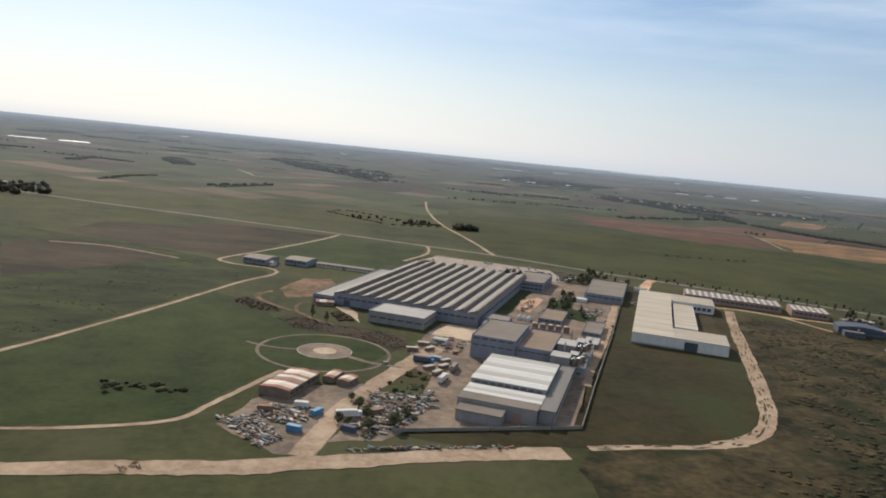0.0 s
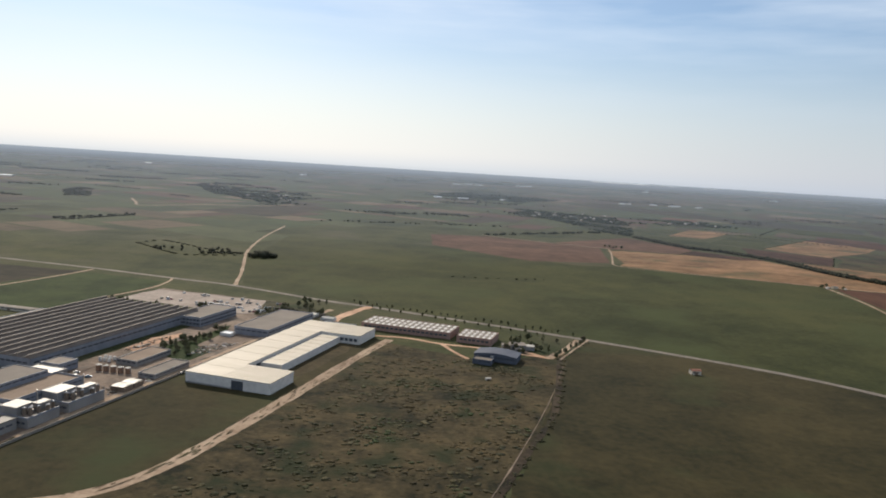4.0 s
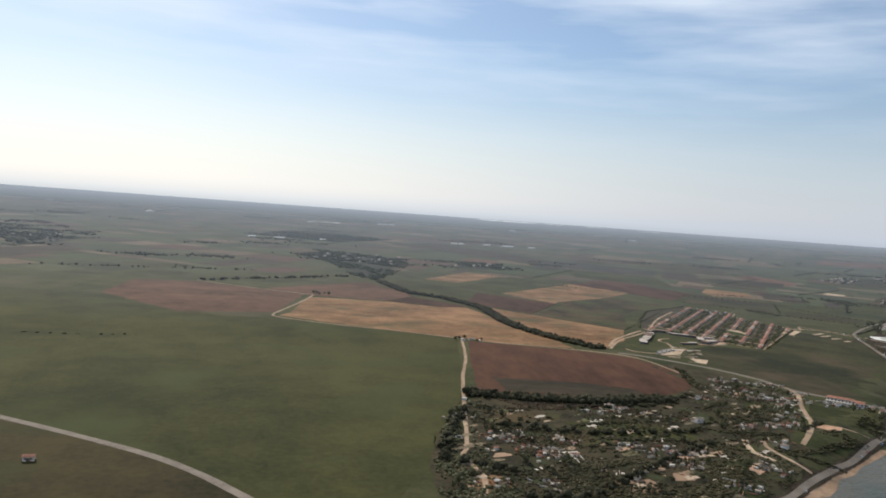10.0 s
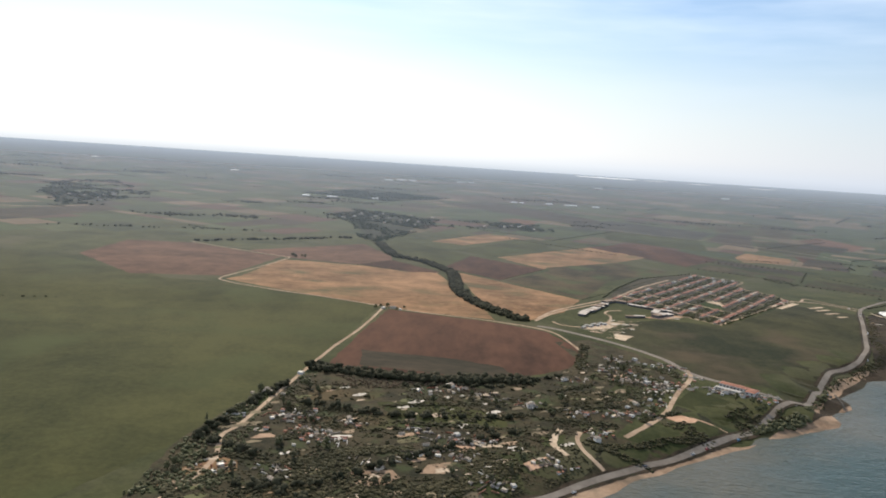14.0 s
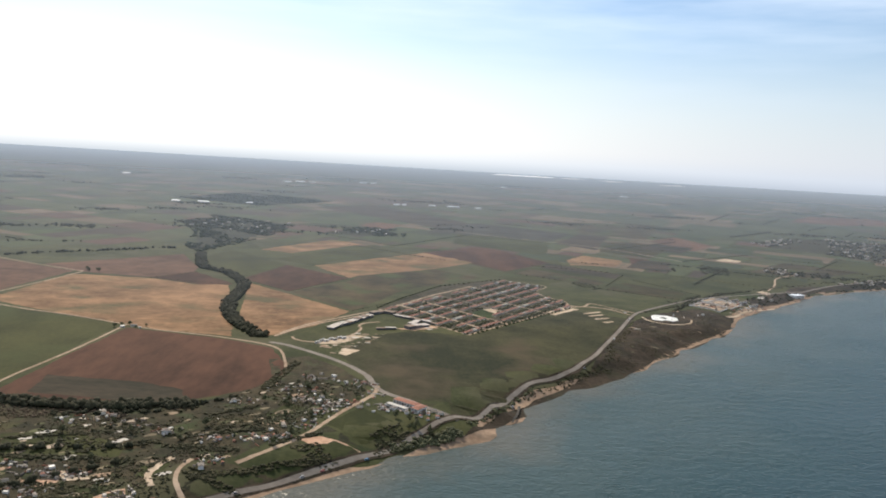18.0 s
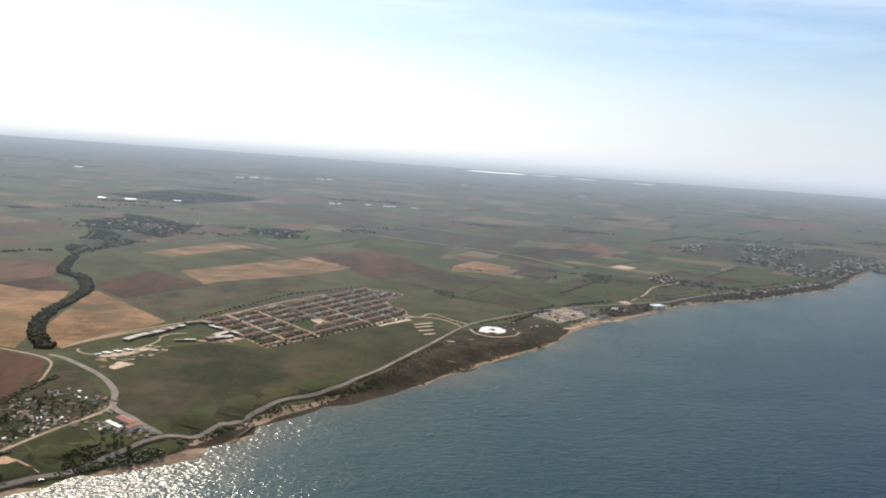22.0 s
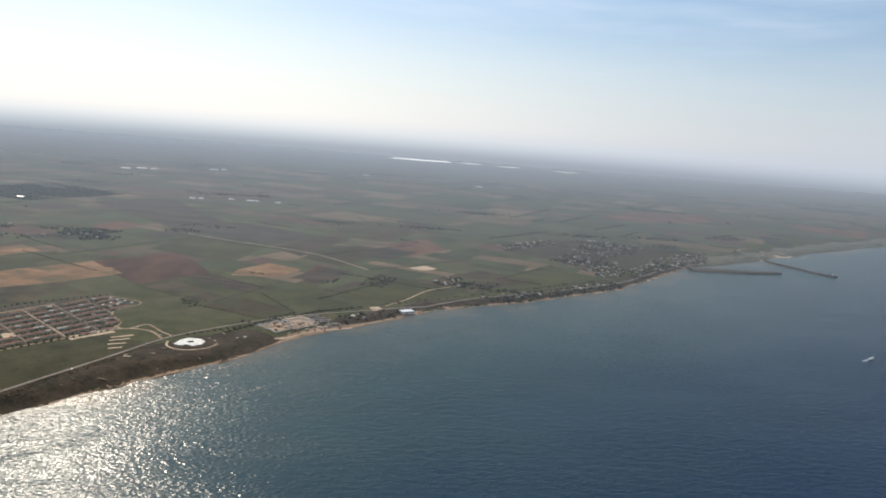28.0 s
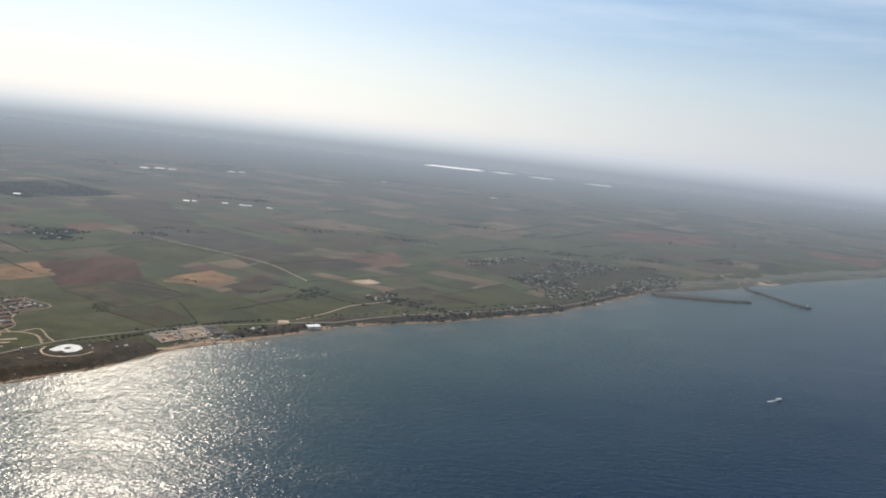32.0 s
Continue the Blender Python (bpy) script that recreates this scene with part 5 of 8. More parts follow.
def ribbed_hall():
    """The hall with white ribbed roofs on two levels, a lean-to and a porch."""
    ob = thing("ribbed_hall", "works hall with white ribbed roofs on two levels", "factory", works(-26.6, 170.5), "works buildings")
    part("wall", Soup().box(-8.5, -6, 0, 8.6, 17, 4.2), M_FACADE2, ob)
    part("lower_wall", Soup().box(-8.5, -18, 0, 8.6, -6.1, 3.1), M_FACADE2, ob)
    n = 6
    for k in range(n):
        y = -6 + 23 * k / n
        g = 23 / n
        part("roof_rib", Soup().add([(-8.6, y, 4.2), (-8.6, y + g * 0.55, 4.58), (-8.6, y + g, 4.2), (8.7, y, 4.2), (8.7, y + g * 0.55, 4.58), (8.7, y + g, 4.2)], [(0, 3, 4, 1), (1, 4, 5, 2), (0, 1, 2), (5, 4, 3), (0, 2, 5, 3)]), M_RIBPALE if k % 2 else M_RIBWHITE, ob)
    for k in range(3):
        y = -13.3 + 2.35 * k
        part("roof_rib", Soup().add([(-8.6, y, 3.1), (-8.6, y + 1.3, 3.36), (-8.6, y + 2.35, 3.1), (8.7, y, 3.1), (8.7, y + 1.3, 3.36), (8.7, y + 2.35, 3.1)], [(0, 3, 4, 1), (1, 4, 5, 2), (0, 1, 2), (5, 4, 3), (0, 2, 5, 3)]), M_RIBPALE if k == 1 else M_RIBWHITE, ob)
    part("lower_roof", Soup().box(-8.6, -18, 3.1, 8.7, -13.3, 3.25), M_GREYROOF, ob)
    part("side_aisle", Soup().box(8.75, -16, 0, 12, 21, 2.9), M_FACADE2, ob)
    part("side_roof", Soup().box(8.72, -16.2, 2.9, 12.2, 21.2, 3.1), M_SAWROOF, ob, "grey lean-to roof")
    part("porch", Soup().box(-7.5, -23, 0, 2, -18.05, 2.2), M_FACADE2, ob)
    part("porch_roof", Soup().box(-7.7, -23.2, 2.2, 2.2, -18.05, 2.38), M_GREYROOF, ob, "grey porch roof")
    part("door", Soup().box(3.6, -18.08, 0, 5.4, -18.0, 2.0), M_PINK, ob, "dull red door")
    windows_row(ob, -8, 8, -6.12, 3.3, 3.8, 9)
    windows_row(ob, -15, 20, 12, 1.4, 1.9, 14, 1, "y")


ribbed_hall()


def u_building():
    """A white block on three sides of a court, with a low hall in the court."""
    ob = thing("courtyard_building", "white courtyard building with cream flat roof", "building", works(12.3, 286.5), "works buildings")
    X = lambda a: a - 12.3
    Y = lambda b: b - 286.5
    h = 3.4
    for nm, a0, b0, a1, b1, hh in (("west_wing", -2.2, 243.4, 10.3, 329.6, h), ("front_wing", 10.32, 243.4, 26.9, 258.5, h), ("rear_wing", 10.32, 313.5, 26.9, 329.6, h), ("court_hall", 11.2, 266, 18.8, 313.4, 2.6)):
        s = Soup()
        t = 0.25
        x0, x1, y0, y1 = X(a0), X(a1), Y(b0), Y(b1)
        s.box(x0, y0, 0, x1, y0 + t, hh).box(x0, y1 - t, 0, x1, y1, hh).box(x0, y0 + t, 0, x0 + t, y1 - t, hh).box(x1 - t, y0 + t, 0, x1, y1 - t, hh)
        wing = part(nm, s, M_WHITEWALL, ob)
        inset = t if nm == "court_hall" else -0.02
        part("roof", Soup().box(x0 + inset, y0 + inset, hh - 0.15 if inset > 0 else hh, x1 - inset, y1 - inset, hh + (0 if inset > 0 else 0.18)), M_CREAMROOF, wing)
        for k in range(1, 9):
            y = y0 + (y1 - y0) * k / 9
            part("roof_seam", Soup().box(x0 + 0.1, y - 0.04, hh + 0.17, x1 - 0.1, y + 0.04, hh + 0.23), M_CREAMROOF, wing)
    for k in range(24):
        x = X(-2.2) + 29.1 * k / 24
        if not (13 < k < 17):
            part("panel_joint", Soup().box(x + 0.5, Y(243.4) - 0.02, 0.1, x + 0.54, Y(243.4), h - 0.2), M_WHITEWALL, ob)
    part("gate", Soup().box(X(13.8), Y(243.4) - 0.08, 0, X(17.8), Y(243.4), 2.8), M_BAND, ob, "dark flat gateway panel")
    part("plinth", Soup().box(X(-2.2) - 0.05, Y(243.4) - 0.05, 0, X(13.7), Y(243.4), 0.5), M_FACADE2, ob)
    windows_row(ob, Y(260), Y(312), X(10.32), 1.4, 2.3, 14, 1, "y")
    windows_row(ob, X(11), X(26), Y(313.5), 1.0, 2.2, 8)


u_building()
field([spot(10.8, 259), spot(26.4, 259), spot(26.4, 313), spot(19.2, 313), spot(19.2, 265.5), spot(10.8, 265.5)], M_OLIVE, "dull green lawn in a court", "court_lawn", lift=0.12, category="lawn")


def skylight_hall(a0, b0, a1, b1, nx, ny):
    ob = thing("skylight_hall", "long brick-red hall with rows of pale skylights", "hall", works((a0 + a1) / 2, (b0 + b1) / 2), "skylight halls")
    w, d, h = a1 - a0, b1 - b0, 2.9
    s, t = Soup(), 0.25
    s.box(-w / 2, -d / 2, 0, w / 2, -d / 2 + t, h).box(-w / 2, d / 2 - t, 0, w / 2, d / 2, h)
    s.box(-w / 2, -d / 2 + t, 0, -w / 2 + t, d / 2 - t, h).box(w / 2 - t, -d / 2 + t, 0, w / 2, d / 2 - t, h)
    part("wall", s, M_PINK, ob)
    part("roof", Soup().box(-w / 2 + t, -d / 2 + t, h - 0.35, w / 2 - t, d / 2 - t, h - 0.15), M_SLATE, ob)
    for i in range(nx):
        for j in range(ny):
            x, y = -w / 2 + w * (i + 0.5) / nx, -d / 2 + d * (j + 0.5) / ny
            part("skylight", Soup().gable(x - w / nx * 0.22, y - d / ny * 0.32, h - 0.15, x + w / nx * 0.22, y + d / ny * 0.32, 0.16, 0.05, 0), M_RIBWHITE, ob)
    windows_row(ob, -w / 2 + 1, w / 2 - 1, -d / 2, 1.2, 2.0, int(w / 2))
    return ob


skylight_hall(16.5, 340.5, 55.5, 355.5, 15, 3)
skylight_hall(59, 338, 73.5, 352, 6, 3)


def vault_hall():
    ob = thing("vaulted_hall", "dark blue hall with a shallow vaulted roof", "hall", works(80, 319.5))
    part("wall", Soup().box(-8, -4.5, 0, 8, 4.5, 2.5), M_BLUE, ob)
    s, n = Soup(), 12
    for k in range(n + 1):
        x = -8.2 + 16.4 * k / n
        z = 2.5 + 0.9 * math.sin(math.pi * k / n)
        s.v += [(x, -4.7, z), (x, 4.7, z), (x, -4.7, 2.45), (x, 4.7, 2.45)]
    for k in range(n):
        i = 4 * k
        s.f += [(i, i + 4, i + 5, i + 1), (i + 2, i + 6, i + 4, i), (i + 1, i + 5, i + 7, i + 3)]
    part("vault_roof", s, M_BLUE, ob)
    part("entrance", Soup().box(-1.6, -4.62, 0, -0.6, -4.52, 2.4), M_WHITEWALL, ob, "pale entrance panel")
    windows_row(ob, -7.5, -2, -4.5, 1.3, 2.0, 5)
    windows_row(ob, 0, 7.5, -4.5, 1.3, 2.0, 7)


vault_hall()
hall_block("blue_annex", "smaller dark blue hall before the vaulted one", "hall", 73, 309, 80, 313.5, 2.0, M_BLUE, M_GREYROOF, bands=((1.0, 1.5, 4),))

# ---- round the works: landing circle, tracks, walls ----
def ring(cx, cy, r0, r1, name, material, label, lift, squash=1.0, turn=0.0):
    n = 64
    s = Soup()
    pts = []
    for r in (r0, r1):
        for k in range(n):
            a = math.tau * k / n
            x, y = r * math.cos(a), r * squash * math.sin(a)
            pts.append((cx + x * math.cos(turn) - y * math.sin(turn), cy + x * math.sin(turn) + y * math.cos(turn)))
    v = drape(pts, lift)
    s.add(v, [(k, n + k, n + (k + 1) % n, (k + 1) % n) for k in range(n)])
    if r0 < 0.01:
        s.f = [(k, n + k, n + (k + 1) % n, (k + 1) % n) for k in range(n)]
    return whole(name, s, material, label, "landing circle", kind="structure")


ring(-25.2, 192.3, 0.0, 3.0, "landing_spot", M_SAND, "pale round landing spot", 0.2)
ring(-25.2, 192.3, 3.0, 6.8, "landing_apron", M_YARD, "grey-brown round apron", 0.17)
ring(-25.2, 192.3, 6.8, 7.1, "landing_rim", M_CONCRETE, "pale rim of the round apron", 0.19)
ring(-25.2, 191.5, 16.4, 17.3, "ring_track", M_YARD, "worn circular track on the grass", 0.16, 1.0)
ribbon("road", [(-46, 194.5), (-42, 192.3), (-35.2, 191.1), (-32, 191.9)], 1.0, M_YARD, "short worn link track", 0.18, 0.1)
ribbon("road", [(-18.5, 189), (-12, 185.5), (-5, 184)], 1.6, M_YARD, "short worn link track", 0.18, 0.1)
ribbon("road", [(41, 183), (47, 204), (57.2, 236), (69.4, 279.3), (81.4, 322), (88, 348), (92, 358)], 2.6, M_DIRT, "pale dirt strip along the works wall", 0.15, 0.15)
ribbon("road", [(112, 311), (118, 311), (130, 310), (144, 304), (162, 300), (186, 291)], 1.9, M_DIRTRED, "orange dirt drive before the halls", 0.16, 0.15)
ribbon("road", [(144, 304), (149, 292), (154, 283)], 1.6, M_DIRTRED, "orange dirt spur", 0.17, 0.15)
ribbon("road", [(96, 333), (99, 346), (105, 363), (109, 370)], 4.4, M_DIRTRED, "orange dirt entrance", 0.17, 0.15)
ribbon("road", [(185, 291), (192, 303), (202, 325)], 3.0, M_DIRT, "pale track up to the road", 0.17, 0.15)
ribbon("ditch", [(128, 66), (142, 120), (165, 188), (179, 230), (189, 289)], 2.0, M_HEATH, "dark brown overgrown boundary ditch", 0.24, 0.3, category="ditch")
field([(-44, 224), (-37, 228), (-27, 221), (-14, 219.5), (-10, 217), (-5, 213.4), (-3.5, 204), (-8, 198), (-17, 207), (-26, 210.4), (-37, 212)], M_HEATH, "brown dead scrub beside the landing circle", "dead_scrub", lift=0.14, cell=8)
field([(-64, 241), (-60, 248), (-52, 242), (-45, 236), (-44.8, 231), (-50, 229.5), (-57, 233)], M_HEATH, "dark heap of spoil in the meadow", "spoil_heap", lift=0.14, cell=8)
field([(-52.5, 265), (-48, 289), (-38, 293), (-32, 273), (-39, 258), (-46.7, 251)], M_BARESOIL, "bare reddish soil with weeds", "bare_earth", lift=0.12, cell=8)
field([(-29.7, 245), (-26, 246.5), (-21.6, 238), (-19.7, 226), (-23.3, 234)], M_SAND, "pale broken concrete apron", "apron", lift=0.2, cell=8)
ribbon("road", [(-54, 261), (-56.8, 251), (-52.6, 243.5), (-45, 236), (-38, 230.5), (-31, 222.5), (-27, 221)], 1.7, M_BARESOIL, "brown earth track through the meadow", 0.24, 0.25)
ribbon("road", [(-40, 232), (-41.5, 240), (-40.6, 246), (-38, 250)], 1.0, M_BARESOIL, "thin earth path", 0.24, 0.25)
field([spot(-60, 212), spot(-46, 212), spot(-44, 228), spot(-58, 228)], M_SAND, "spilled pale sand in the yard", "sand_heap", lift=0.16, cell=30)
field([(-36, 142), (-37, 137), (-33, 133), (-28, 130), (-24, 126), (-17, 126), (-14, 150), (-11, 168), (-15, 169), (-24, 164), (-34, 152)], M_YARD, "bare ground of the scrap yard", "scrap_yard_ground", lift=0.1, category="yard", cell=30)
field([(-16, 133), (-6, 136), (2, 146), (6, 152), (6, 172), (0, 166), (-12, 164), (-12, 150)], M_YARD, "weedy ground of the scrap yard", "scrap_yard_ground", lift=0.1, category="yard", cell=30)


def low_wall(name, pts, h, t, material, label):
    """A wall along straight runs, one panel to a part."""
    ob = thing(name, label, "wall", kind="structure")
    p = np.array(pts, float)
    for a, b in zip(p[:-1], p[1:]):
        n = max(1, int(np.hypot(*(b - a)) / 6))
        for k in range(n):
            c, d = a + (b - a) * k / n, a + (b - a) * (k + 0.97) / n
            w = (d - c) / np.hypot(*(d - c))
            s = np.array((-w[1], w[0])) * t / 2
            z0, z1 = z_at(*c), z_at(*d)
            q = [c - s, d - s, d + s, c + s]
            sp = Soup().add([(*q[0], z0 - 0.1), (*q[1], z1 - 0.1), (*q[2], z1 - 0.1), (*q[3], z0 - 0.1), (*q[0], z0 + h), (*q[1], z1 + h), (*q[2], z1 + h), (*q[3], z0 + h)],
                            [(3, 2, 1, 0), (4, 5, 6, 7), (0, 1, 5, 4), (1, 2, 6, 5), (2, 3, 7, 6), (3, 0, 4, 7)])
            part("panel", sp, material, ob)
    return ob


low_wall("perimeter_wall", [(-4.5, 141), (34.5, 152.4), (43.4, 183.5), (58.9, 235.5), (83.4, 322.5), (90.5, 347.5)], 0.75, 0.2, M_WALLGREY, "long concrete wall round the works")
low_wall("perimeter_wall", [(-4.5, 141), (0, 158), (3.5, 168)], 0.45, 0.2, M_WALLGREY, "concrete yard wall")


def simple_shed(m, w, d, h, wall, roof, name, label, category, rise=0.6, group="", strips=0):
    ob = thing(name, label, category, m, group)
    s = Soup().box(-w / 2, -d / 2, 0, w / 2, d / 2, h)
    s.gable_end(-w / 2 + 0.02, -d / 2, d / 2, h, rise).gable_end(w / 2 - 0.02, -d / 2, d / 2, h, rise)
    part("wall", s, wall, ob)
    if strips:
        for k in range(strips):
            x0, x1 = -w / 2 + w * k / strips, -w / 2 + w * (k + 1) / strips
            part("roof_sheet", Soup().gable(x0, -d / 2, h + 0.004 * (k % 3), x1 - 0.03, d / 2, rise, 0.08, 0.0), (M_TERRA, M_CREAMROOF, roof, M_TERRA, M_SLATE, roof)[k % 6], ob)
    else:
        part("roof", Soup().gable(-w / 2, -d / 2, h, w / 2, d / 2, rise), roof, ob)
    windows_row(ob, -w / 2 + 0.4, w / 2 - 0.4, -d / 2, h * 0.5, h * 0.8, max(2, int(w / 2)))
    part("door", Soup().box(-0.6, -d / 2 - 0.07, 0, 0.6, -d / 2, h * 0.75), M_DOOR, ob)
    return ob


simple_shed(works(-155, 284), 10.5, 11, 2.2, M_FACADE, M_SLATE, "field_shed", "blue-grey shed with sheet roof by a track", "shed", 0.7, "field sheds")
simple_shed(works(-141, 293), 10, 11, 2.2, M_FACADE, M_SLATE, "field_shed", "blue-grey shed with pale roof", "shed", 0.7, "field sheds")
simple_shed(works(-149, 281), 4, 4, 1.4, M_WHITEWALL, M_SLATE, "field_shed", "small white hut between sheds", "shed", 0.4, "field sheds")
simple_shed(works(-122, 296, turn=4), 25, 3.5, 1.3, M_PLASTER, M_SLATE, "long_shed", "long low row of stables", "shed", 0.3)
simple_shed(works(-71.5, 147.5, turn=90), 15, 7, 1.9, M_DOOR, M_RUST, "rusty_shed", "open shed roofed with rusty sheets", "shed", 0.35, strips=10)
simple_shed(pose(-33.5, 247, GROUND, 0, 0, 8), 6, 4, 1.2, M_DOOR, M_RUST, "rusty_shed", "small rust-roofed lean-to by the hall", "shed", 0.3, strips=5)
simple_shed(works(-66, 158, turn=90), 6, 2.6, 1.2, M_DOOR, M_RUST, "rusty_shed", "patched rusty shelter among scrap", "shed", 0.25, strips=4)
simple_shed(works(-62, 157, turn=85), 5, 3, 1.2, M_DOOR, M_RUST, "rusty_shed", "small shelter with pale rusty roof", "shed", 0.25, strips=4)
simple_shed(works(-53.5, 204), 4, 2.4, 1.4, M_WHITEWALL, M_WHITEROOF, "gate_house", "small white gatehouse in the yard", "hut", 0.2)
simple_shed(pose(238, 281, GROUND, 0, 0, 10), 3.6, 2.4, 1.5, M_PLASTER, M_TERRA, "field_hut", "lone pinkish hut in a meadow", "hut", 0.5)
simple_shed(pose(160, 257, GROUND, 0, 0, 20), 1.6, 1.0, 0.6, M_WHITEWALL, M_WHITEROOF, "trough", "small white trough in the scrub", "trough", 0.1)


def silo(a, b):
    ob = thing("silo", "brown round silo with white domed cap", "silo", works(a, b), "silos")
    part("drum", Soup().tube(0, 0, 0, 1.9, 0.9, 0.9, 14), M_CAR["rust"], ob)
    part("cap", Soup().tube(0, 0, 1.9, 2.2, 0.92, 0.15, 14), M_WHITEROOF, ob, "white cap")
    part("ladder", Soup().box(0.88, -0.12, 0.1, 0.96, 0.12, 2.0), M_STEEL, ob)


# ---- vehicles ----
def car_kit(colour, label, van=False):
    ob = thing("van" if van else "car", label, "van" if van else "car", Matrix.Identity(4), "vehicles")
    L, W, H = (2.2, 0.88, 0.9) if van else (1.9, 0.78, 0.42)
    s = Soup().box(-L / 2, -W / 2, 0.1, L / 2, W / 2, 0.38 if not van else 0.5)
    part("body", s, M_CAR[colour], ob)
    c0, c1 = (-0.75, 0.55) if not van else (-1.08, 0.75)
    top = 0.62 if not van else 0.95
    base = 0.38 if not van else 0.5
    part("cabin", Soup().add([(c0, -W / 2 + 0.03, base), (c1, -W / 2 + 0.03, base), (c1, W / 2 - 0.03, base), (c0, W / 2 - 0.03, base), (c0 + 0.2, -W / 2 + 0.08, top), (c1 - 0.28, -W / 2 + 0.08, top), (c1 - 0.28, W / 2 - 0.08, top), (c0 + 0.2, W / 2 - 0.08, top)],
                             [(0, 1, 5, 4), (1, 2, 6, 5), (2, 3, 7, 6), (3, 0, 4, 7)]), M_GLASS, ob, "dark windows")
    part("car_roof", Soup().box(c0 + 0.2, -W / 2 + 0.08, top, c1 - 0.28, W / 2 - 0.08, top + 0.03), M_CAR[colour], ob)
    for x in (-L * 0.3, L * 0.3):
        for y in (-W / 2, W / 2):
            s = Soup()
            n = 8
            pts = [(x + 0.14 * math.cos(math.tau * k / n), y + e, 0.14 + 0.14 * math.sin(math.tau * k / n)) for e in (-0.05, 0.05) for k in range(n)]
            s.add(pts, [(k, (k + 1) % n, n + (k + 1) % n, n + k) for k in range(n)] + [tuple(range(n)), tuple(range(2 * n - 1, n - 1, -1))])
            part("wheel", s, M_TYRE, ob)
    return ob


CARS = [car_kit("white", "white car parked on concrete"), car_kit("dark", "black car parked on concrete"), car_kit("silver", "silver-grey car parked outdoors"), car_kit("red", "dark red car parked outdoors"), car_kit("white", "white delivery van parked outdoors", True), car_kit("blue", "mid-blue car parked outdoors")]
USED = set()


def park(kit, x, y, turn, lift=0.1):
    m = pose(x, y, z_at(x, y) + lift, 0, 0, turn)
    if kit.name in USED:
        return copy_thing(kit, m)
    USED.add(kit.name)
    kit.matrix_world = m
    return kit


rng = np.random.RandomState(31)
for row, (b, a0, a1) in enumerate(((344.5, -66, -32), (349, -88, -32), (356, -66, -30), (361, -60, -30), (366, -98, -34))):
    a = a0
    while a < a1:
        if rng.rand() < (0.5 if row != 4 else 0.2):
            x, y = spot(a, b + rng.randn() * 0.2)
            park(CARS[[0, 1, 1, 2, 3, 4, 2, 5][rng.randint(8)]], x, y, TURN + 90 + rng.randn() * 4, 0.14)
        a += 1.7
for t in ((-50, 200, 10), (-47, 196, 60), (-52, 190, 90), (-36, 236, 10), (-33, 232, 0), (-30, 234, 20), (-8, 250, 80), (-9, 262, 85), (-60, 176, 70)):
    x, y = spot(t[0], t[1])
    park(CARS[rng.randint(6)], x, y, t[2], 0.12)
for x, y, turn in ((500, 283, 47), (528, 308, 38), (556, 330, 40), (572, 343, 40), (590, 358, 45), (640, 418, 52), (690, 482, 60), (726, 556, 66), (756, 628, 66), (640, 415, 230), (549, 324, 220)):
    park(CARS[rng.randint(6)], x, y, turn, 0.18)


def truck(m, label, cab, load):
    ob = thing("truck", label, "truck", m, "trucks")
    part("cab", Soup().box(1.9, -0.5, 0.2, 2.7, 0.5, 1.25), M_CAR[cab], ob)
    part("windscreen", Soup().box(2.7, -0.42, 0.75, 2.73, 0.42, 1.15), M_GLASS, ob)
    part("cargo_box", Soup().box(-2.7, -0.55, 0.35, 1.8, 0.55, 1.6), load, ob)
    part("chassis", Soup().box(-2.7, -0.4, 0.2, 1.9, 0.4, 0.35), M_TYRE, ob)
    for x in (-2.1, -1.5, 2.2):
        for y in (-0.5, 0.5):
            s = Soup()
            n = 8
            pts = [(x + 0.2 * math.cos(math.tau * k / n), y + e, 0.2 + 0.2 * math.sin(math.tau * k / n)) for e in (-0.08, 0.08) for k in range(n)]
            s.add(pts, [(k, (k + 1) % n, n + (k + 1) % n, n + k) for k in range(n)] + [tuple(range(n)), tuple(range(2 * n - 1, n - 1, -1))])
            part("wheel", s, M_TYRE, ob)
    return ob


truck(pose(5.5, 176, GROUND + 0.1, 0, 0, 72), "lorry with pale cargo box in the yard", "white", M_WHITEWALL)
truck(pose(8.3, 186, GROUND + 0.1, 0, 0, 76), "lorry with dusty cargo box", "silver", M_SLATE)
truck(pose(-13.5, 146.5, GROUND + 0.1, 0, 0, 20), "white lorry beside the scrap", "white", M_WHITEWALL)
truck(pose(0.5, 190, GROUND + 0.1, 0, 0, -10), "blue lorry with covered load", "blue", M_BLUE)


def container(m, paint, label):
    ob = thing("container", label, "container", m, "containers")
    part("box", Soup().box(-1.4, -0.6, 0, 1.4, 0.6, 1.15), paint, ob)
    for k in range(9):
        x = -1.3 + 2.6 * k / 8
        part("rib", Soup().box(x - 0.05, -0.64, 0.05, x + 0.05, -0.6, 1.1), paint, ob)
    part("door", Soup().box(1.4, -0.55, 0.08, 1.44, 0.55, 1.1), paint, ob)


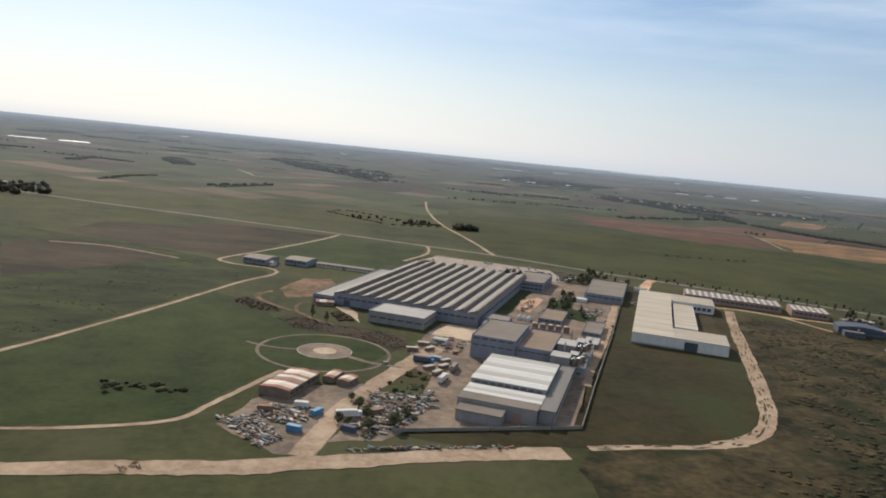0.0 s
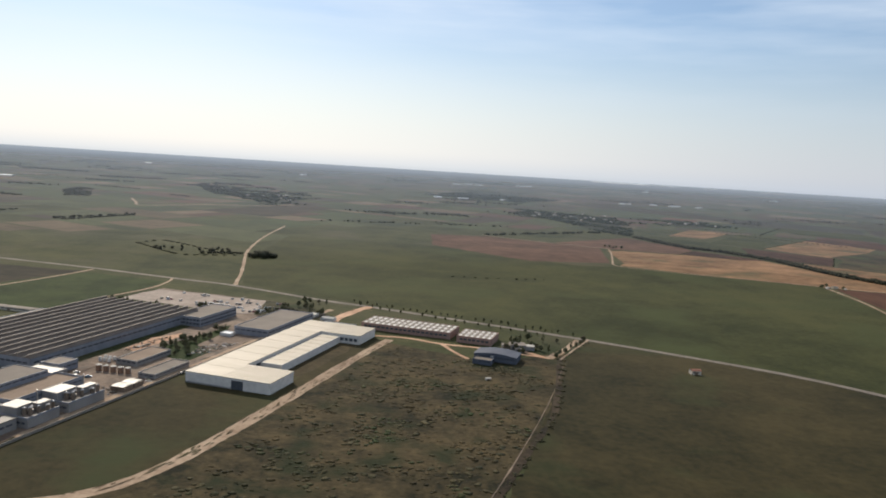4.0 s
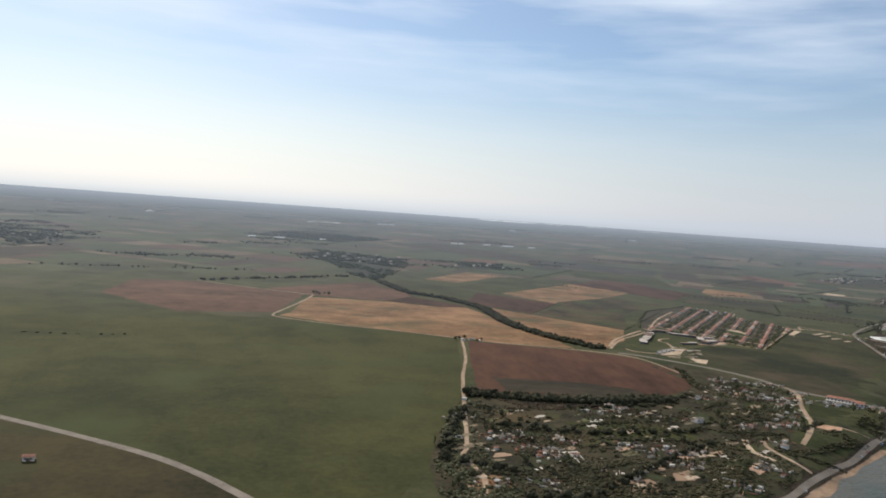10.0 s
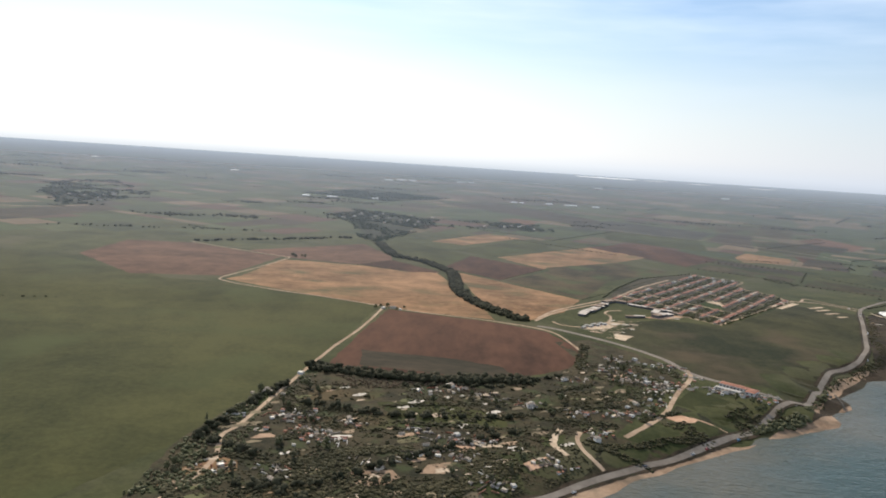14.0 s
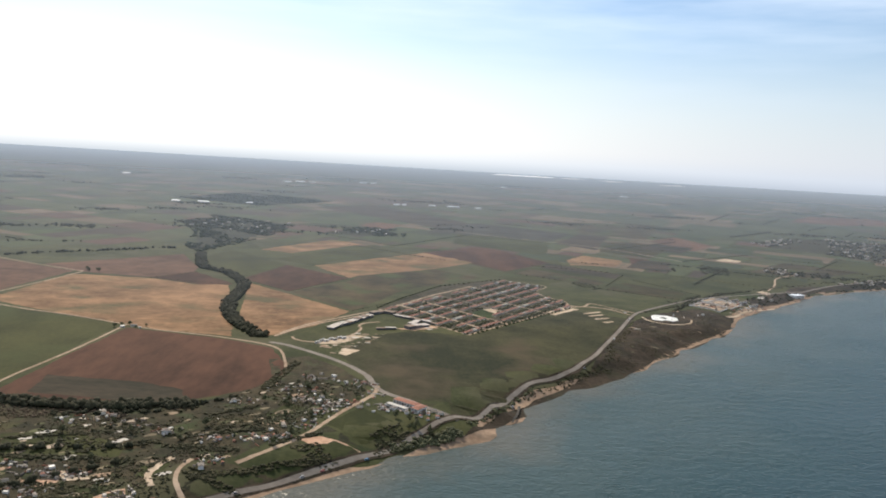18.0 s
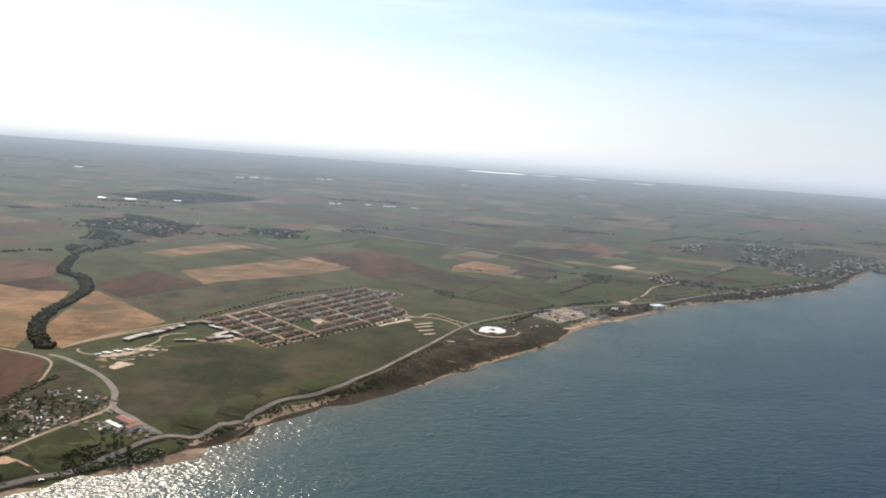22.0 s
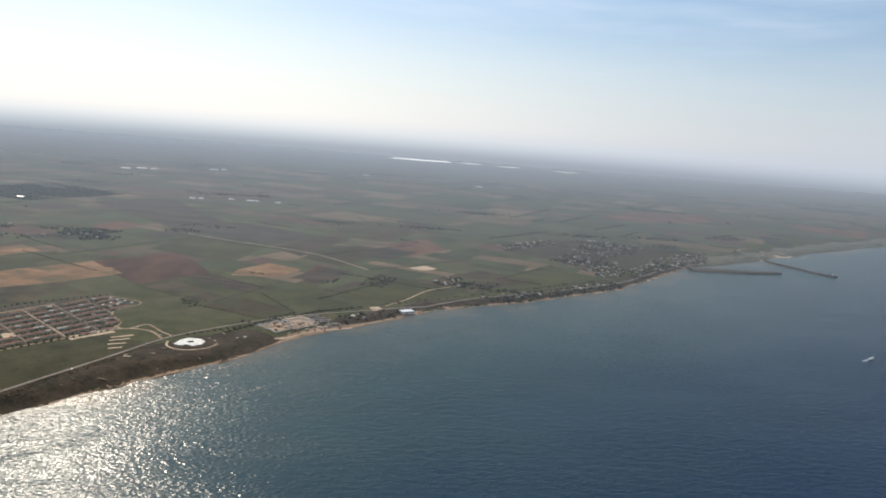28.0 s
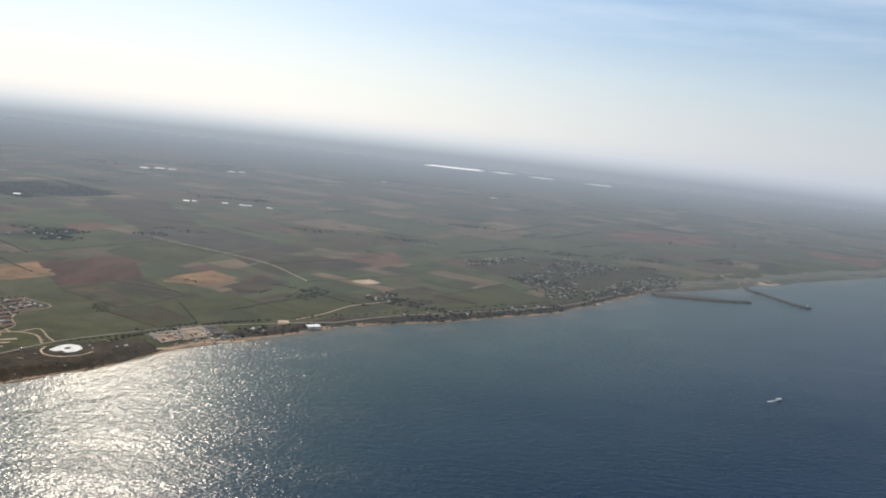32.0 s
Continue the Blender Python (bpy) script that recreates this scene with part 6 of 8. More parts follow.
container(pose(-22.5, 137, GROUND + 0.08, 0, 0, -14), M_CAR["blue"], "bright blue container in the scrap yard")
container(pose(-19.8, 146.5, GROUND + 0.08, 0, 0, 62), M_CAR["blue"], "blue container standing by scrap")
container(pose(-12.5, 139.2, GROUND + 0.08, 0, 0, -20), M_BLUE, "dark blue container standing among scrap")
container(pose(-30, 146, GROUND + 0.08, 0, 0, 5), M_CAR["rust"], "rusty container standing among scrap")
container(pose(-23.5, 150, GROUND + 0.08, 0, 0, 0), M_WHITEWALL, "white container standing among scrap")
container(pose(-8, 150, GROUND + 0.08, 0, 0, 40), M_CAR["rust"], "rusty container standing among scrap")

M_SCRAP = patchwork("mixed_scrap", [(0.56, 0.54, 0.51), (0.20, 0.11, 0.07), (0.08, 0.07, 0.062), (0.30, 0.28, 0.25), (0.15, 0.19, 0.23), (0.11, 0.095, 0.08), (0.40, 0.36, 0.31), (0.24, 0.155, 0.10), (0.06, 0.055, 0.05), (0.36, 0.26, 0.17), (0.09, 0.10, 0.07)], 0.7, 0.6)


def scrap(poly, n, seed, label):
    rng_ = np.random.RandomState(seed)
    s = Soup()
    for _ in range(n):
        x, y = within(poly, rng_)
        w, d, h = 0.3 + 1.9 * rng_.rand() ** 2, 0.12 + 0.5 * rng_.rand() ** 2, 0.05 + 0.3 * rng_.rand() ** 2
        m = pose(x, y, z_at(x, y) + 0.04 + 0.3 * rng_.rand() ** 2, rng_.randn() * 6, rng_.randn() * 6, -10 + rng_.randn() * 28 + 90 * (rng_.rand() < 0.15))
        b = Soup().box(-w / 2, -d / 2, 0, w / 2, d / 2, h)
        s.add([m @ Vector(v) for v in b.v], b.f)
    whole("scrap_heap", s, M_SCRAP, label, "scrap", kind="stuff")


scrap([(-38, 140), (-27, 128), (-24, 133), (-31, 143)], 300, 41, "long heap of mixed pale scrap")
scrap([(-32, 147), (-28, 150), (-19, 150), (-21, 145), (-22, 139), (-30, 141)], 260, 42, "scattered scrap and wrecks")
scrap([(-11, 163), (-5, 163), (1, 165), (3, 169), (4, 157), (0, 151), (-2, 144), (-5, 141), (-9, 135), (-12, 142), (-10, 147), (-10, 155)], 620, 43, "wide field of scrap metal and wrecks")
scrap([(-12, 130), (-6, 131.6), (19, 138.2), (19, 138.8), (-6, 132.6), (-12, 131)], 110, 44, "line of scrap beside the road")
scrap([spot(-57, 196), spot(-46, 196), spot(-46, 213), spot(-55, 213)], 90, 45, "crates and junk in the yard")
scrap([spot(-46, 228), spot(-38, 228), spot(-38, 238), spot(-46, 238)], 80, 46, "pallets and junk behind the tall block")
scrap([(56, 279), (68, 286), (63, 271), (56, 264)], 150, 47, "parked cars, pallets and junk by the lane")
scrap([(34, 276), (42, 293), (38, 272), (33, 264)], 90, 147, "pallets and drums beside the big hall")
scrap([spot(-20, 226), spot(-12, 222), spot(-11, 240), spot(-16, 246)], 110, 148, "pipes and drums behind the plant")
scrap([spot(2, 312), spot(-3, 325), spot(-6, 318), spot(-4, 306)], 40, 48, "sandy building material")


field([(42, 269), (47, 293), (57, 314), (59, 300), (54, 279), (62, 271), (57, 256), (47, 264)], M_LUSH, "green lawn with trees between halls", "works_lawn", lift=0.2, category="lawn", cell=8)
field([(35, 286), (43, 296), (45, 292), (37, 265), (32, 269)], M_DIRTRED, "bare red soil beside the big hall", "bare_earth", lift=0.2, cell=8)
field([(-9, 165), (-5, 176), (-1, 183), (3, 180), (1, 166), (-3, 162)], M_OLIVE, "overgrown grass plot by the drive", "grass_plot", lift=0.22, cell=8)
ribbon("lane", [(23, 222), (31, 243), (39, 268), (47, 289), (53, 306), (53, 318)], 3.2, M_YARD, "worn lane between the halls", 0.45, 0.08)
hall_block("store", "low brown-roofed plant store", "shed", -33, 250, -25, 268, 2.0, M_FACADE2, M_BROWNROOF, bands=((1.0, 1.5, 4),))
hall_block("low_range", "long low shed beside the works lane", "shed", -17.5, 241, -11.5, 259, 1.7, M_FACADE2, M_GREYROOF, bands=((0.8, 1.2, 3),))
hall_block("white_hut", "small white-roofed hut beside the lawn", "hut", -26, 300, -21.5, 304, 1.3, M_WHITEWALL, M_SKYLIGHT)
hall_block("link_block", "low white link building before the big hall", "factory", -47, 226, -36, 232, 2.6, M_FACADE2, M_WHITEROOF, bands=((1.2, 1.7, 5),))
hall_block("link_block", "flat-roofed boiler house by the big hall", "factory", -47, 233, -40, 241, 3.0, M_FACADE, M_SLATE, bands=((1.4, 1.9, 3),))


def process_house(a0, b0, a1, b1, label):
    """A stepped plant building: a walled base, a white-roofed cabin on it, dark columns, ducts and a stack."""
    w, d = a1 - a0, b1 - b0
    ob = thing("process_house", label, "factory", works((a0 + a1) / 2, (b0 + b1) / 2), "works buildings")
    base = part("base", Soup().box(-w / 2, -d / 2, 0, w / 2, d / 2, 2.5), M_FACADE2, ob)
    part("parapet", Soup().box(-w / 2 - 0.1, -d / 2 - 0.1, 2.503, w / 2 + 0.1, -d / 2 + 0.15, 2.95).box(w / 2 - 0.15, -d / 2 + 0.16, 2.503, w / 2 + 0.1, d / 2, 2.95), M_FACADE, base)
    part("deck", Soup().box(-w / 2 + 0.1, -d / 2 + 0.16, 2.503, w / 2 - 0.16, d / 2 - 0.1, 2.56), M_GREYROOF, base)
    for k, (x0, x1, y0, y1, h) in enumerate(((-w / 2 + 0.2, -w / 2 + 0.55 * w, -d / 2 + 0.5, -d / 2 + 0.55 * d, 4.7), (-w / 2 + 0.5 * w, -w / 2 + 0.72 * w, -d / 2 + 0.6 * d, d / 2 - 0.4, 4.3))):
        cab = part("cabin", Soup().box(x0, y0, 2.563, x1, y1, h), M_FACADE2, ob)
        part("cabin_roof", Soup().box(x0 - 0.12, y0 - 0.12, h + 0.003, x1 + 0.12, y1 + 0.12, h + 0.16), M_WHITEROOF, cab, "pale sheet roof")
    for k, (u, v, r, h) in enumerate(((0.66, 0.2, 0.55, 4.5), (0.80, 0.26, 0.55, 4.6), (0.66, 0.42, 0.5, 4.2), (0.82, 0.5, 0.5, 4.3), (0.88, 0.74, 0.6, 4.0), (0.88, 0.9, 0.45, 4.4))):
        x, y = -w / 2 + u * w, -d / 2 + v * d
        col = part("column", Soup().tube(x, y, 2.563, h, r, r, 12), M_DOOR, ob, "dark steel column")
        part("cap", Soup().tube(x, y, h + 0.003, h + 0.25, r, 0.12, 12), M_STEEL, col)
    part("duct", Soup().box(-w / 2 + 0.56 * w, -d / 2 + 0.3 * d, 3.4, -w / 2 + 0.80 * w, -d / 2 + 0.36 * d, 3.75), M_STEEL, ob)
    part("stack", Soup().tube(-w / 2 + 0.3 * w, d / 2 - 0.8, 2.563, 6.6, 0.25, 0.2, 10), M_STEEL, ob)
    windows_row(ob, -w / 2 + 0.6, w / 2 - 0.6, -d / 2, 1.1, 1.6, 5)


process_house(-21.3, 192.5, -12.2, 203.0, "stepped white plant house with dark columns")
process_house(-21.3, 206.0, -12.0, 219.5, "pale plant house with steel columns and stack")


def covered_bay(a, b):
    """A dark open store bay under a pale sheet lid."""
    ob = thing("store_bay", "dark storage bin with white lid", "bin", works(a, b), "store bays")
    part("bin", Soup().box(-1.4, -2.0, 0, 1.4, 2.0, 1.5), M_DOOR, ob)
    part("lid", Soup().gable(-1.1, -2.1, 1.5, 1.1, 2.1, 0.22, 0.06, 0.05), M_WHITEROOF, ob, "white sheet lid")


for k in range(5):
    silo(-32.5 + 2.5 * k, 241.5 + 0.3 * k)
for a, b in ((-14.3, 228.5), (-12.4, 228.5), (-14.3, 233), (-12.4, 233)):
    covered_bay(a, b)
for k in range(6):
    t_ = thing("tank", "white lying tank in a row", "tank", works(-39.5 + 1.7 * (k % 3), 250.5 + 2.6 * (k // 3)), "tanks")
    part("shell", Soup().tube(0, 0, 0.1, 1.3, 0.6, 0.6, 12), M_WHITEWALL, t_)
    part("lid", Soup().tube(0, 0, 1.3, 1.5, 0.6, 0.15, 12), M_WHITEROOF, t_)


def crates(a, b, turn, paint, label):
    ob = thing("crate_stack", label, "crates", works(a, b, turn=turn), "crate stacks")
    for k in range(3):
        part("crate", Soup().box(-1.5 + 1.02 * k, -0.6, 0, -0.5 + 1.02 * k, 0.6, 0.8 + 0.2 * (k % 2)), paint, ob)
    part("cover", Soup().box(-1.6, -0.65, 1.02, 1.6, 0.65, 1.1), M_WHITEROOF, ob, "pale cover sheet")


for a, b, turn, paint in ((-57, 199, 10, M_CAR["rust"]), (-54, 195, 70, M_CAR["rust"]), (-58, 192, 20, M_CAR["rust"]), (-47, 186, 65, M_CAR["rust"]), (-46, 181, 70, M_CAR["rust"]), (-50, 187, 0, M_CAR["blue"]), (-52, 184, 15, M_BLUE), (-49, 178, 60, M_CAR["rust"]), (-46, 175, 75, M_CAR["rust"])):
    crates(a, b, turn, paint, "stack of covered crates in the yard")

foliage("bushes", scatter([(-11, 162), (0, 165), (4, 158), (-2, 144), (-9, 136), (-12, 142), (-10, 155)], 70, 0.5, 1.6, 66), M_BUSH, "weeds and dark bushes among scrap", "bushes", clumps=1, tall=0.7)
foliage("bushes", scatter([(-9, 166), (-5, 176), (-1, 183), (3, 180), (1, 166), (-3, 163)], 40, 0.5, 1.7, 67), M_BUSH, "dark bushes on a grass plot", "bushes", clumps=1, tall=0.7)

# ---- trees ----
def tree_kit(seed, height, width, leaf, label, name="tree", pine=False):
    """A tapered trunk with limbs and a crown of many clumps and leaf tufts."""
    rng_ = np.random.RandomState(seed)
    ob = thing(name, label, "tree", Matrix.Identity(4), "trees")
    t = Soup().tube(0, 0, -0.1, height * 0.62, height * 0.035, height * 0.014, 7)
    for k in range(5):
        a, z = rng_.rand() * 6.28, height * (0.3 + 0.07 * k)
        e = Vector((math.cos(a) * width * 0.32, math.sin(a) * width * 0.32, z + height * 0.16))
        s0 = Vector((0, 0, z))
        side = Vector((-math.sin(a), math.cos(a), 0)) * height * 0.010
        up = Vector((0, 0, height * 0.012))
        t.add([s0 - side, s0 + side, s0 + up * 1.6, e - side * 0.4, e + side * 0.4, e + up * 0.6], [(0, 1, 4, 3), (1, 2, 5, 4), (2, 0, 3, 5), (3, 4, 5)])
    part("trunk", t, M_BARK, ob)
    c = Soup()
    for k in range(16):
        v, f = BLOBS[rng_.randint(6)]
        u = rng_.rand()
        z = height * (0.34 + 0.6 * u)
        r = width * 0.5 * (math.sin(math.pi * min(1, 0.18 + 0.8 * u)) ** 0.7 if not pine else (1.05 - u))
        a, q = rng_.rand() * 6.28, rng_.rand() ** 0.5
        s_ = width * (0.26 + 0.2 * rng_.rand()) * (1 if not pine else 1.1 - 0.6 * u)
        c.add(v * s_ + (math.cos(a) * r * q * 0.75, math.sin(a) * r * q * 0.75, z), f.tolist())
    tips = np.array(c.v)
    for k in rng_.choice(len(tips), 170):
        p0 = tips[k] * (1, 1, 1) + rng_.randn(3) * width * 0.05
        d1, d2 = rng_.randn(3) * width * 0.055, rng_.randn(3) * width * 0.055
        c.add([p0, p0 + d1, p0 + d1 + d2, p0 + d2], [(0, 1, 2, 3)])
    part("crown", c, leaf, ob)
    return ob


TREES = [tree_kit(1, 2.9, 2.3, M_LEAF, "dark leafy tree with round crown"), tree_kit(2, 2.3, 2.5, M_LEAF, "low spreading dark tree"), tree_kit(3, 3.4, 1.8, M_LEAF, "tall narrow dark tree", pine=True), tree_kit(4, 2.2, 2.1, M_LEAF2, "olive-brown tree with thin crown"), tree_kit(5, 1.8, 1.8, M_LEAF2, "small dusty olive tree")]
ROADTREE = tree_kit(6, 1.35, 1.15, M_LEAF, "small roadside tree with dark crown", "roadside_tree")


def plant(kit, x, y, rng_, lift=0.0):
    s = 0.8 + 0.45 * rng_.rand()
    m = pose(x, y, z_at(x, y) + lift, 0, 0, rng_.rand() * 360) @ Matrix.Diagonal((s, s, s * (0.9 + 0.2 * rng_.rand()), 1))
    if kit.name in USED:
        return copy_thing(kit, m)
    USED.add(kit.name)
    kit.matrix_world = m
    return kit


rng = np.random.RandomState(51)
line_ = smooth_line([(100, 379.5), (112, 373), (156, 354), (195, 335.5), (204, 331)], 3.4)
for p_ in line_:
    if rng.rand() < 0.86:
        plant(ROADTREE, p_[0] + rng.randn() * 0.4, p_[1] + rng.randn() * 0.4, rng)
for p_ in smooth_line([(104, 371), (150, 347.5), (190, 329)], 5.5):
    if rng.rand() < 0.7:
        plant(ROADTREE, p_[0] + rng.randn() * 0.6, p_[1] - 1.0 + rng.randn() * 0.5, rng)
for poly, n in (([(43, 271), (48, 290), (56, 308), (59, 299), (54, 280), (56, 260)], 26), ([(63, 341), (70, 351), (76, 371), (90, 373), (86, 360), (72, 344)], 14), ([spot(-36, 336), spot(-8, 345), spot(-8, 356), spot(-28, 356)], 22), ([spot(-62, 336), spot(-52, 336), spot(-52, 341), spot(-62, 341)], 7), ([spot(74, 324), spot(92, 326), spot(94, 346), spot(76, 350)], 20), ([spot(-74, 332), spot(-100, 326), spot(-102, 333), spot(-80, 338)], 10), ([spot(-96, 205), spot(-88, 205), spot(-88, 213), spot(-96, 213)], 2)):
    for _ in range(n):
        plant(TREES[rng.choice(5)], *within(poly, rng), rng)
for x, y, k in ((-12, 152, 1), (-10, 147, 1), (-4, 143, 0), (-15, 143, 4), (-9, 141, 1), (-2, 150, 4), (-14, 157, 1), (-63, 149, 4)):
    plant(TREES[k], x, y, rng)
scatter_low = scatter([(-64, 150), (-46, 152), (-52, 156), (-66, 155)], 26, 0.8, 2.2, 61)
foliage("bushes", scatter_low, M_BUSH, "low dark bushes on the meadow", "bushes", clumps=1, tall=0.6)
foliage("bushes", ragged(scatter([(-44, 223), (-37, 227), (-27, 220), (-14, 218.5), (-6, 213), (-4, 204), (-8, 199), (-17, 208), (-26, 211), (-37, 213)], 900, 0.25, 0.9, 62), 3.0, -0.6), M_BARE, "brown dead brambles below the warehouse", "bushes", clumps=1, tall=0.45)
foliage("bushes", scatter([(-63, 241), (-60, 247), (-52, 241), (-46, 236), (-45.5, 232), (-50, 230.5), (-57, 234)], 160, 0.4, 1.2, 262), M_BUSH, "dark weeds over a heap", "bushes", clumps=1, tall=0.6)
foliage("bushes", scatter([(-30, 235), (-27.4, 239), (-23, 233), (-22, 228), (-26, 226)], 130, 0.5, 1.3, 263), M_BARE, "dense dead bush beside the apron", "bushes", clumps=1, tall=0.9)
foliage("bushes", ragged(scatter([(-160, 150), (-104, 152), (-82, 224), (-74, 262), (-66, 290), (-100, 306), (-135, 244), (-180, 240)], 1500, 0.3, 1.2, 63), 6.0, 0.2), M_BUSH, "rough weeds and tussocks in a field", "bushes", clumps=1, tall=0.22)

field([spot(-46, 372), spot(-28, 374), spot(-6, 358), spot(-6, 346), spot(-34, 340)], M_SCRUB, "overgrown strip by the gate", "overgrown_strip", lift=0.15, cell=30)
hall_block("gate_lodge", "small white lodge by the gate", "lodge", -14, 349, -9, 353, 1.5, M_WHITEWALL, M_WHITEROOF)
hall_block("gate_lodge", "low white kiosk by the road", "lodge", -5, 346, 1, 349.5, 1.4, M_WHITEWALL, M_WHITEROOF)
hall_block("low_range", "long low white storage range", "shed", 0, 338, 14, 341, 1.3, M_WHITEWALL, M_WHITEROOF)


def roadside_inn():
    ob = thing("roadside_inn", "grey angular inn with stepped flat roofs", "building", works(84, 339, turn=20))
    for nm, x0, y0, x1, y1, h in (("main_block", -3, -2.5, 3, 2.5, 2.2), ("side_block", 3.02, -1.5, 6.5, 2, 1.6), ("rear_block", -6, 0, -3.02, 3, 1.5), ("front_block", -1.5, -5, 2, -2.52, 1.4)):
        b = part(nm, Soup().box(x0, y0, 0, x1, y1, h), M_FACADE2, ob)
        part("roof", Soup().box(x0 - 0.15, y0 - 0.15, h + 0.003, x1 + 0.15, y1 + 0.15, h + 0.12), M_WHITEROOF if nm == "side_block" else M_SLATE, b)
    windows_row(ob, -2.6, 2.6, -2.5, 0.7, 1.4, 5)
    windows_row(ob, -1.2, 1.8, -5, 0.5, 1.1, 3)


roadside_inn()
ribbon("road", [(184, 292), (176, 300), (172, 308)], 2.0, M_DIRTRED, "orange drive to the inn", 0.17, 0.15)
ribbon("road", [(189, 289), (196, 304), (207, 327)], 0.9, M_DIRT, "pale footpath beside a hedge", 0.17, 0.2)
for x, y in ((190, 296), (193, 301), (196, 306), (199, 312), (202, 318), (204, 323), (188, 292), (186, 299), (182, 304), (176, 312), (180, 318), (186, 316), (192, 318)):
    plant(TREES[(int(x) * 7) % 5], x, y, rng)


def tufts(line, width, n, seed, label):
    """Grass that has grown back between the wheel ruts of a track."""
    rng_ = np.random.RandomState(seed)
    p = smooth_line(line, 1.0)
    way = np.gradient(p, axis=0)
    way /= np.hypot(way[:, 0], way[:, 1])[:, None]
    s = Soup()
    for _ in range(n):
        i = rng_.randint(len(p))
        c, w = p[i], way[i]
        o = (0.25 * rng_.randn() if rng_.rand() < 0.6 else (rng_.rand() - 0.5)) * width
        L, W = 0.6 + 2.6 * rng_.rand() ** 2, 0.1 + 0.2 * rng_.rand()
        pts = []
        for k in range(8):
            a, r = math.tau * k / 8, 0.6 + 0.6 * rng_.rand()
            u, v = L * r * math.cos(a), W * r * math.sin(a) + o
            pts.append((c[0] + w[0] * u - w[1] * v, c[1] + w[1] * u + w[0] * v))
        s.add(drape(pts, 0.36 + 0.04 * rng_.rand()), [tuple(range(8))])
    return whole("track_grass", s, M_OLIVE, label, "grass", kind="stuff")


tufts([(34, 142), (46, 145.5), (70, 155), (82.5, 174), (87.8, 190), (94.8, 212), (104.7, 245), (114.5, 281), (121, 300)], 3.4, 120, 401, "grass tufts along a worn sandy track")

# ---- houses ----
def inside(poly, x, y):
    p = np.array(poly, float)
    c = False
    for (ax, ay), (bx, by) in zip(p, np.roll(p, -1, 0)):
        if (ay > y) != (by > y) and x < (bx - ax) * (y - ay) / (by - ay) + ax:
            c = not c
    return c


def house_kit(w, d, h, wall, roof, kind, label, name="house", group="village houses", porch=False):
    ob = thing(name, label, "house", Matrix.Identity(4), group)
    s = Soup().box(-w / 2, -d / 2, -0.3, w / 2, d / 2, h)
    if kind == "gable":
        s.gable_end(-w / 2 + 0.02, -d / 2, d / 2, h, d * 0.22).gable_end(w / 2 - 0.02, -d / 2, d / 2, h, d * 0.22)
    part("wall", s, wall, ob)
    if kind == "gable":
        part("roof", Soup().gable(-w / 2, -d / 2, h, w / 2, d / 2, d * 0.22, 0.08, 0.14), roof, ob)
    elif kind == "hip":
        part("roof", Soup().hip(-w / 2, -d / 2, h, w / 2, d / 2, d * 0.26), roof, ob)
    else:
        part("roof", Soup().box(-w / 2 + 0.1, -d / 2 + 0.1, h - 0.08, w / 2 - 0.1, d / 2 - 0.1, h + 0.03), roof, ob)
        part("parapet", Soup().box(-w / 2 - 0.03, -d / 2 - 0.03, h + 0.002, w / 2 + 0.03, -d / 2 + 0.1, h + 0.14).box(-w / 2 - 0.03, d / 2 - 0.1, h + 0.002, w / 2 + 0.03, d / 2 + 0.03, h + 0.14), wall, ob)
    for x in (-w * 0.3, w * 0.3):
        part("window", Soup().box(x - 0.22, -d / 2 - 0.03, h * 0.4, x + 0.22, -d / 2, h * 0.75), M_GLASS, ob)
    part("door", Soup().box(-0.18, -d / 2 - 0.04, 0, 0.18, -d / 2, h * 0.68), M_DOOR, ob)
    if kind != "flat":
        part("chimney", Soup().box(w * 0.2, -0.12, h, w * 0.2 + 0.22, 0.12, h + d * 0.34), wall, ob)
    if porch:
        part("porch_roof", Soup().box(-w / 2, -d / 2 - 0.9, h * 0.78, w / 2, -d / 2 - 0.05, h * 0.84), roof, ob)
    return ob


HOUSES = [house_kit(3.2, 2.6, 1.25, M_WHITEWALL, M_TERRA, "hip", "small white house with red tiled roof"), house_kit(4.0, 2.4, 1.2, M_PLASTER, M_SLATE, "gable", "cream cottage with grey sheet roof", porch=True),
          house_kit(3.4, 3.0, 1.35, M_WHITEWALL, M_WHITEROOF, "flat", "flat-roofed white block house"), house_kit(2.4, 2.0, 1.05, M_WHITEWALL, M_WHITEROOF, "gable", "tiny white cabin with pale roof"),
          house_kit(5.2, 2.6, 1.3, M_PLASTER, M_SLATE, "gable", "long cream house with grey roof"), house_kit(2.2, 1.7, 0.95, M_PLASTER, M_RUST, "gable", "small hut with rusty roof"), house_kit(3.8, 3.0, 1.9, M_WHITEWALL, M_SLATE, "hip", "two-storey white house with grey roof")]


def build_at(kit, x, y, turn, lift=0.0, size=1.0):
    m = pose(x, y, z_at(x, y) + lift, 0, 0, turn) @ Matrix.Diagonal((size, size, size, 1))
    if kit.name in USED:
        return copy_thing(kit, m)
    USED.add(kit.name)
    kit.matrix_world = m
    return kit


TAKEN = []


def free(x, y, r):
    if any((x - a) ** 2 + (y - b) ** 2 < (r + c) ** 2 for a, b, c in TAKEN):
        return False
    TAKEN.append((x, y, r))
    return True


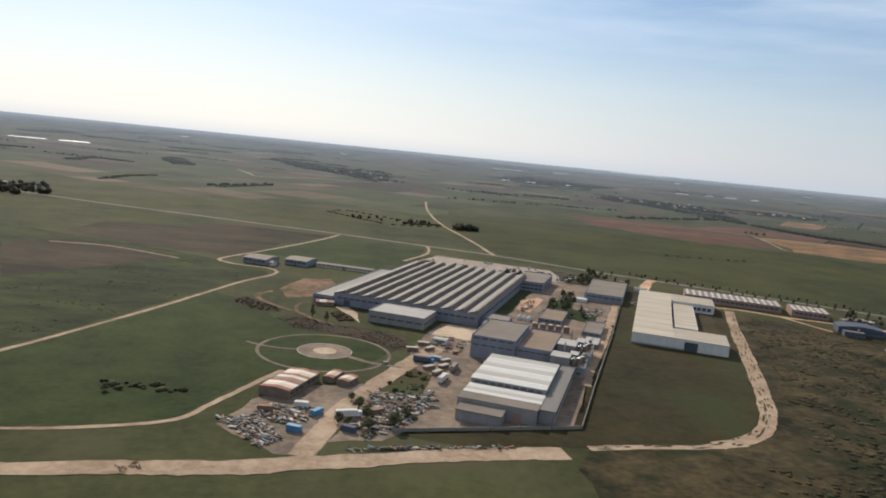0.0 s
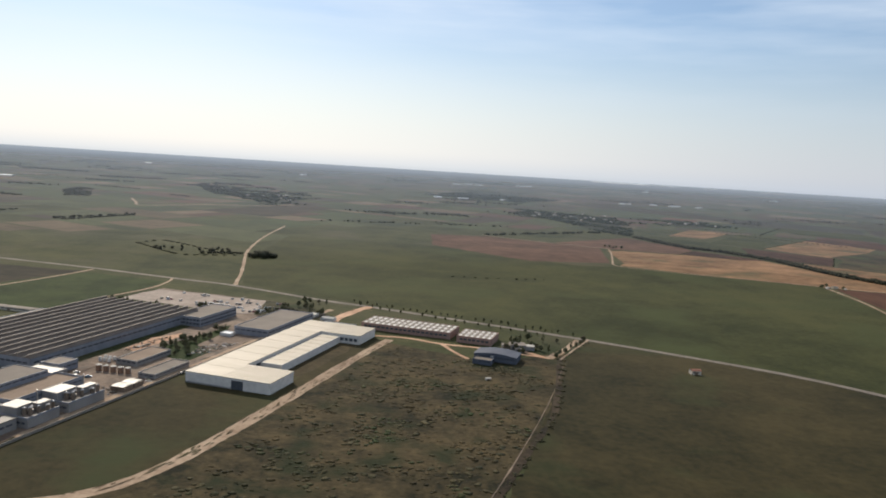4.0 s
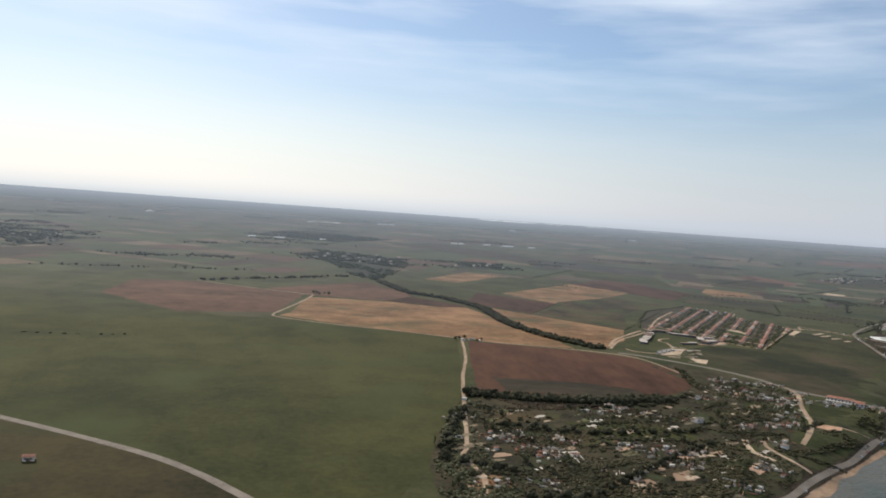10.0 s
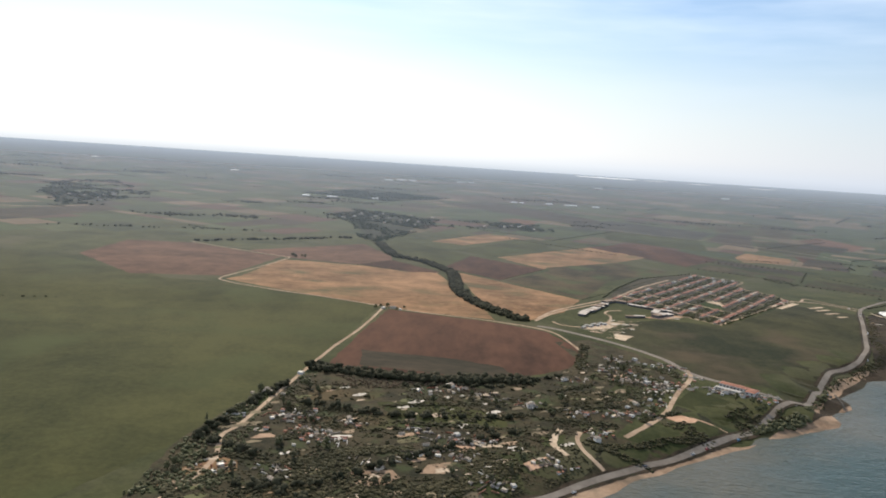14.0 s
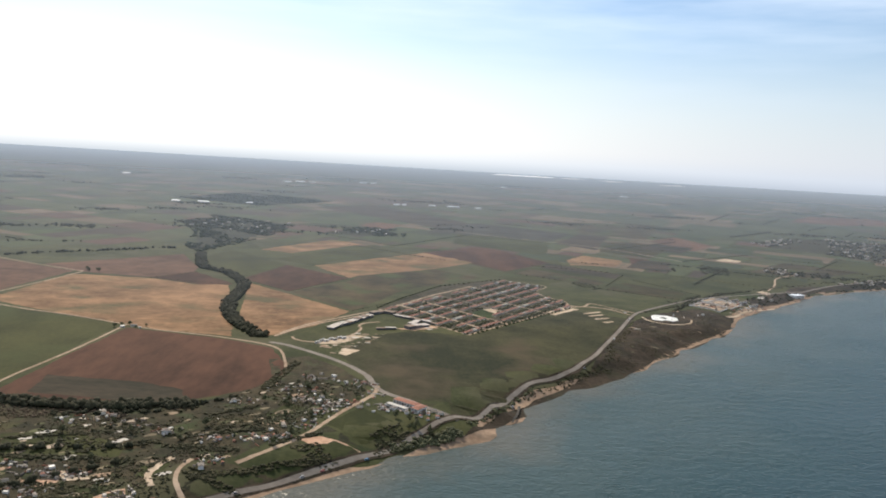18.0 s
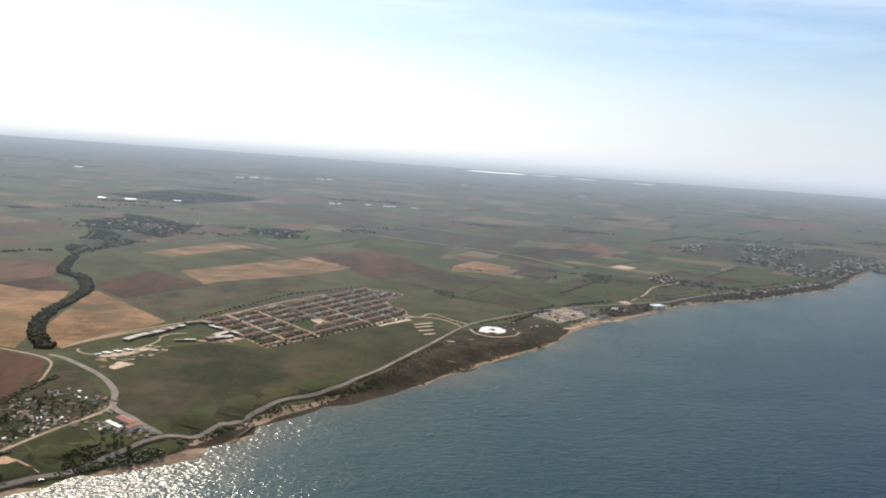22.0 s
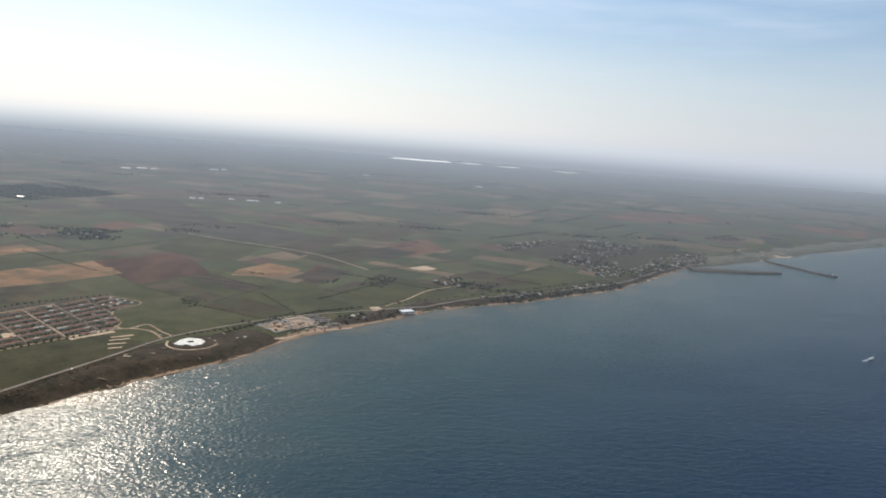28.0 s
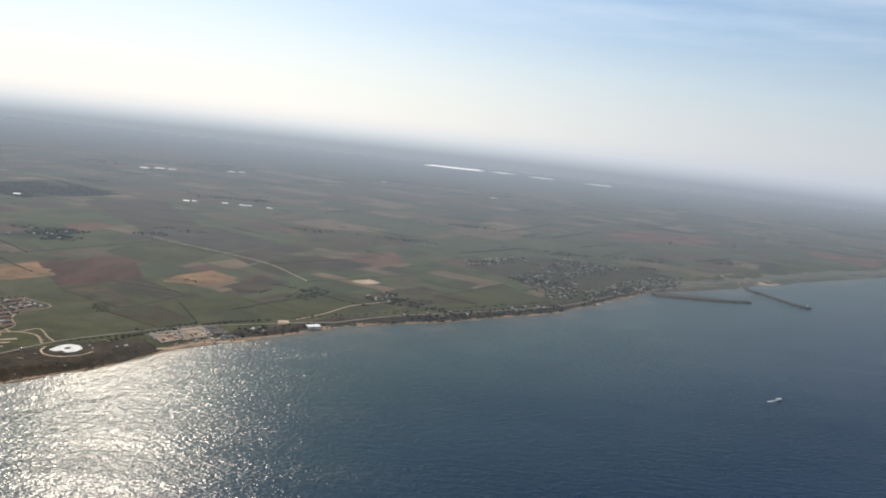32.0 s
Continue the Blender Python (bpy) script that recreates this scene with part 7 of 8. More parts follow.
LANES = [np.array(q, float) for q in ([(407, 528), (394, 418), (387, 358), (382, 312), (379, 298), (383, 275)], [(467, 255), (516, 299), (565, 340), (587, 359.5), (601, 378), (611, 388)], [(503, 497), (542, 468), (563, 442), (573, 416), (599, 392)], [(524, 326), (546, 356), (570, 408)], [(514, 297), (507, 308), (507, 327)])]


LANE_POINTS = np.vstack([smooth_line(q, 3.0) for q in LANES])


def off_lanes(x, y, r):
    return np.hypot(LANE_POINTS[:, 0] - x, LANE_POINTS[:, 1] - y).min() >= r


def village(poly, n, seed, turn, kits, lift=0.1, spread=12, r=1.9):
    rng_ = np.random.RandomState(seed)
    tries = 0
    while n and tries < 900:
        tries += 1
        x, y = within(poly, rng_)
        if off_lanes(x, y, 3.2) and inland(np.array([x]), np.array([y]))[0] > 10 and free(x, y, r):
            build_at(HOUSES[kits[rng_.randint(len(kits))]], x, y, turn + rng_.randn() * spread + 90 * rng_.randint(4), lift, 0.62 + 0.28 * rng_.rand())
            n -= 1


field([(366, 288), (372, 322), (384, 360), (396, 380), (435, 378), (491, 386), (520, 420), (510, 460), (530, 470), (548, 452), (566, 425), (566, 410), (540, 362), (520, 326), (540, 320), (516, 300), (494, 281), (467, 256), (420, 211), (396, 190), (368, 225)], M_VILLAGE, "scrubby village ground with gardens", "village_ground", lift=0.08, category="village ground")
field([(375, 270), (385, 281), (391, 279), (393, 272), (381, 262), (373, 256)], M_TAN, "dry tan paddock beside houses", "paddock", lift=0.13, cell=30)
field([(428, 278), (441, 281), (444, 276), (439, 268), (430, 269)], M_BEACH, "bare sandy pit", "sand_pit", lift=0.13, cell=30)
field([(452, 287), (460, 291), (458, 281), (450, 280)], M_BEACH, "bare sandy lot", "sand_pit", lift=0.13, cell=30)
field([(455, 304), (468, 307), (467, 300), (456, 299)], M_DIRTRED, "orange earth lot", "sand_pit", lift=0.13, cell=30)
field([(462, 313), (470, 313), (478, 307), (470, 305)], M_SAND, "pale sandy lot among houses", "sand_pit", lift=0.13, cell=30)
field([(411, 270), (419, 279), (417, 281), (409, 272)], M_SAND, "strip of pale sand", "sand_pit", lift=0.13, cell=30)
field([(486, 290), (494, 296), (492, 301), (484, 294)], M_DIRTRED, "orange earth yard", "sand_pit", lift=0.13, cell=30)
ribbon("sand_strip", [(500, 304), (496.5, 311), (496.5, 319), (500, 328)], 2.2, M_SAND, "yellow sandy strip beside a lane", 0.3, 0.3, category="sand", step=1.2)
field([(404, 320), (436, 335), (470, 345), (488, 338), (470, 326), (440, 318), (420, 310)], M_OLIVE, "dry green village meadow", "meadow", lift=0.12)
field([(372, 318), (384, 350), (387, 346), (380, 318)], M_LUSH, "small green garden strip", "garden", lift=0.12)
field([(540, 345), (553, 366), (567, 352), (580, 353), (556, 338), (548, 334)], M_SCRUB, "rough ground beside the pitch", "rough_ground", lift=0.1)
field([(544, 350), (552, 354), (574, 345), (560, 338), (552, 340)], M_DIRTRED, "worn orange path by the pitch", "bare_earth", lift=0.14)

YARDS = ((447, 362, 5, 14), (460, 369, 4, 12), (488, 352, 4, 14), (472, 359, 6, 22), (510, 346, 5, 18), (514, 391, 6, 18), (530, 409, 6, 24), (537, 430, 5, 20), (539, 396, 6, 30), (552, 392, 6, 36), (562, 394, 5, 26), (550, 382, 5, 26), (564, 424, 6, 26), (577, 390, 4, 22), (586, 394, 4, 24), (594, 388, 4, 20), (524, 348, 5, 18), (536, 351, 5, 26), (545, 365, 5, 18), (446, 315, 6, 16), (458, 310, 6, 22), (468, 310, 5, 20), (512, 324, 5, 18), (572, 408, 4, 16), (399, 322, 6, 34), (408, 308, 6, 34), (415, 301, 5, 26), (422, 318, 4, 14), (461, 294, 5, 18), (494, 296, 5, 24), (472, 276, 6, 20), (405, 274, 5, 16), (386, 273, 5, 14), (436, 288, 7, 14), (384, 346, 4, 14), (380, 318, 4, 10))


def school():
    """A long school range under red hipped roofs, with a white wing."""
    z = z_at(586, 396)
    ob = thing("school", "long white school range with red tiled roofs", "building", pose(586.5, 393, z, 0, 0, -38))
    for nm, x0, y0, x1, y1, h, roof in (("main_wing", -8, 0.6, 5, 4.4, 1.9, M_TERRA), ("end_wing", 5.05, -2.5, 9.2, 4.4, 1.7, M_TERRA), ("low_wing", -8, -4.6, 3.4, -2.4, 1.2, M_WHITEROOF)):
        w_ = part(nm, Soup().box(x0, y0, -0.4, x1, y1, h), M_WHITEWALL, ob)
        part("roof", Soup().hip(x0, y0, h, x1, y1, 0.8 if roof is M_TERRA else 0.3), roof, w_)
        n = int((x1 - x0) / 1.6)
        for k in range(n):
            xx = x0 + (x1 - x0) * (k + 0.5) / n
            part("window", Soup().box(xx - 0.4, y0 - 0.05, h * 0.4, xx + 0.4, y0, h * 0.78), M_GLASS, w_)
    for k in range(5):
        TAKEN.append((580 + 3 * k, 398 - 2.4 * k, 4.0))


school()


def homesteads(seed):
    """Small groups of houses round each yard."""
    rng_ = np.random.RandomState(seed)
    for cx, cy, r, n in YARDS:
        turn, k, tries = 30 + rng_.randn() * 14, max(2, n // 9), 0
        while k and tries < 60:
            tries += 1
            x, y = cx + rng_.randn() * r * 0.9, cy + rng_.randn() * r * 0.6
            if off_lanes(x, y, 3.0) and inland(np.array([x]), np.array([y]))[0] > 10 and free(x, y, 1.7):
                build_at(HOUSES[rng_.choice(7, p=(0.10, 0.26, 0.10, 0.14, 0.18, 0.16, 0.06))], x, y, turn + rng_.randn() * 7 + 90 * rng_.randint(4), 0.1, 0.55 + 0.3 * rng_.rand())
                k -= 1


homesteads(70)
village([(386, 291), (386, 311), (388, 326), (404, 332), (420, 322), (418, 303), (401, 291)], 9, 71, 10, (0, 1, 2, 3, 1, 0, 5))
village([(551, 418), (563, 402), (550, 368), (540, 348), (529, 353), (528, 372), (540, 400)], 5, 74, 32, (0, 1, 2, 4, 1, 6, 3))
village([(577, 398), (590, 398), (606, 384), (598, 378), (582, 386)], 12, 78, 40, (0, 6, 0, 4))
village([(540, 440), (556, 432), (562, 418), (550, 424), (536, 432)], 5, 79, 35, (1, 2, 4))

rng = np.random.RandomState(90)
TREE_PLOTS = (([(366, 250), (370, 322), (384, 356), (394, 362), (420, 330), (420, 300), (400, 268)], 26), ([(420, 300), (470, 330), (500, 330), (480, 275), (430, 240), (410, 262)], 14), ([(430, 335), (470, 366), (500, 380), (524, 400), (520, 340), (480, 332)], 12), ([(524, 330), (548, 352), (565, 405), (550, 426), (524, 428), (530, 380)], 34), ([(578, 380), (610, 378), (600, 370), (588, 362)], 12))
for poly, n in TREE_PLOTS:
    for _ in range(n):
        x, y = within(poly, rng)
        if off_lanes(x, y, 2.0) and free(x, y, 0.9):
            plant(TREES[rng.choice(5, p=(0.3, 0.25, 0.1, 0.2, 0.15))], x, y, rng, 0.05)
def clustered(poly, n, lo, hi, seed, spread=4.0):
    rng_ = np.random.RandomState(seed)
    out = []
    while len(out) < n:
        cx, cy = within(poly, rng_)
        for _ in range(rng_.randint(4, 22)):
            x, y = cx + rng_.randn() * spread * 1.4, cy + rng_.randn() * spread * 0.8
            if inside(poly, x, y):
                out.append((x, y, lo + (hi - lo) * rng_.rand() ** 2))
    return out


SCRUBLAND = [(123, 296), (160, 279), (188, 278), (164, 190), (141, 120), (92, 116), (60, 130), (86, 160), (93, 182), (101, 209), (110, 245)]
foliage("scrub_tufts", ragged(clustered(SCRUBLAND, 3600, 0.4, 1.9, 97, 3.0), 5.0, -0.1), M_DRYSCRUB, "low dark tussocks on rough ground", "bushes", clumps=1, tall=0.16)
foliage("scrub_tufts", ragged(clustered(SCRUBLAND, 3600, 0.5, 2.2, 197, 4.0), 6.0, -0.1), M_SCRUB, "low brown tussocks on rough ground", "bushes", clumps=1, tall=0.14)
foliage("ditch_bushes", strewn([(130, 72), (143, 120), (166, 189), (180, 231), (190, 288)], 2.4, 420, 0.3, 1.1, 98), M_BUSH, "low dark bushes along a boundary ditch", "bushes", clumps=1, tall=0.6)
ribbon("footpath", [(189, 280), (178, 236), (164, 190), (152, 154)], 0.22, M_YARD, "thin worn path along a ditch", 0.3, 0.9, step=4)
foliage("village_scrub", clustered([(366, 250), (370, 322), (384, 356), (396, 364), (435, 364), (491, 378), (524, 428), (550, 426), (562, 408), (520, 326), (480, 270), (430, 228), (400, 215)], 900, 0.4, 1.3, 91), M_BUSH, "hedges, brambles and orchard bushes", "bushes", clumps=2, tall=0.6)
for poly, mat, lab in (([(427, 344), (451, 349), (478, 338), (480, 326), (454, 326), (435, 328)], M_GREEN, "long green meadow between hedges"), ([(487, 356), (510, 372), (524, 381), (514, 349), (502, 342)], M_OLIVE, "rough green paddock in the village"), ([(525, 378), (533, 392), (542, 385), (527, 369)], M_GREEN, "small bright paddock"), ([(412, 394), (409, 420), (457, 413), (480, 404), (487, 386), (468, 384)], M_FALLOW, "unploughed grassy edge of the red field"), ([(491, 319), (501, 323), (498, 311), (492, 310)], M_GREEN, "little green garden plot"), ([(396, 340), (424, 344), (430, 356), (402, 360)], M_OLIVE, "grassy plot below the pines"), ([(400, 240), (420, 262), (410, 268), (392, 246)], M_OLIVE, "dry grassy plot near the shore")):
    field(poly, mat, lab, "meadow", lift=0.15, cell=8)


def thicket(poly, n, lo, hi, seed, size, keep, material, label, tall=0.5):
    """Bushes that cover a plot in uneven masses, open at the yards and lanes."""
    p = ragged(scatter(poly, n, lo, hi, seed), size, keep)
    far_ = np.ones(len(p), bool)
    for cx, cy, r, _ in YARDS:
        far_ &= np.hypot(p[:, 0] - cx, (p[:, 1] - cy) * 1.4) > r * 0.8
    far_ &= np.array([off_lanes(x, y, 2.4) for x, y, _ in p])
    foliage("thicket", p[far_], material, label, "bushes", clumps=1, tall=tall)


THICK = [(368, 252), (372, 322), (386, 356), (396, 366), (435, 366), (491, 380), (524, 428), (548, 426), (560, 408), (520, 328), (482, 276), (430, 232), (400, 218)]
thicket(THICK, 11000, 0.4, 1.5, 801, 9.0, 0.0, M_BUSH, "dark thicket of scrub between the homesteads")
thicket(THICK, 5200, 0.3, 1.2, 802, 6.5, 0.35, M_BARE, "brown leafless brush between the homesteads", 0.4)
thicket([(395, 256), (412, 288), (432, 300), (470, 304), (486, 290), (460, 264), (430, 240), (405, 228)], 4200, 0.6, 1.9, 803, 12.0, -0.5, M_BUSH, "broad dark thicket above the shore", 0.55)
thicket([(388, 378), (440, 372), (490, 378), (488, 366), (440, 358), (396, 362)], 900, 0.5, 1.4, 804, 7.0, -0.2, M_BARE, "leafless brush below the pines", 0.7)

thicket([(366, 244), (368, 300), (380, 352), (388, 372), (396, 372), (386, 320), (388, 300), (392, 262), (380, 246)], 1100, 0.6, 1.9, 805, 6.0, -0.8, M_LEAF, "dark trees and bushes along the lane", 0.9)
thicket([(400, 198), (430, 226), (470, 264), (500, 290), (512, 304), (500, 316), (470, 286), (430, 250), (396, 216)], 2200, 0.4, 1.4, 807, 7.0, -0.3, M_BUSH, "dark scrub above the coast road", 0.45)
thicket([(524, 352), (530, 404), (548, 424), (566, 424), (566, 402), (550, 366), (538, 345)], 1300, 0.5, 1.5, 808, 5.0, 0.0, M_LEAF, "garden trees and hedges among houses", 0.8)
SHORE_HEATH = [(664, 436), (690, 476), (707, 506), (722, 547), (760, 627), (790, 662), (830, 692), (858, 674), (838, 634), (817, 597), (769, 545), (744, 506), (714, 470), (690, 452)]
thicket(SHORE_HEATH, 5200, 0.4, 1.5, 806, 8.0, -0.2, M_BUSH, "dark scrub in masses on the shore heath", 0.5)


def brake(poly, n, seed, hi=2.2, tall=0.5):
    """A solid mass of bushes."""
    foliage("bush_mass", scatter(poly, n, 0.8, hi, seed), M_BUSH, "thick dark mass of brambles and bushes", "bushes", clumps=1, tall=tall)


def band(a, b, w):
    """A long plot round a line from a to b."""
    a, b = np.array(a, float), np.array(b, float)
    s_ = (b - a) / np.hypot(*(b - a))
    s_ = np.array((-s_[1], s_[0])) * w / 2
    return [tuple(a - s_), tuple(b - s_), tuple(b + s_), tuple(a + s_)]


for k, (a, b, w) in enumerate((((436, 323), (484, 324), 3.5), ((498, 348), (528, 359), 4), ((517, 409), (526, 458), 5), ((507, 318), (531, 306), 4), ((492, 338), (522, 337), 4), ((533, 343), (552, 358), 3), ((510, 312), (556, 336), 4), ((392, 330), (430, 334), 4), ((420, 290), (446, 300), 6), ((378, 282), (400, 284), 5), ((462, 330), (490, 342), 4), ((430, 340), (470, 350), 3), ((400, 300), (416, 318), 6), ((448, 268), (470, 280), 5), ((374, 262), (384, 246), 5), ((404, 280), (424, 284), 5), ((500, 372), (520, 386), 4), ((440, 252), (462, 262), 5))):
    brake(band(a, b, w), int(np.hypot(b[0] - a[0], b[1] - a[1]) * w * 1.1), 500 + k)
for k, poly in enumerate(([(541, 342), (551, 347), (563, 335), (555, 329)], [(571, 348), (583, 362), (589, 368), (586, 358), (577, 348)], [(571, 361), (584, 373), (588, 360), (576, 354)], [(593, 366), (606, 374), (606, 366), (597, 361)])):
    brake(poly, 130, 540 + k, 2.0, 0.45)
ribbon("jetty", [(643.5, 418), (641, 406), (637, 394)], 1.2, M_ROCK, "low dark stone jetty across the beach", 2.6, 0.1, category="jetty")
M_LOTS = patchwork("bare_lots", [(0.42, 0.33, 0.24), (0.26, 0.19, 0.125), (0.15, 0.12, 0.075), (0.34, 0.23, 0.15), (0.50, 0.45, 0.38), (0.20, 0.16, 0.10), (0.12, 0.105, 0.055), (0.10, 0.10, 0.045)], 0.95, 0.3)
VILLAGE = [(372, 250), (374, 322), (384, 352), (396, 362), (435, 362), (491, 376), (524, 426), (550, 424), (560, 408), (520, 330), (482, 276), (430, 234), (400, 220)]
lots = Soup()
rng = np.random.RandomState(97)
for k in range(260):
    x, y = within(VILLAGE, rng)
    r0, n, a0 = 0.5 + 2.4 * rng.rand() ** 2, 9, rng.rand() * 6.28
    st, ct = math.sin(0.55), math.cos(0.55)
    pts = []
    for i in range(n):
        r = r0 * (0.55 + 0.7 * rng.rand())
        px, py = r * 1.7 * math.cos(a0 + math.tau * i / n), r * 0.8 * math.sin(a0 + math.tau * i / n)
        pts.append((x + px * ct - py * st, y + px * st + py * ct))
    v = drape(pts, 0.16 + 0.04 * rng.rand())
    ang_ = sorted(range(n), key=lambda i: math.atan2(pts[i][1] - y, pts[i][0] - x))
    lots.add([v[i] for i in ang_], [tuple(range(n))])
for k in range(30):
    x, y = within(SHORE_HEATH, rng)
    if inland(x, y) < 6:
        continue
    r0, n = 0.5 + 1.8 * rng.rand() ** 2, 8
    pts = [(x + r0 * (1.2 + rng.rand()) * math.cos(math.tau * i / n), y + r0 * (0.4 + 0.5 * rng.rand()) * math.sin(math.tau * i / n)) for i in range(n)]
    lots.add(drape(pts, 1.7 + 0.2 * rng.rand()), [tuple(range(n))])
whole("bare_lots", lots, M_LOTS, "bare earth lots, yards and paths among houses", "bare ground", kind="stuff")
for k in range(14):
    x, y = within(VILLAGE, rng)
    ang_ = radians(32 if rng.rand() < 0.6 else 122) + rng.randn() * 0.15
    L = 8 + 18 * rng.rand()
    foliage("garden_hedge", strewn([(x - math.cos(ang_) * L, y - math.sin(ang_) * L), (x + math.cos(ang_) * L, y + math.sin(ang_) * L)], 1.2, int(L * 2.6), 0.6, 1.5, 200 + k), M_BUSH, "dark hedge between plots", "hedge", clumps=2, tall=0.8)
for k, line in enumerate(([(404, 262), (440, 246), (462, 262)], [(372, 296), (384, 290), (394, 286)], [(395, 262), (420, 268), (446, 292), (480, 320)], [(400, 336), (436, 330), (480, 336)], [(372, 300), (378, 326), (386, 356)])):
    foliage("garden_hedge", strewn(line, 3.0, 90, 1.2, 2.8, 92 + k), M_WOODS, "dark thick hedge between gardens", "hedge", clumps=2)

M_CLUTTER = patchwork("sheds_and_clutter", [(0.50, 0.46, 0.40), (0.14, 0.11, 0.085), (0.34, 0.28, 0.22), (0.26, 0.11, 0.07), (0.08, 0.07, 0.06), (0.42, 0.36, 0.29), (0.24, 0.21, 0.18), (0.18, 0.145, 0.11), (0.60, 0.56, 0.50), (0.30, 0.15, 0.10), (0.12, 0.10, 0.085)], 0.85, 0.6)
rng = np.random.RandomState(611)
yard = Soup()
for cx, cy, r, n in YARDS:
    turn = rng.rand() * 90
    for _ in range(int(n * 1.1)):
        x, y = cx + rng.randn() * r * 0.75, cy + rng.randn() * r * 0.5
        if not off_lanes(x, y, 1.6) or inland(np.array([x]), np.array([y]))[0] < 8:
            continue
        w, d, h = 0.4 + 1.5 * rng.rand() ** 1.5, 0.3 + 0.9 * rng.rand(), 0.25 + 0.75 * rng.rand()
        if rng.rand() < 0.35:
            w, d, h = 1.5 + 4 * rng.rand(), 0.16, 0.5
        m = pose(x, y, z_at(x, y) - 0.05, 0, 0, turn + rng.randn() * 6 + 90 * rng.randint(2))
        b = Soup().box(-w / 2, -d / 2, 0, w / 2, d / 2, h)
        if rng.rand() < 0.4 and d > 0.2:
            b.gable(-w / 2, -d / 2, h, w / 2, d / 2, d * 0.22, 0.05, 0.04)
        yard.add([m @ Vector(v) for v in b.v], b.f)
whole("yard_clutter", yard, M_CLUTTER, "sheds, yard walls and clutter round village houses", "clutter", kind="stuff")

# ---- farm beside the straight lane ----
build_at(HOUSES[4], 413, 524, 12, 0.1)
build_at(HOUSES[2], 407, 521, 10, 0.1)
build_at(HOUSES[3], 418, 520, 100, 0.1)
for x, y in ((405, 525), (409, 528), (420, 526), (416, 519), (402, 521)):
    plant(TREES[1], x, y, rng)
for x, y in ((300, 722), (303, 718), (307, 724), (297, 727), (311, 719)):
    plant(TREES[0], x, y, rng)
build_at(HOUSES[1], 391, 386, 80, 0.1)
build_at(HOUSES[2], 389, 374, 75, 0.1)

# ---- housing estate ----
EA, EB, EE = np.array((562.0, 613.0)), np.array((109.0, 175.0)), np.array((62.0, -71.0))
EST_POLY = [(562, 612), (580, 664), (612, 732), (640, 764), (671, 788), (712, 766), (699, 736), (702, 712), (717, 690), (716, 664), (625, 542)]
ROWHOUSE = house_kit(5.6, 2.5, 0.9, M_PLASTER, M_TERRA, "hip", "terraced bungalow with terracotta roof", "row_house", "estate houses")
ROWHOUSE2 = house_kit(4.6, 2.5, 0.9, M_WHITEWALL, M_CREAMROOF, "gable", "white bungalow with pale low-pitched roof", "row_house", "estate houses")
field(EST_POLY, surface("estate_gardens", (0.024, 0.024, 0.014), (0.070, 0.058, 0.036), 0.95, 0.08, 0.5, 0.4, where=P, spec=0.1), "garden ground of a housing estate", "estate_ground", lift=0.09, category="estate ground")


est_turn = math.degrees(math.atan2(EB[1], EB[0]))
GREEN = [(628, 611), (642, 634), (652, 628), (648, 604), (637, 600)]
BREAKS = (0.12, 0.26, 0.42, 0.57, 0.72, 0.88)
rng = np.random.RandomState(101)
trees_est = []
for j in range(9):
    v = (j + 0.5) / 9.0 * 1.35
    for i in range(40):
        u = (i + 0.5) / 40.0
        x, y = EA + EB * u + EE * v
        if min(abs(u - b) for b in BREAKS) < 0.014 or not inside(EST_POLY, x, y) or inside(GREEN, x, y):
            continue
        if rng.rand() < 0.9:
            build_at(ROWHOUSE if rng.rand() < 0.84 else ROWHOUSE2, x + rng.randn() * 0.2, y + rng.randn() * 0.25, est_turn + rng.randn() * 1.5 + (180 if j % 2 else 0), 0.12, 0.9 + 0.12 * rng.rand())
        for _ in range(4):
            q = EA + EB * (u + rng.randn() * 0.012) + EE * (v + 0.075 + rng.randn() * 0.014)
            if inside(EST_POLY, *q) and not inside(GREEN, *q):
                trees_est.append((q[0], q[1], 0.9 + 1.3 * rng.rand()))
foliage("estate_gardens", trees_est, M_LEAF, "garden trees between terraces", "bushes", clumps=2, tall=0.9)
for i, br in enumerate(BREAKS):
    a, b = EA + EB * br, EA + EB * br + EE * 1.4
    pts = [a + (b - a) * k / 40 for k in range(41)]
    pts = [q for q in pts if inside(EST_POLY, *q)]
    if len(pts) > 3:
        ribbon("estate_street", pts, 2.6 if i in (0, 1) else 1.9, M_DIRT if i in (0, 1, 3) else M_YARD, "pale estate street between terraces", 0.17, 0.06, step=8)
edge_ = EST_POLY + [EST_POLY[0]]
for a, b, w in ((4, 9, 1.2), (9, 10, 1.9), (10, 11, 1.9)):
    ribbon("estate_road", edge_[a:b + 1], w, M_DIRT, "pale perimeter road of the estate", 0.18, 0.08, step=8)
field(GREEN, M_LUSH, "small green in the estate", "estate_green", lift=0.16, cell=30)
field([(642, 634), (652, 640), (657, 632), (650, 612), (648, 606), (650, 622)], M_SAND, "pale sandy square in the estate", "estate_square", lift=0.17, cell=30)
for k, (p0, p1) in enumerate((((566, 606), (624, 545)), ((628, 544), (715, 660)), ((561, 616), (579, 665)), ((579, 665), (611, 733)), ((611, 733), (671, 790)), ((572, 611), (622, 553)), ((627, 553), (710, 663)))):
    foliage("avenue", strewn([p0, p1], 1.5, 110, 0.9, 1.7, 110 + k), M_LEAF, "row of small street trees", "trees", clumps=1, tall=1.2)
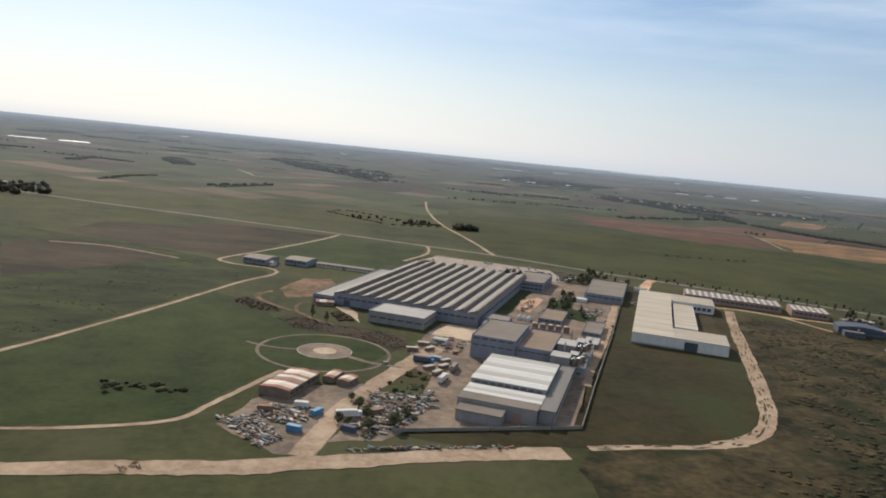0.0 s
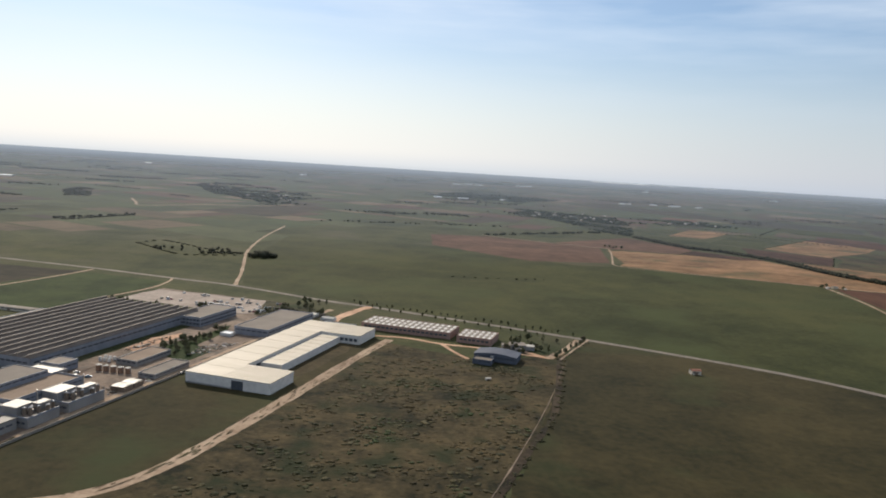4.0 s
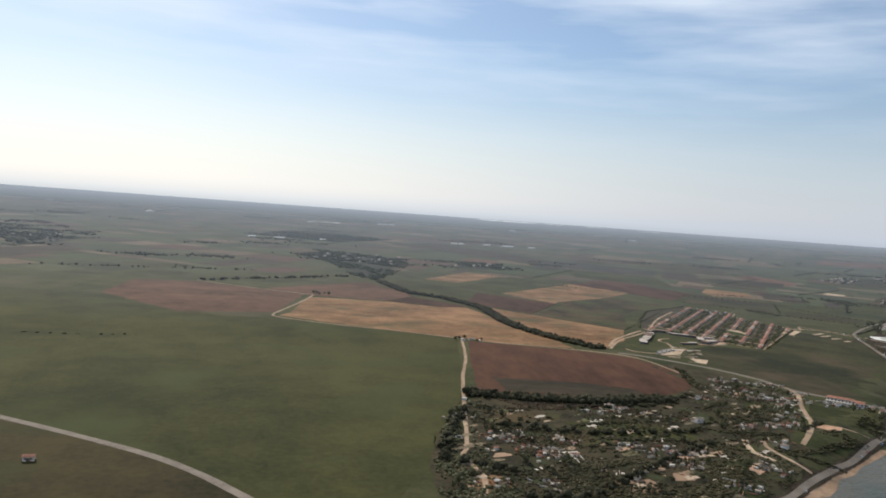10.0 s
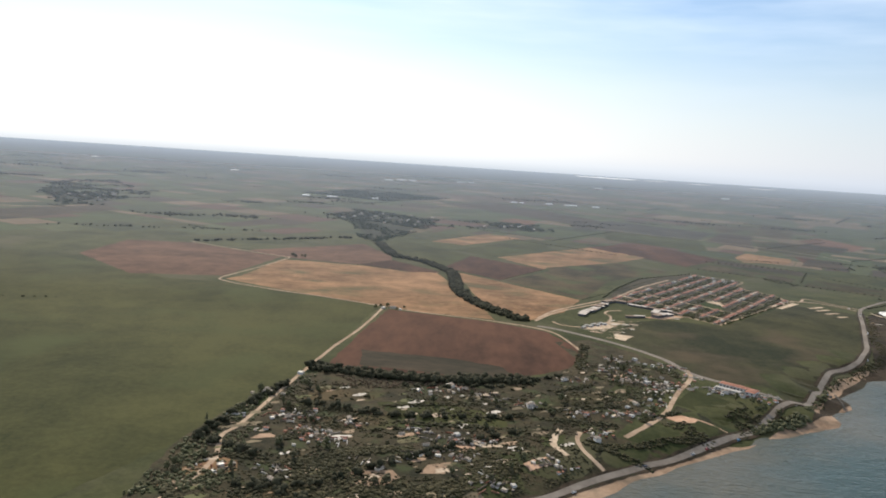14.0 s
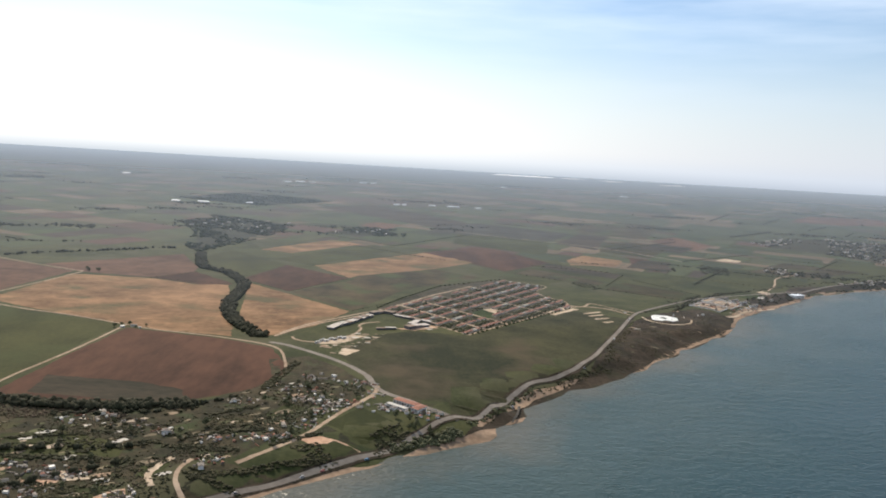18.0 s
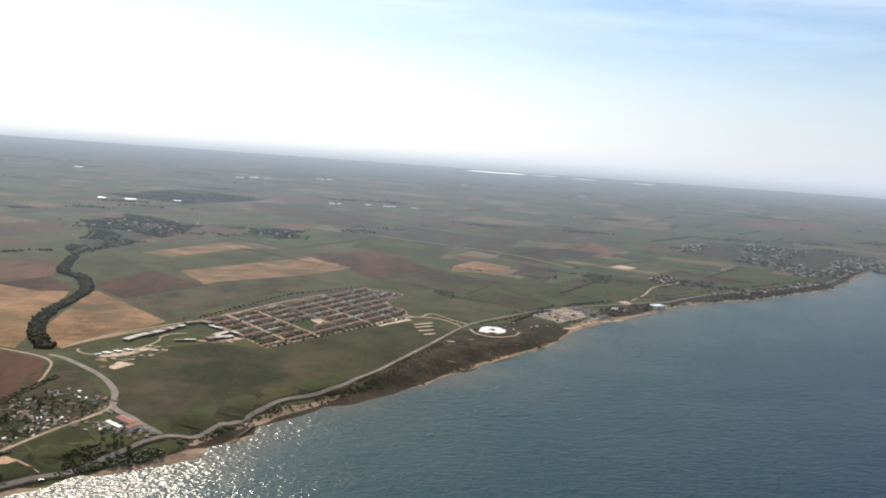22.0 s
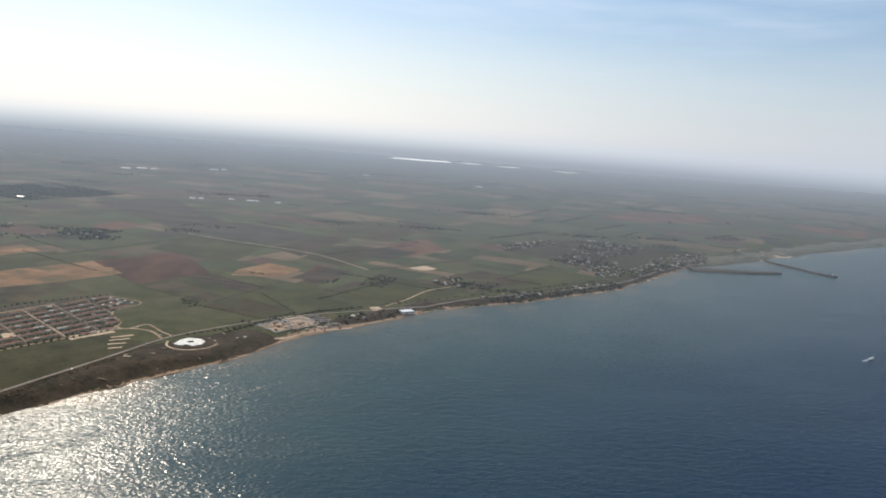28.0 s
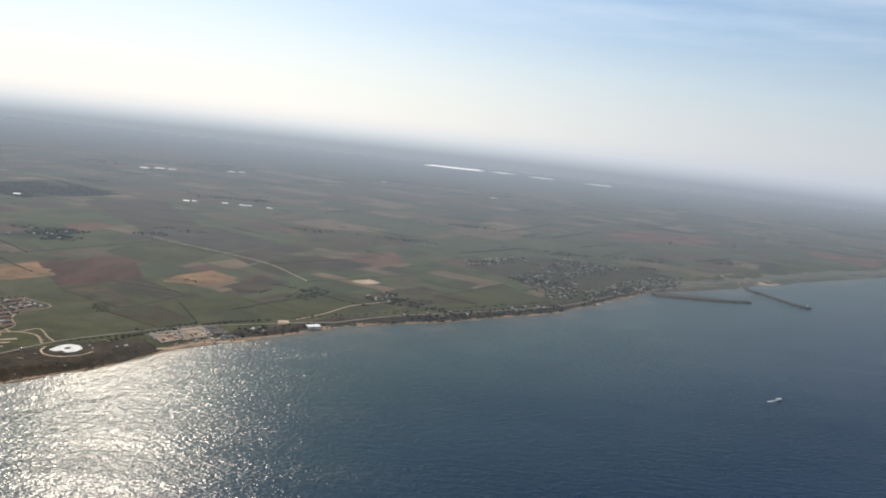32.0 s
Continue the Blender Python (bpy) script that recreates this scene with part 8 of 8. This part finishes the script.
for x, y in ((704, 762), (696, 766), (688, 770), (680, 774), (694, 752), (686, 757), (678, 761), (690, 742), (682, 747)):
    build_at(HOUSES[2], x, y, est_turn, 0.12)

# ---- resort beside the estate ----
M_TANROOF = surface("tan_flat_roof", (0.36, 0.31, 0.26), (0.56, 0.50, 0.44), 0.9, 0.3, 2, 0.1)
# wall colour darkened for the shade that lies in the balconies
M_BALCONY = surface("dark_balcony_front", (0.075, 0.075, 0.085), (0.15, 0.145, 0.15), 0.6, 0.5, 4, 0.1)


def resort_block(pts, width, h, label):
    """A long flat-roofed block that follows a bent line."""
    ob = thing("resort_block", label, "building", group="resort blocks")
    p = np.array(pts, float)
    rng_ = np.random.RandomState(int(p.sum()) % 997)
    top, runs = h, []
    for a, b in zip(p[:-1], p[1:]):
        n = max(1, int(np.hypot(*(b - a)) / 4.5))
        runs += [(a + (b - a) * k / n, a + (b - a) * (k + 1) / n) for k in range(n)]
    for a, b in runs:
        h = top * (0.7 + 0.45 * rng_.rand())
        w = b - a
        L = np.hypot(*w) * 0.985
        c = (a + b) / 2 + np.array((-w[1], w[0])) / L * (rng_.rand() - 0.5) * 1.2
        m = pose(c[0], c[1], z_at(*c), 0, 0, math.degrees(math.atan2(w[1], w[0])))
        def put(name, s, material):
            s.v = [tuple(m @ Vector(q)) for q in s.v]
            part(name, s, material, ob)
        put("wall", Soup().box(-L / 2, -width / 2, -0.3, L / 2, width / 2, h), M_BALCONY)
        put("roof", Soup().box(-L / 2 - 0.2, -width / 2 - 0.3, h, L / 2 + 0.2, width / 2 + 0.3, h + 0.18), M_TANROOF if rng_.rand() < 0.6 else M_BROWNROOF)
        n = max(2, int(L / 2.2))
        for k in range(n):
            x = -L / 2 + L * (k + 0.5) / n
            put("window", Soup().box(x - 0.7, -width / 2 - 0.05, 0.5, x + 0.7, -width / 2, h - 0.4), M_GLASS)


resort_block([(534, 536), (538, 546), (547, 562), (557, 584)], 4.6, 1.5, "long white resort block in steps")
resort_block([(558, 590), (566, 600), (574, 596)], 4.4, 1.5, "white resort wing with flat roof")
resort_block([(584, 549), (592, 558), (598, 562)], 5.0, 1.7, "white resort building with grey roof")
resort_block([(586, 560), (592, 574)], 4.0, 1.6, "pale resort pavilion with flat roof")
resort_block([(564, 543), (570, 544.5), (577, 546)], 2.2, 1.2, "low curved pavilion on the grass")
resort_block([(575, 590), (590, 578), (604, 566)], 2.6, 1.4, "low pale service range by the estate")
ribbon("path", [(514, 513), (516, 507), (524, 502), (534, 505), (548, 520), (554, 541), (552, 552), (556, 561), (565, 566)], 1.6, M_DIRT, "pale curved resort drive", 0.17, 0.1)
ribbon("road", [(505, 520), (518, 548), (535, 572), (556, 600)], 2.2, M_DIRT, "pale road behind the resort", 0.17, 0.1)
field([(530, 497), (536, 510), (549, 523), (560, 523), (552, 512), (545, 500)], M_SAND, "pale rubble building site", "building_site", lift=0.14)
field([(546, 478), (547, 490), (558, 487), (551, 474)], M_SAND, "pale heap of spoil", "building_site", lift=0.14)
field([(577, 548), (590, 545), (606, 560), (600, 563)], M_DIRTRED, "bare sandy strip", "building_site", lift=0.14)
for k in range(7):
    simple_shed(pose(531 + 2.4 * k, 500 + 2.2 * k + (k % 2) * 3, z_at(531 + 2.4 * k, 500 + 2.2 * k) + 0.05, 0, 0, 40), 3.0, 1.4, 0.9, M_WHITEWALL, M_WHITEROOF, "site_cabin", "white site cabin on rubble", "hut", 0.15, "site cabins")

rubble = Soup()
rng = np.random.RandomState(151)
SITE = [(526, 498), (536, 512), (552, 528), (572, 530), (566, 512), (552, 492), (546, 474), (536, 486)]
for k in range(120):
    x, y = within(SITE if k < 90 else [(576, 546), (592, 543), (612, 562), (600, 566)], rng)
    r0 = 0.3 + 1.5 * rng.rand() ** 2
    pts = [(x + r0 * (1.2 + 0.8 * rng.rand()) * math.cos(math.tau * i / 7), y + r0 * (0.5 + 0.6 * rng.rand()) * math.sin(math.tau * i / 7)) for i in range(7)]
    rubble.add(drape(pts, 0.45 + 0.1 * rng.rand()), [tuple(range(7))])
whole("site_ground", rubble, M_LOTS, "pale scraped ground and rubble of a building site", "bare ground", kind="stuff")

# ---- along the shore ----
field([(776, 633), (778, 644), (784, 653), (793, 652), (799, 645), (798, 636), (792, 630), (786, 634), (783, 630)], surface("white_marl", (0.62, 0.61, 0.57), (0.82, 0.81, 0.77), 0.9, 0.2, 1.5, 0.1, where=P), "dazzling white bare ground by the shore", "white_ground", lift=1.0, cell=4)
field([(784, 641), (788, 645), (791, 642), (788, 638)], M_SCRUB, "dark bush in the white ground", "scrub_island", lift=1.2, cell=4)
ribbon("path", [(770, 640), (772, 628), (780, 620), (792, 619), (804, 627), (810, 640)], 1.6, M_SAND, "pale curved shore path", 0.9, 0.15)
field([(830, 707), (848, 726), (864, 702), (851, 687)], M_DIRT, "walled sandy plot by the sea", "sandy_plot", lift=0.6, cell=4)
field([(850, 733), (868, 750), (888, 724), (867, 703)], M_DIRT, "sandy building plot by the sea", "sandy_plot", lift=0.6, cell=4)
field([(861, 687), (880, 690), (900, 714), (918, 733), (901, 735), (878, 706)], M_BEACH, "bare sandy ground by the sea", "sandy_plot", lift=0.5, cell=4)
rng = np.random.RandomState(701)
plot_rows = Soup()
for k in range(90):
    x, y = within([(832, 703), (852, 728), (874, 743), (915, 731), (892, 706), (862, 690), (842, 688)], rng)
    L = 1.0 + 5 * rng.rand() ** 2
    m = pose(x, y, z_at(x, y) + 0.1, 0, 0, 48 + 90 * (rng.rand() < 0.3) + rng.randn() * 4)
    q = Soup().box(-L / 2, -0.35 - 0.5 * rng.rand(), 0, L / 2, 0.35, 0.25 + 0.9 * rng.rand() ** 2)
    plot_rows.add([m @ Vector(v) for v in q.v], q.f)
whole("plot_clutter", plot_rows, M_CLUTTER, "low walls, huts and stacks on sandy plots", "clutter", kind="stuff")
ribbon("road", [(852, 672), (862, 680), (877, 698), (893, 712), (918, 726)], 3.0, M_SAND, "pale sandy shore drive", 0.9, 0.15)
ribbon("road", [(864, 702), (878, 716), (896, 722), (910, 722)], 1.8, M_SAND, "pale sandy lane", 0.22, 0.15)
low_wall("plot_wall", [(830, 703), (846, 718), (868, 740), (885, 723)], 0.9, 0.3, M_WHITEWALL, "white wall round sandy plots")
low_wall("plot_wall", [(838, 695), (853, 711), (876, 732)], 0.7, 0.3, M_PLASTER, "low pale wall between plots")
low_wall("plot_wall", [(831, 708), (848, 726), (864, 702.5), (851, 687), (831, 708)], 0.8, 0.35, M_WHITEWALL, "white wall round a tan plot")
low_wall("plot_wall", [(850, 734), (868, 750.5), (886, 724), (868, 703), (850, 734)], 0.8, 0.35, M_WHITEWALL, "white wall round a long tan plot")
low_wall("plot_wall", [(856, 724), (874, 741)], 0.6, 0.3, M_PLASTER, "low pale wall across a plot")
low_wall("plot_wall", [(862, 713), (880, 732)], 0.6, 0.3, M_PLASTER, "low pale wall across a plot")
for a_, b_ in (((872, 744), (884, 752)), ((878, 735), (892, 746)), ((884, 728), (899, 741)), ((892, 722), (906, 735))):
    mid_ = ((a_[0] + b_[0]) / 2, (a_[1] + b_[1]) / 2)
    simple_shed(pose(*mid_, z_at(*mid_), 0, 0, math.degrees(math.atan2(b_[1] - a_[1], b_[0] - a_[0]))), 13, 3.2, 1.3, M_WHITEWALL, M_GREYROOF, "camp_range", "long low white camp range on sand", "building", 0.5, "camp ranges")
foliage("hedge", strewn([(806, 672), (826, 702), (848, 730), (868, 755), (890, 776), (915, 795)], 3.0, 330, 0.7, 2.0, 991), M_BUSH, "dark hedge along the coast road by the camp", "hedge", clumps=2, tall=0.8)
for x, y, k in ((878, 708, 1), (888, 716, 2), (898, 722, 4), (872, 690, 3), (905, 724, 1), (884, 728, 4), (852, 722, 2), (842, 712, 3), (800, 655, 3), (806, 648, 5), (760, 655, 3), (828, 664, 2), (822, 660, 5)):
    build_at(HOUSES[k], x, y, 45, 0.1)
field([(933, 801), (943, 807), (952, 778), (942, 766)], M_SAND, "bare sandy lot above the shore", "sandy_plot", lift=0.2)
shore_hall = thing("shore_hall", "large white flat-roofed hall on the shore", "building", pose(972, 795, z_at(972, 795), 0, 0, 28))
part("wall", Soup().box(-7, -4, -0.5, 7, 4, 2.2), M_WHITEWALL, shore_hall)
part("roof", Soup().box(-7.3, -4.3, 2.2, 7.3, 4.3, 2.45), M_SKYLIGHT, shore_hall, "bright white flat roof")
windows_row(shore_hall, -6.5, 6.5, -4, 0.8, 1.6, 7)
field([(984, 1041), (1007, 1068), (1024, 1049), (1006, 1029)], M_SAND, "small bare sandy field", "sandy_plot", lift=0.2)
STRIPS_ = [((696, 630), (721, 660)), ((694, 637), (717, 666)), ((724, 642), (739, 653)), ((725.5, 633), (739, 642)), ((728, 622.5), (740, 629)), ((732, 611.5), (741, 617))]
for a, b in STRIPS_:
    ribbon("bare_strip", [a, ((a[0] + b[0]) / 2, (a[1] + b[1]) / 2), b], 4.6 if a[0] < 700 else 2.8, M_SAND, "long bare sandy strip", 0.2, 0.12, category="bare ground")
ribbon("road", [(684, 714), (719, 674), (730, 673), (740, 688), (758, 667), (769, 657)], 2.0, M_DIRT, "pale lane from the estate to the coast road", 0.25, 0.1)


def mole(pts, w0, w1, h, label):
    """A breakwater of rubble with a flat top."""
    p = smooth_line(pts, 6.0)
    way = np.gradient(p, axis=0)
    way /= np.hypot(way[:, 0], way[:, 1])[:, None]
    side = np.c_[-way[:, 1], way[:, 0]]
    n = len(p)
    rng_ = np.random.RandomState(n)
    w = np.linspace(w0, w1, n)[:, None]
    rows = [np.c_[p + side * (w * k + rng_.randn(n, 1) * 0.8), np.full(n, z) + rng_.randn(n) * 0.2] for k, z in ((-1.0, -1.5), (-0.55, h), (0.55, h), (1.0, -1.5))]
    v = np.stack(rows, 1).reshape(-1, 3)
    s = Soup().add(v, [(4 * i + j + 1, 4 * i + j, 4 * i + 4 + j, 4 * i + 5 + j) for i in range(n - 1) for j in range(3)])
    s.f.append(tuple(4 * (n - 1) + j for j in range(4)))
    whole("breakwater", s, M_ROCK, label, "breakwater", kind="structure")


mole([(1446, 1200), (1500, 1200), (1560, 1203), (1608, 1214)], 27, 10, 2.4, "broad dark rocky point with a breakwater")
mole([(1668, 1392), (1657, 1330), (1668, 1300), (1683, 1255), (1694, 1225), (1711, 1213)], 6, 5, 2.4, "narrow curved stone breakwater")
ob_ = thing("harbour_light", "small light tower on the breakwater", "tower", pose(1705, 1217, 2.2))
part("shaft", Soup().tube(0, 0, 0, 4, 1.2, 0.9, 10), M_WHITEWALL, ob_)
part("lantern", Soup().tube(0, 0, 4, 5, 1.1, 0.7, 10), M_GLASS, ob_)
field([(1672, 1390), (1700, 1404), (1722, 1404), (1762, 1436), (1738, 1448), (1704, 1462), (1686, 1432)], M_SAND, "pale sandy beach of the cove", "cove_beach", lift=0.4, cell=30)


def boat():
    ob = thing("motor_boat", "small white motor boat under way", "boat", pose(1433, 713, 0.1, 0, 0, 28))
    hull = Soup().add([(-3, -1, 0), (2, -1, 0), (4, 0, 0.3), (2, 1, 0), (-3, 1, 0), (-3, -1.2, 1.0), (2, -1.2, 1.1), (4.6, 0, 1.4), (2, 1.2, 1.1), (-3, 1.2, 1.0)], [(4, 3, 2, 1, 0), (5, 6, 7, 8, 9), (0, 1, 6, 5), (1, 2, 7, 6), (2, 3, 8, 7), (3, 4, 9, 8), (4, 0, 5, 9)])
    part("hull", hull, M_CAR["white"], ob)
    part("cabin", Soup().box(-0.8, -0.8, 1.0, 1.4, 0.8, 1.9), M_WHITEWALL, ob)
    part("windscreen", Soup().box(1.4, -0.7, 1.3, 1.46, 0.7, 1.8), M_GLASS, ob)
    ribbon_pts = [(1430, 711), (1420, 706), (1405, 697)]
    s = Soup().add([(1430, 710.6, 0.06), (1430, 712, 0.06), (1418, 704.9, 0.06), (1419, 703.1, 0.06)], [(0, 1, 2, 3)])
    whole("wake", s, surface("foam", (0.30, 0.34, 0.37), (0.72, 0.74, 0.75), 0.6, 0.6, 4, 0.1, where=P), "white foaming wake of a boat", "wake", kind="structure")


boat()

# ---- far villages ----
M_FARWALL = patchwork("far_house_walls", [(0.50, 0.44, 0.37), (0.32, 0.26, 0.20), (0.42, 0.37, 0.31)], 0.9, 0.5)
M_FARROOF = patchwork("far_house_roofs", [(0.22, 0.19, 0.16), (0.19, 0.145, 0.115), (0.30, 0.26, 0.22), (0.18, 0.155, 0.13), (0.50, 0.45, 0.39)], 0.9, 0.5)
rng = np.random.RandomState(131)


def far_village(poly, n, turn):
    """A far cluster of small houses, too many and too small to pick apart."""
    walls, roofs = Soup(), Soup()
    for _ in range(int(n * 0.6)):
        x, y = within(poly, rng)
        if inland(np.array([x]), np.array([y]))[0] < 14:
            continue
        w, d, h = 2.6 + 3.4 * rng.rand(), 2.2 + 1.4 * rng.rand(), 1.2 + 0.7 * rng.rand()
        m = pose(x, y, z_at(x, y), 0, 0, turn + rng.randn() * 8 + 90 * rng.randint(2))
        for soup, b in ((walls, Soup().box(-w / 2, -d / 2, -0.3, w / 2, d / 2, h).gable_end(-w / 2 + 0.02, -d / 2, d / 2, h, d * 0.25).gable_end(w / 2 - 0.02, -d / 2, d / 2, h, d * 0.25)), (roofs, Soup().gable(-w / 2, -d / 2, h, w / 2, d / 2, d * 0.25))):
            soup.add([m @ Vector(v) for v in b.v], b.f)
    foliage("far_gardens", scatter(poly, int(n * 3.6), 1.4, 4.0, n), M_WOODS, "garden trees among far houses", "trees", clumps=1, tall=0.8)
    ob = thing("far_houses", "cluster of small pale village houses", "houses", kind="stuff")
    part("walls", walls, M_FARWALL, ob)
    part("roofs", roofs, M_FARROOF, ob)


far_village([(1146, 1303), (1269, 1424), (1263, 1362), (1152, 1255)], 44, 48)
far_village([(1225, 1196), (1349, 1446), (1458, 1423), (1364, 1289), (1246, 1136)], 120, 48)
far_village([(1241, 1120), (1329, 1227), (1304, 1084), (1266, 1058)], 60, 48)
far_village([(1310, 1136), (1437, 1290), (1554, 1377), (1506, 1258), (1413, 1178), (1304, 1038)], 130, 48)
field([(1105, 1008), (1205, 1145), (1228, 1055), (1284, 1044), (1168, 954), (1115, 931)], M_GREEN, "green pasture before the far village", lift=0.1)
field([(1150, 1250), (1220, 1190), (1240, 1140), (1310, 1130), (1440, 1290), (1550, 1370), (1460, 1425), (1350, 1448), (1270, 1420)], M_VILLAGE, "dark gardens of the far village", "village_ground", lift=0.08, category="village ground")
far_village([(1060, 880), (1190, 975), (1270, 1030), (1262, 1000), (1180, 930), (1080, 866)], 60, 42)
far_village([(905, 730), (960, 768), (1040, 826), (1130, 880), (1200, 925), (1290, 1010), (1275, 1022), (1180, 950), (1060, 860), (960, 800), (900, 752)], 110, 42)
far_village([(1010, 965), (1050, 960), (1060, 925), (1030, 930)], 14, 30)
far_village([(1020, 985), (1060, 1000), (1040, 960)], 6, 30)
foliage("village_trees", clustered([(1146, 1290), (1210, 1365), (1300, 1447), (1460, 1424), (1550, 1370), (1500, 1260), (1400, 1170), (1310, 1050), (1240, 1120)], 460, 1.2, 3.6, 132, 9.0), M_WOODS, "dark trees among village houses", "trees", clumps=1, tall=0.7)
foliage("village_trees", scatter([(1005, 960), (1050, 990), (1062, 925), (1030, 925)], 36, 2, 4.5, 133), M_WOODS, "dark trees round a farmstead", "trees", clumps=2, tall=0.8)
foliage("shore_hedge", strewn([(815, 712), (870, 762), (940, 810), (1040, 880), (1150, 960), (1260, 1040)], 8, 260, 1, 2.4, 134), M_WOODS, "dark hedge along the coast road", "hedge", clumps=2, tall=0.7)
for k, (a, b) in enumerate((((500, 1000), (620, 905)), ((880, 830), (960, 950)), ((720, 900), (800, 880)), ((930, 1010), (1060, 1120)), ((1100, 1000), (1180, 1100)), ((560, 1010), (455, 1100)), ((660, 1180), (560, 1010)), ((860, 1100), (1000, 1250)), ((1368, 1752), (1502, 1958)), ((1412, 1637), (1528, 1777)), ((1439, 1537), (1512, 1639)), ((1547, 1619), (1589, 1573)), ((1252, 1765), (1406, 2037)), ((1655, 1607), (1769, 1717)), ((1147, 1390), (1289, 1545)), ((1098, 1086), (1160, 1051)), ((1195, 1127), (1282, 1053)), ((780, 664), (823, 702)), ((823, 702), (859, 760)))):
    foliage("hedge", strewn([a, b], 1.4, 60 + int(np.hypot(b[0] - a[0], b[1] - a[1]) * 1.3), 0.7, 1.7 + 1.4 * (a[1] > 1300), 140 + k), M_WOODS, "long dark field hedge", "hedge", clumps=2, tall=0.7)
far_village([(260, 1120), (300, 1250), (400, 1200), (380, 1050)], 34, 10)
far_village([(-230, 1220), (-110, 1260), (-60, 1090)], 22, 10)
far_village([(-310, 525), (-276, 540), (-252, 494)], 12, 20)
far_village([(450, 1100), (540, 1190), (560, 1125)], 14, 20)


def glasshouse(x, y, w, d, turn, label="long white greenhouse"):
    ob = thing("greenhouse", label + " far across the fields", "greenhouse", pose(x, y, 3.0, 0, 0, turn), "far greenhouses")
    # depth enlarged so the bright white roofs stand in for the sun's glint
    d, n = d * 2.2, 4
    part("wall", Soup().box(-w / 2, -d / 2, 0, w / 2, d / 2, 1.6), M_WHITEWALL, ob)
    for k in range(n):
        x0, x1 = -w / 2 + w * k / n, -w / 2 + w * (k + 1) / n
        part("roof_bay", Soup().gable(x0, -d / 2, 1.6, x1, d / 2, 0.7, 0.1, 0), M_SKYLIGHT, ob)


for x, y, w, d in ((180, 2420, 26, 10), (215, 2460, 30, 11), (250, 2470, 22, 9), (400, 2620, 26, 10), (430, 2640, 20, 9), (540, 1715, 13, 5), (556, 1722, 9, 5), (618, 1745, 14, 5), (660, 1740, 16, 6), (674, 1744, 9, 5), (720, 1740, 13, 5), (130, 1505, 14, 5), (180, 1512, 20, 5), (260, 1540, 12, 5), (-700, 1310, 60, 8), (-630, 1330, 50, 8), (900, 2900, 22, 9), (1300, 2700, 22, 9), (-300, 2400, 22, 9), (-900, 2700, 24, 9)):
    glasshouse(x, y, w, d, 8)

# salt lakes on the far plain, the sun's glint painted as their white
M_SALTGLINT = surface("salt_flat", (0.70, 0.70, 0.69), (0.88, 0.88, 0.87), 0.35, 0.01, 0.1, 0.0, where=P, spec=0.5)
for x0, x1, y0, y1 in ((1010, 1390, 4540, 4760), (1420, 1580, 4600, 4700), (1640, 1800, 4500, 4590), (1960, 2120, 4390, 4470)):
    field([(x0, y0 + 60), ((x0 + x1) / 2, y0), (x1, y0 + 40), (x1 - 30, y1), ((x0 + x1) / 2 + 30, y1 - 20), (x0 + 60, y1)], M_SALTGLINT, "salt lake with the glint of the sun painted white", "salt_lake", lift=2.6, cell=200, category="lake")
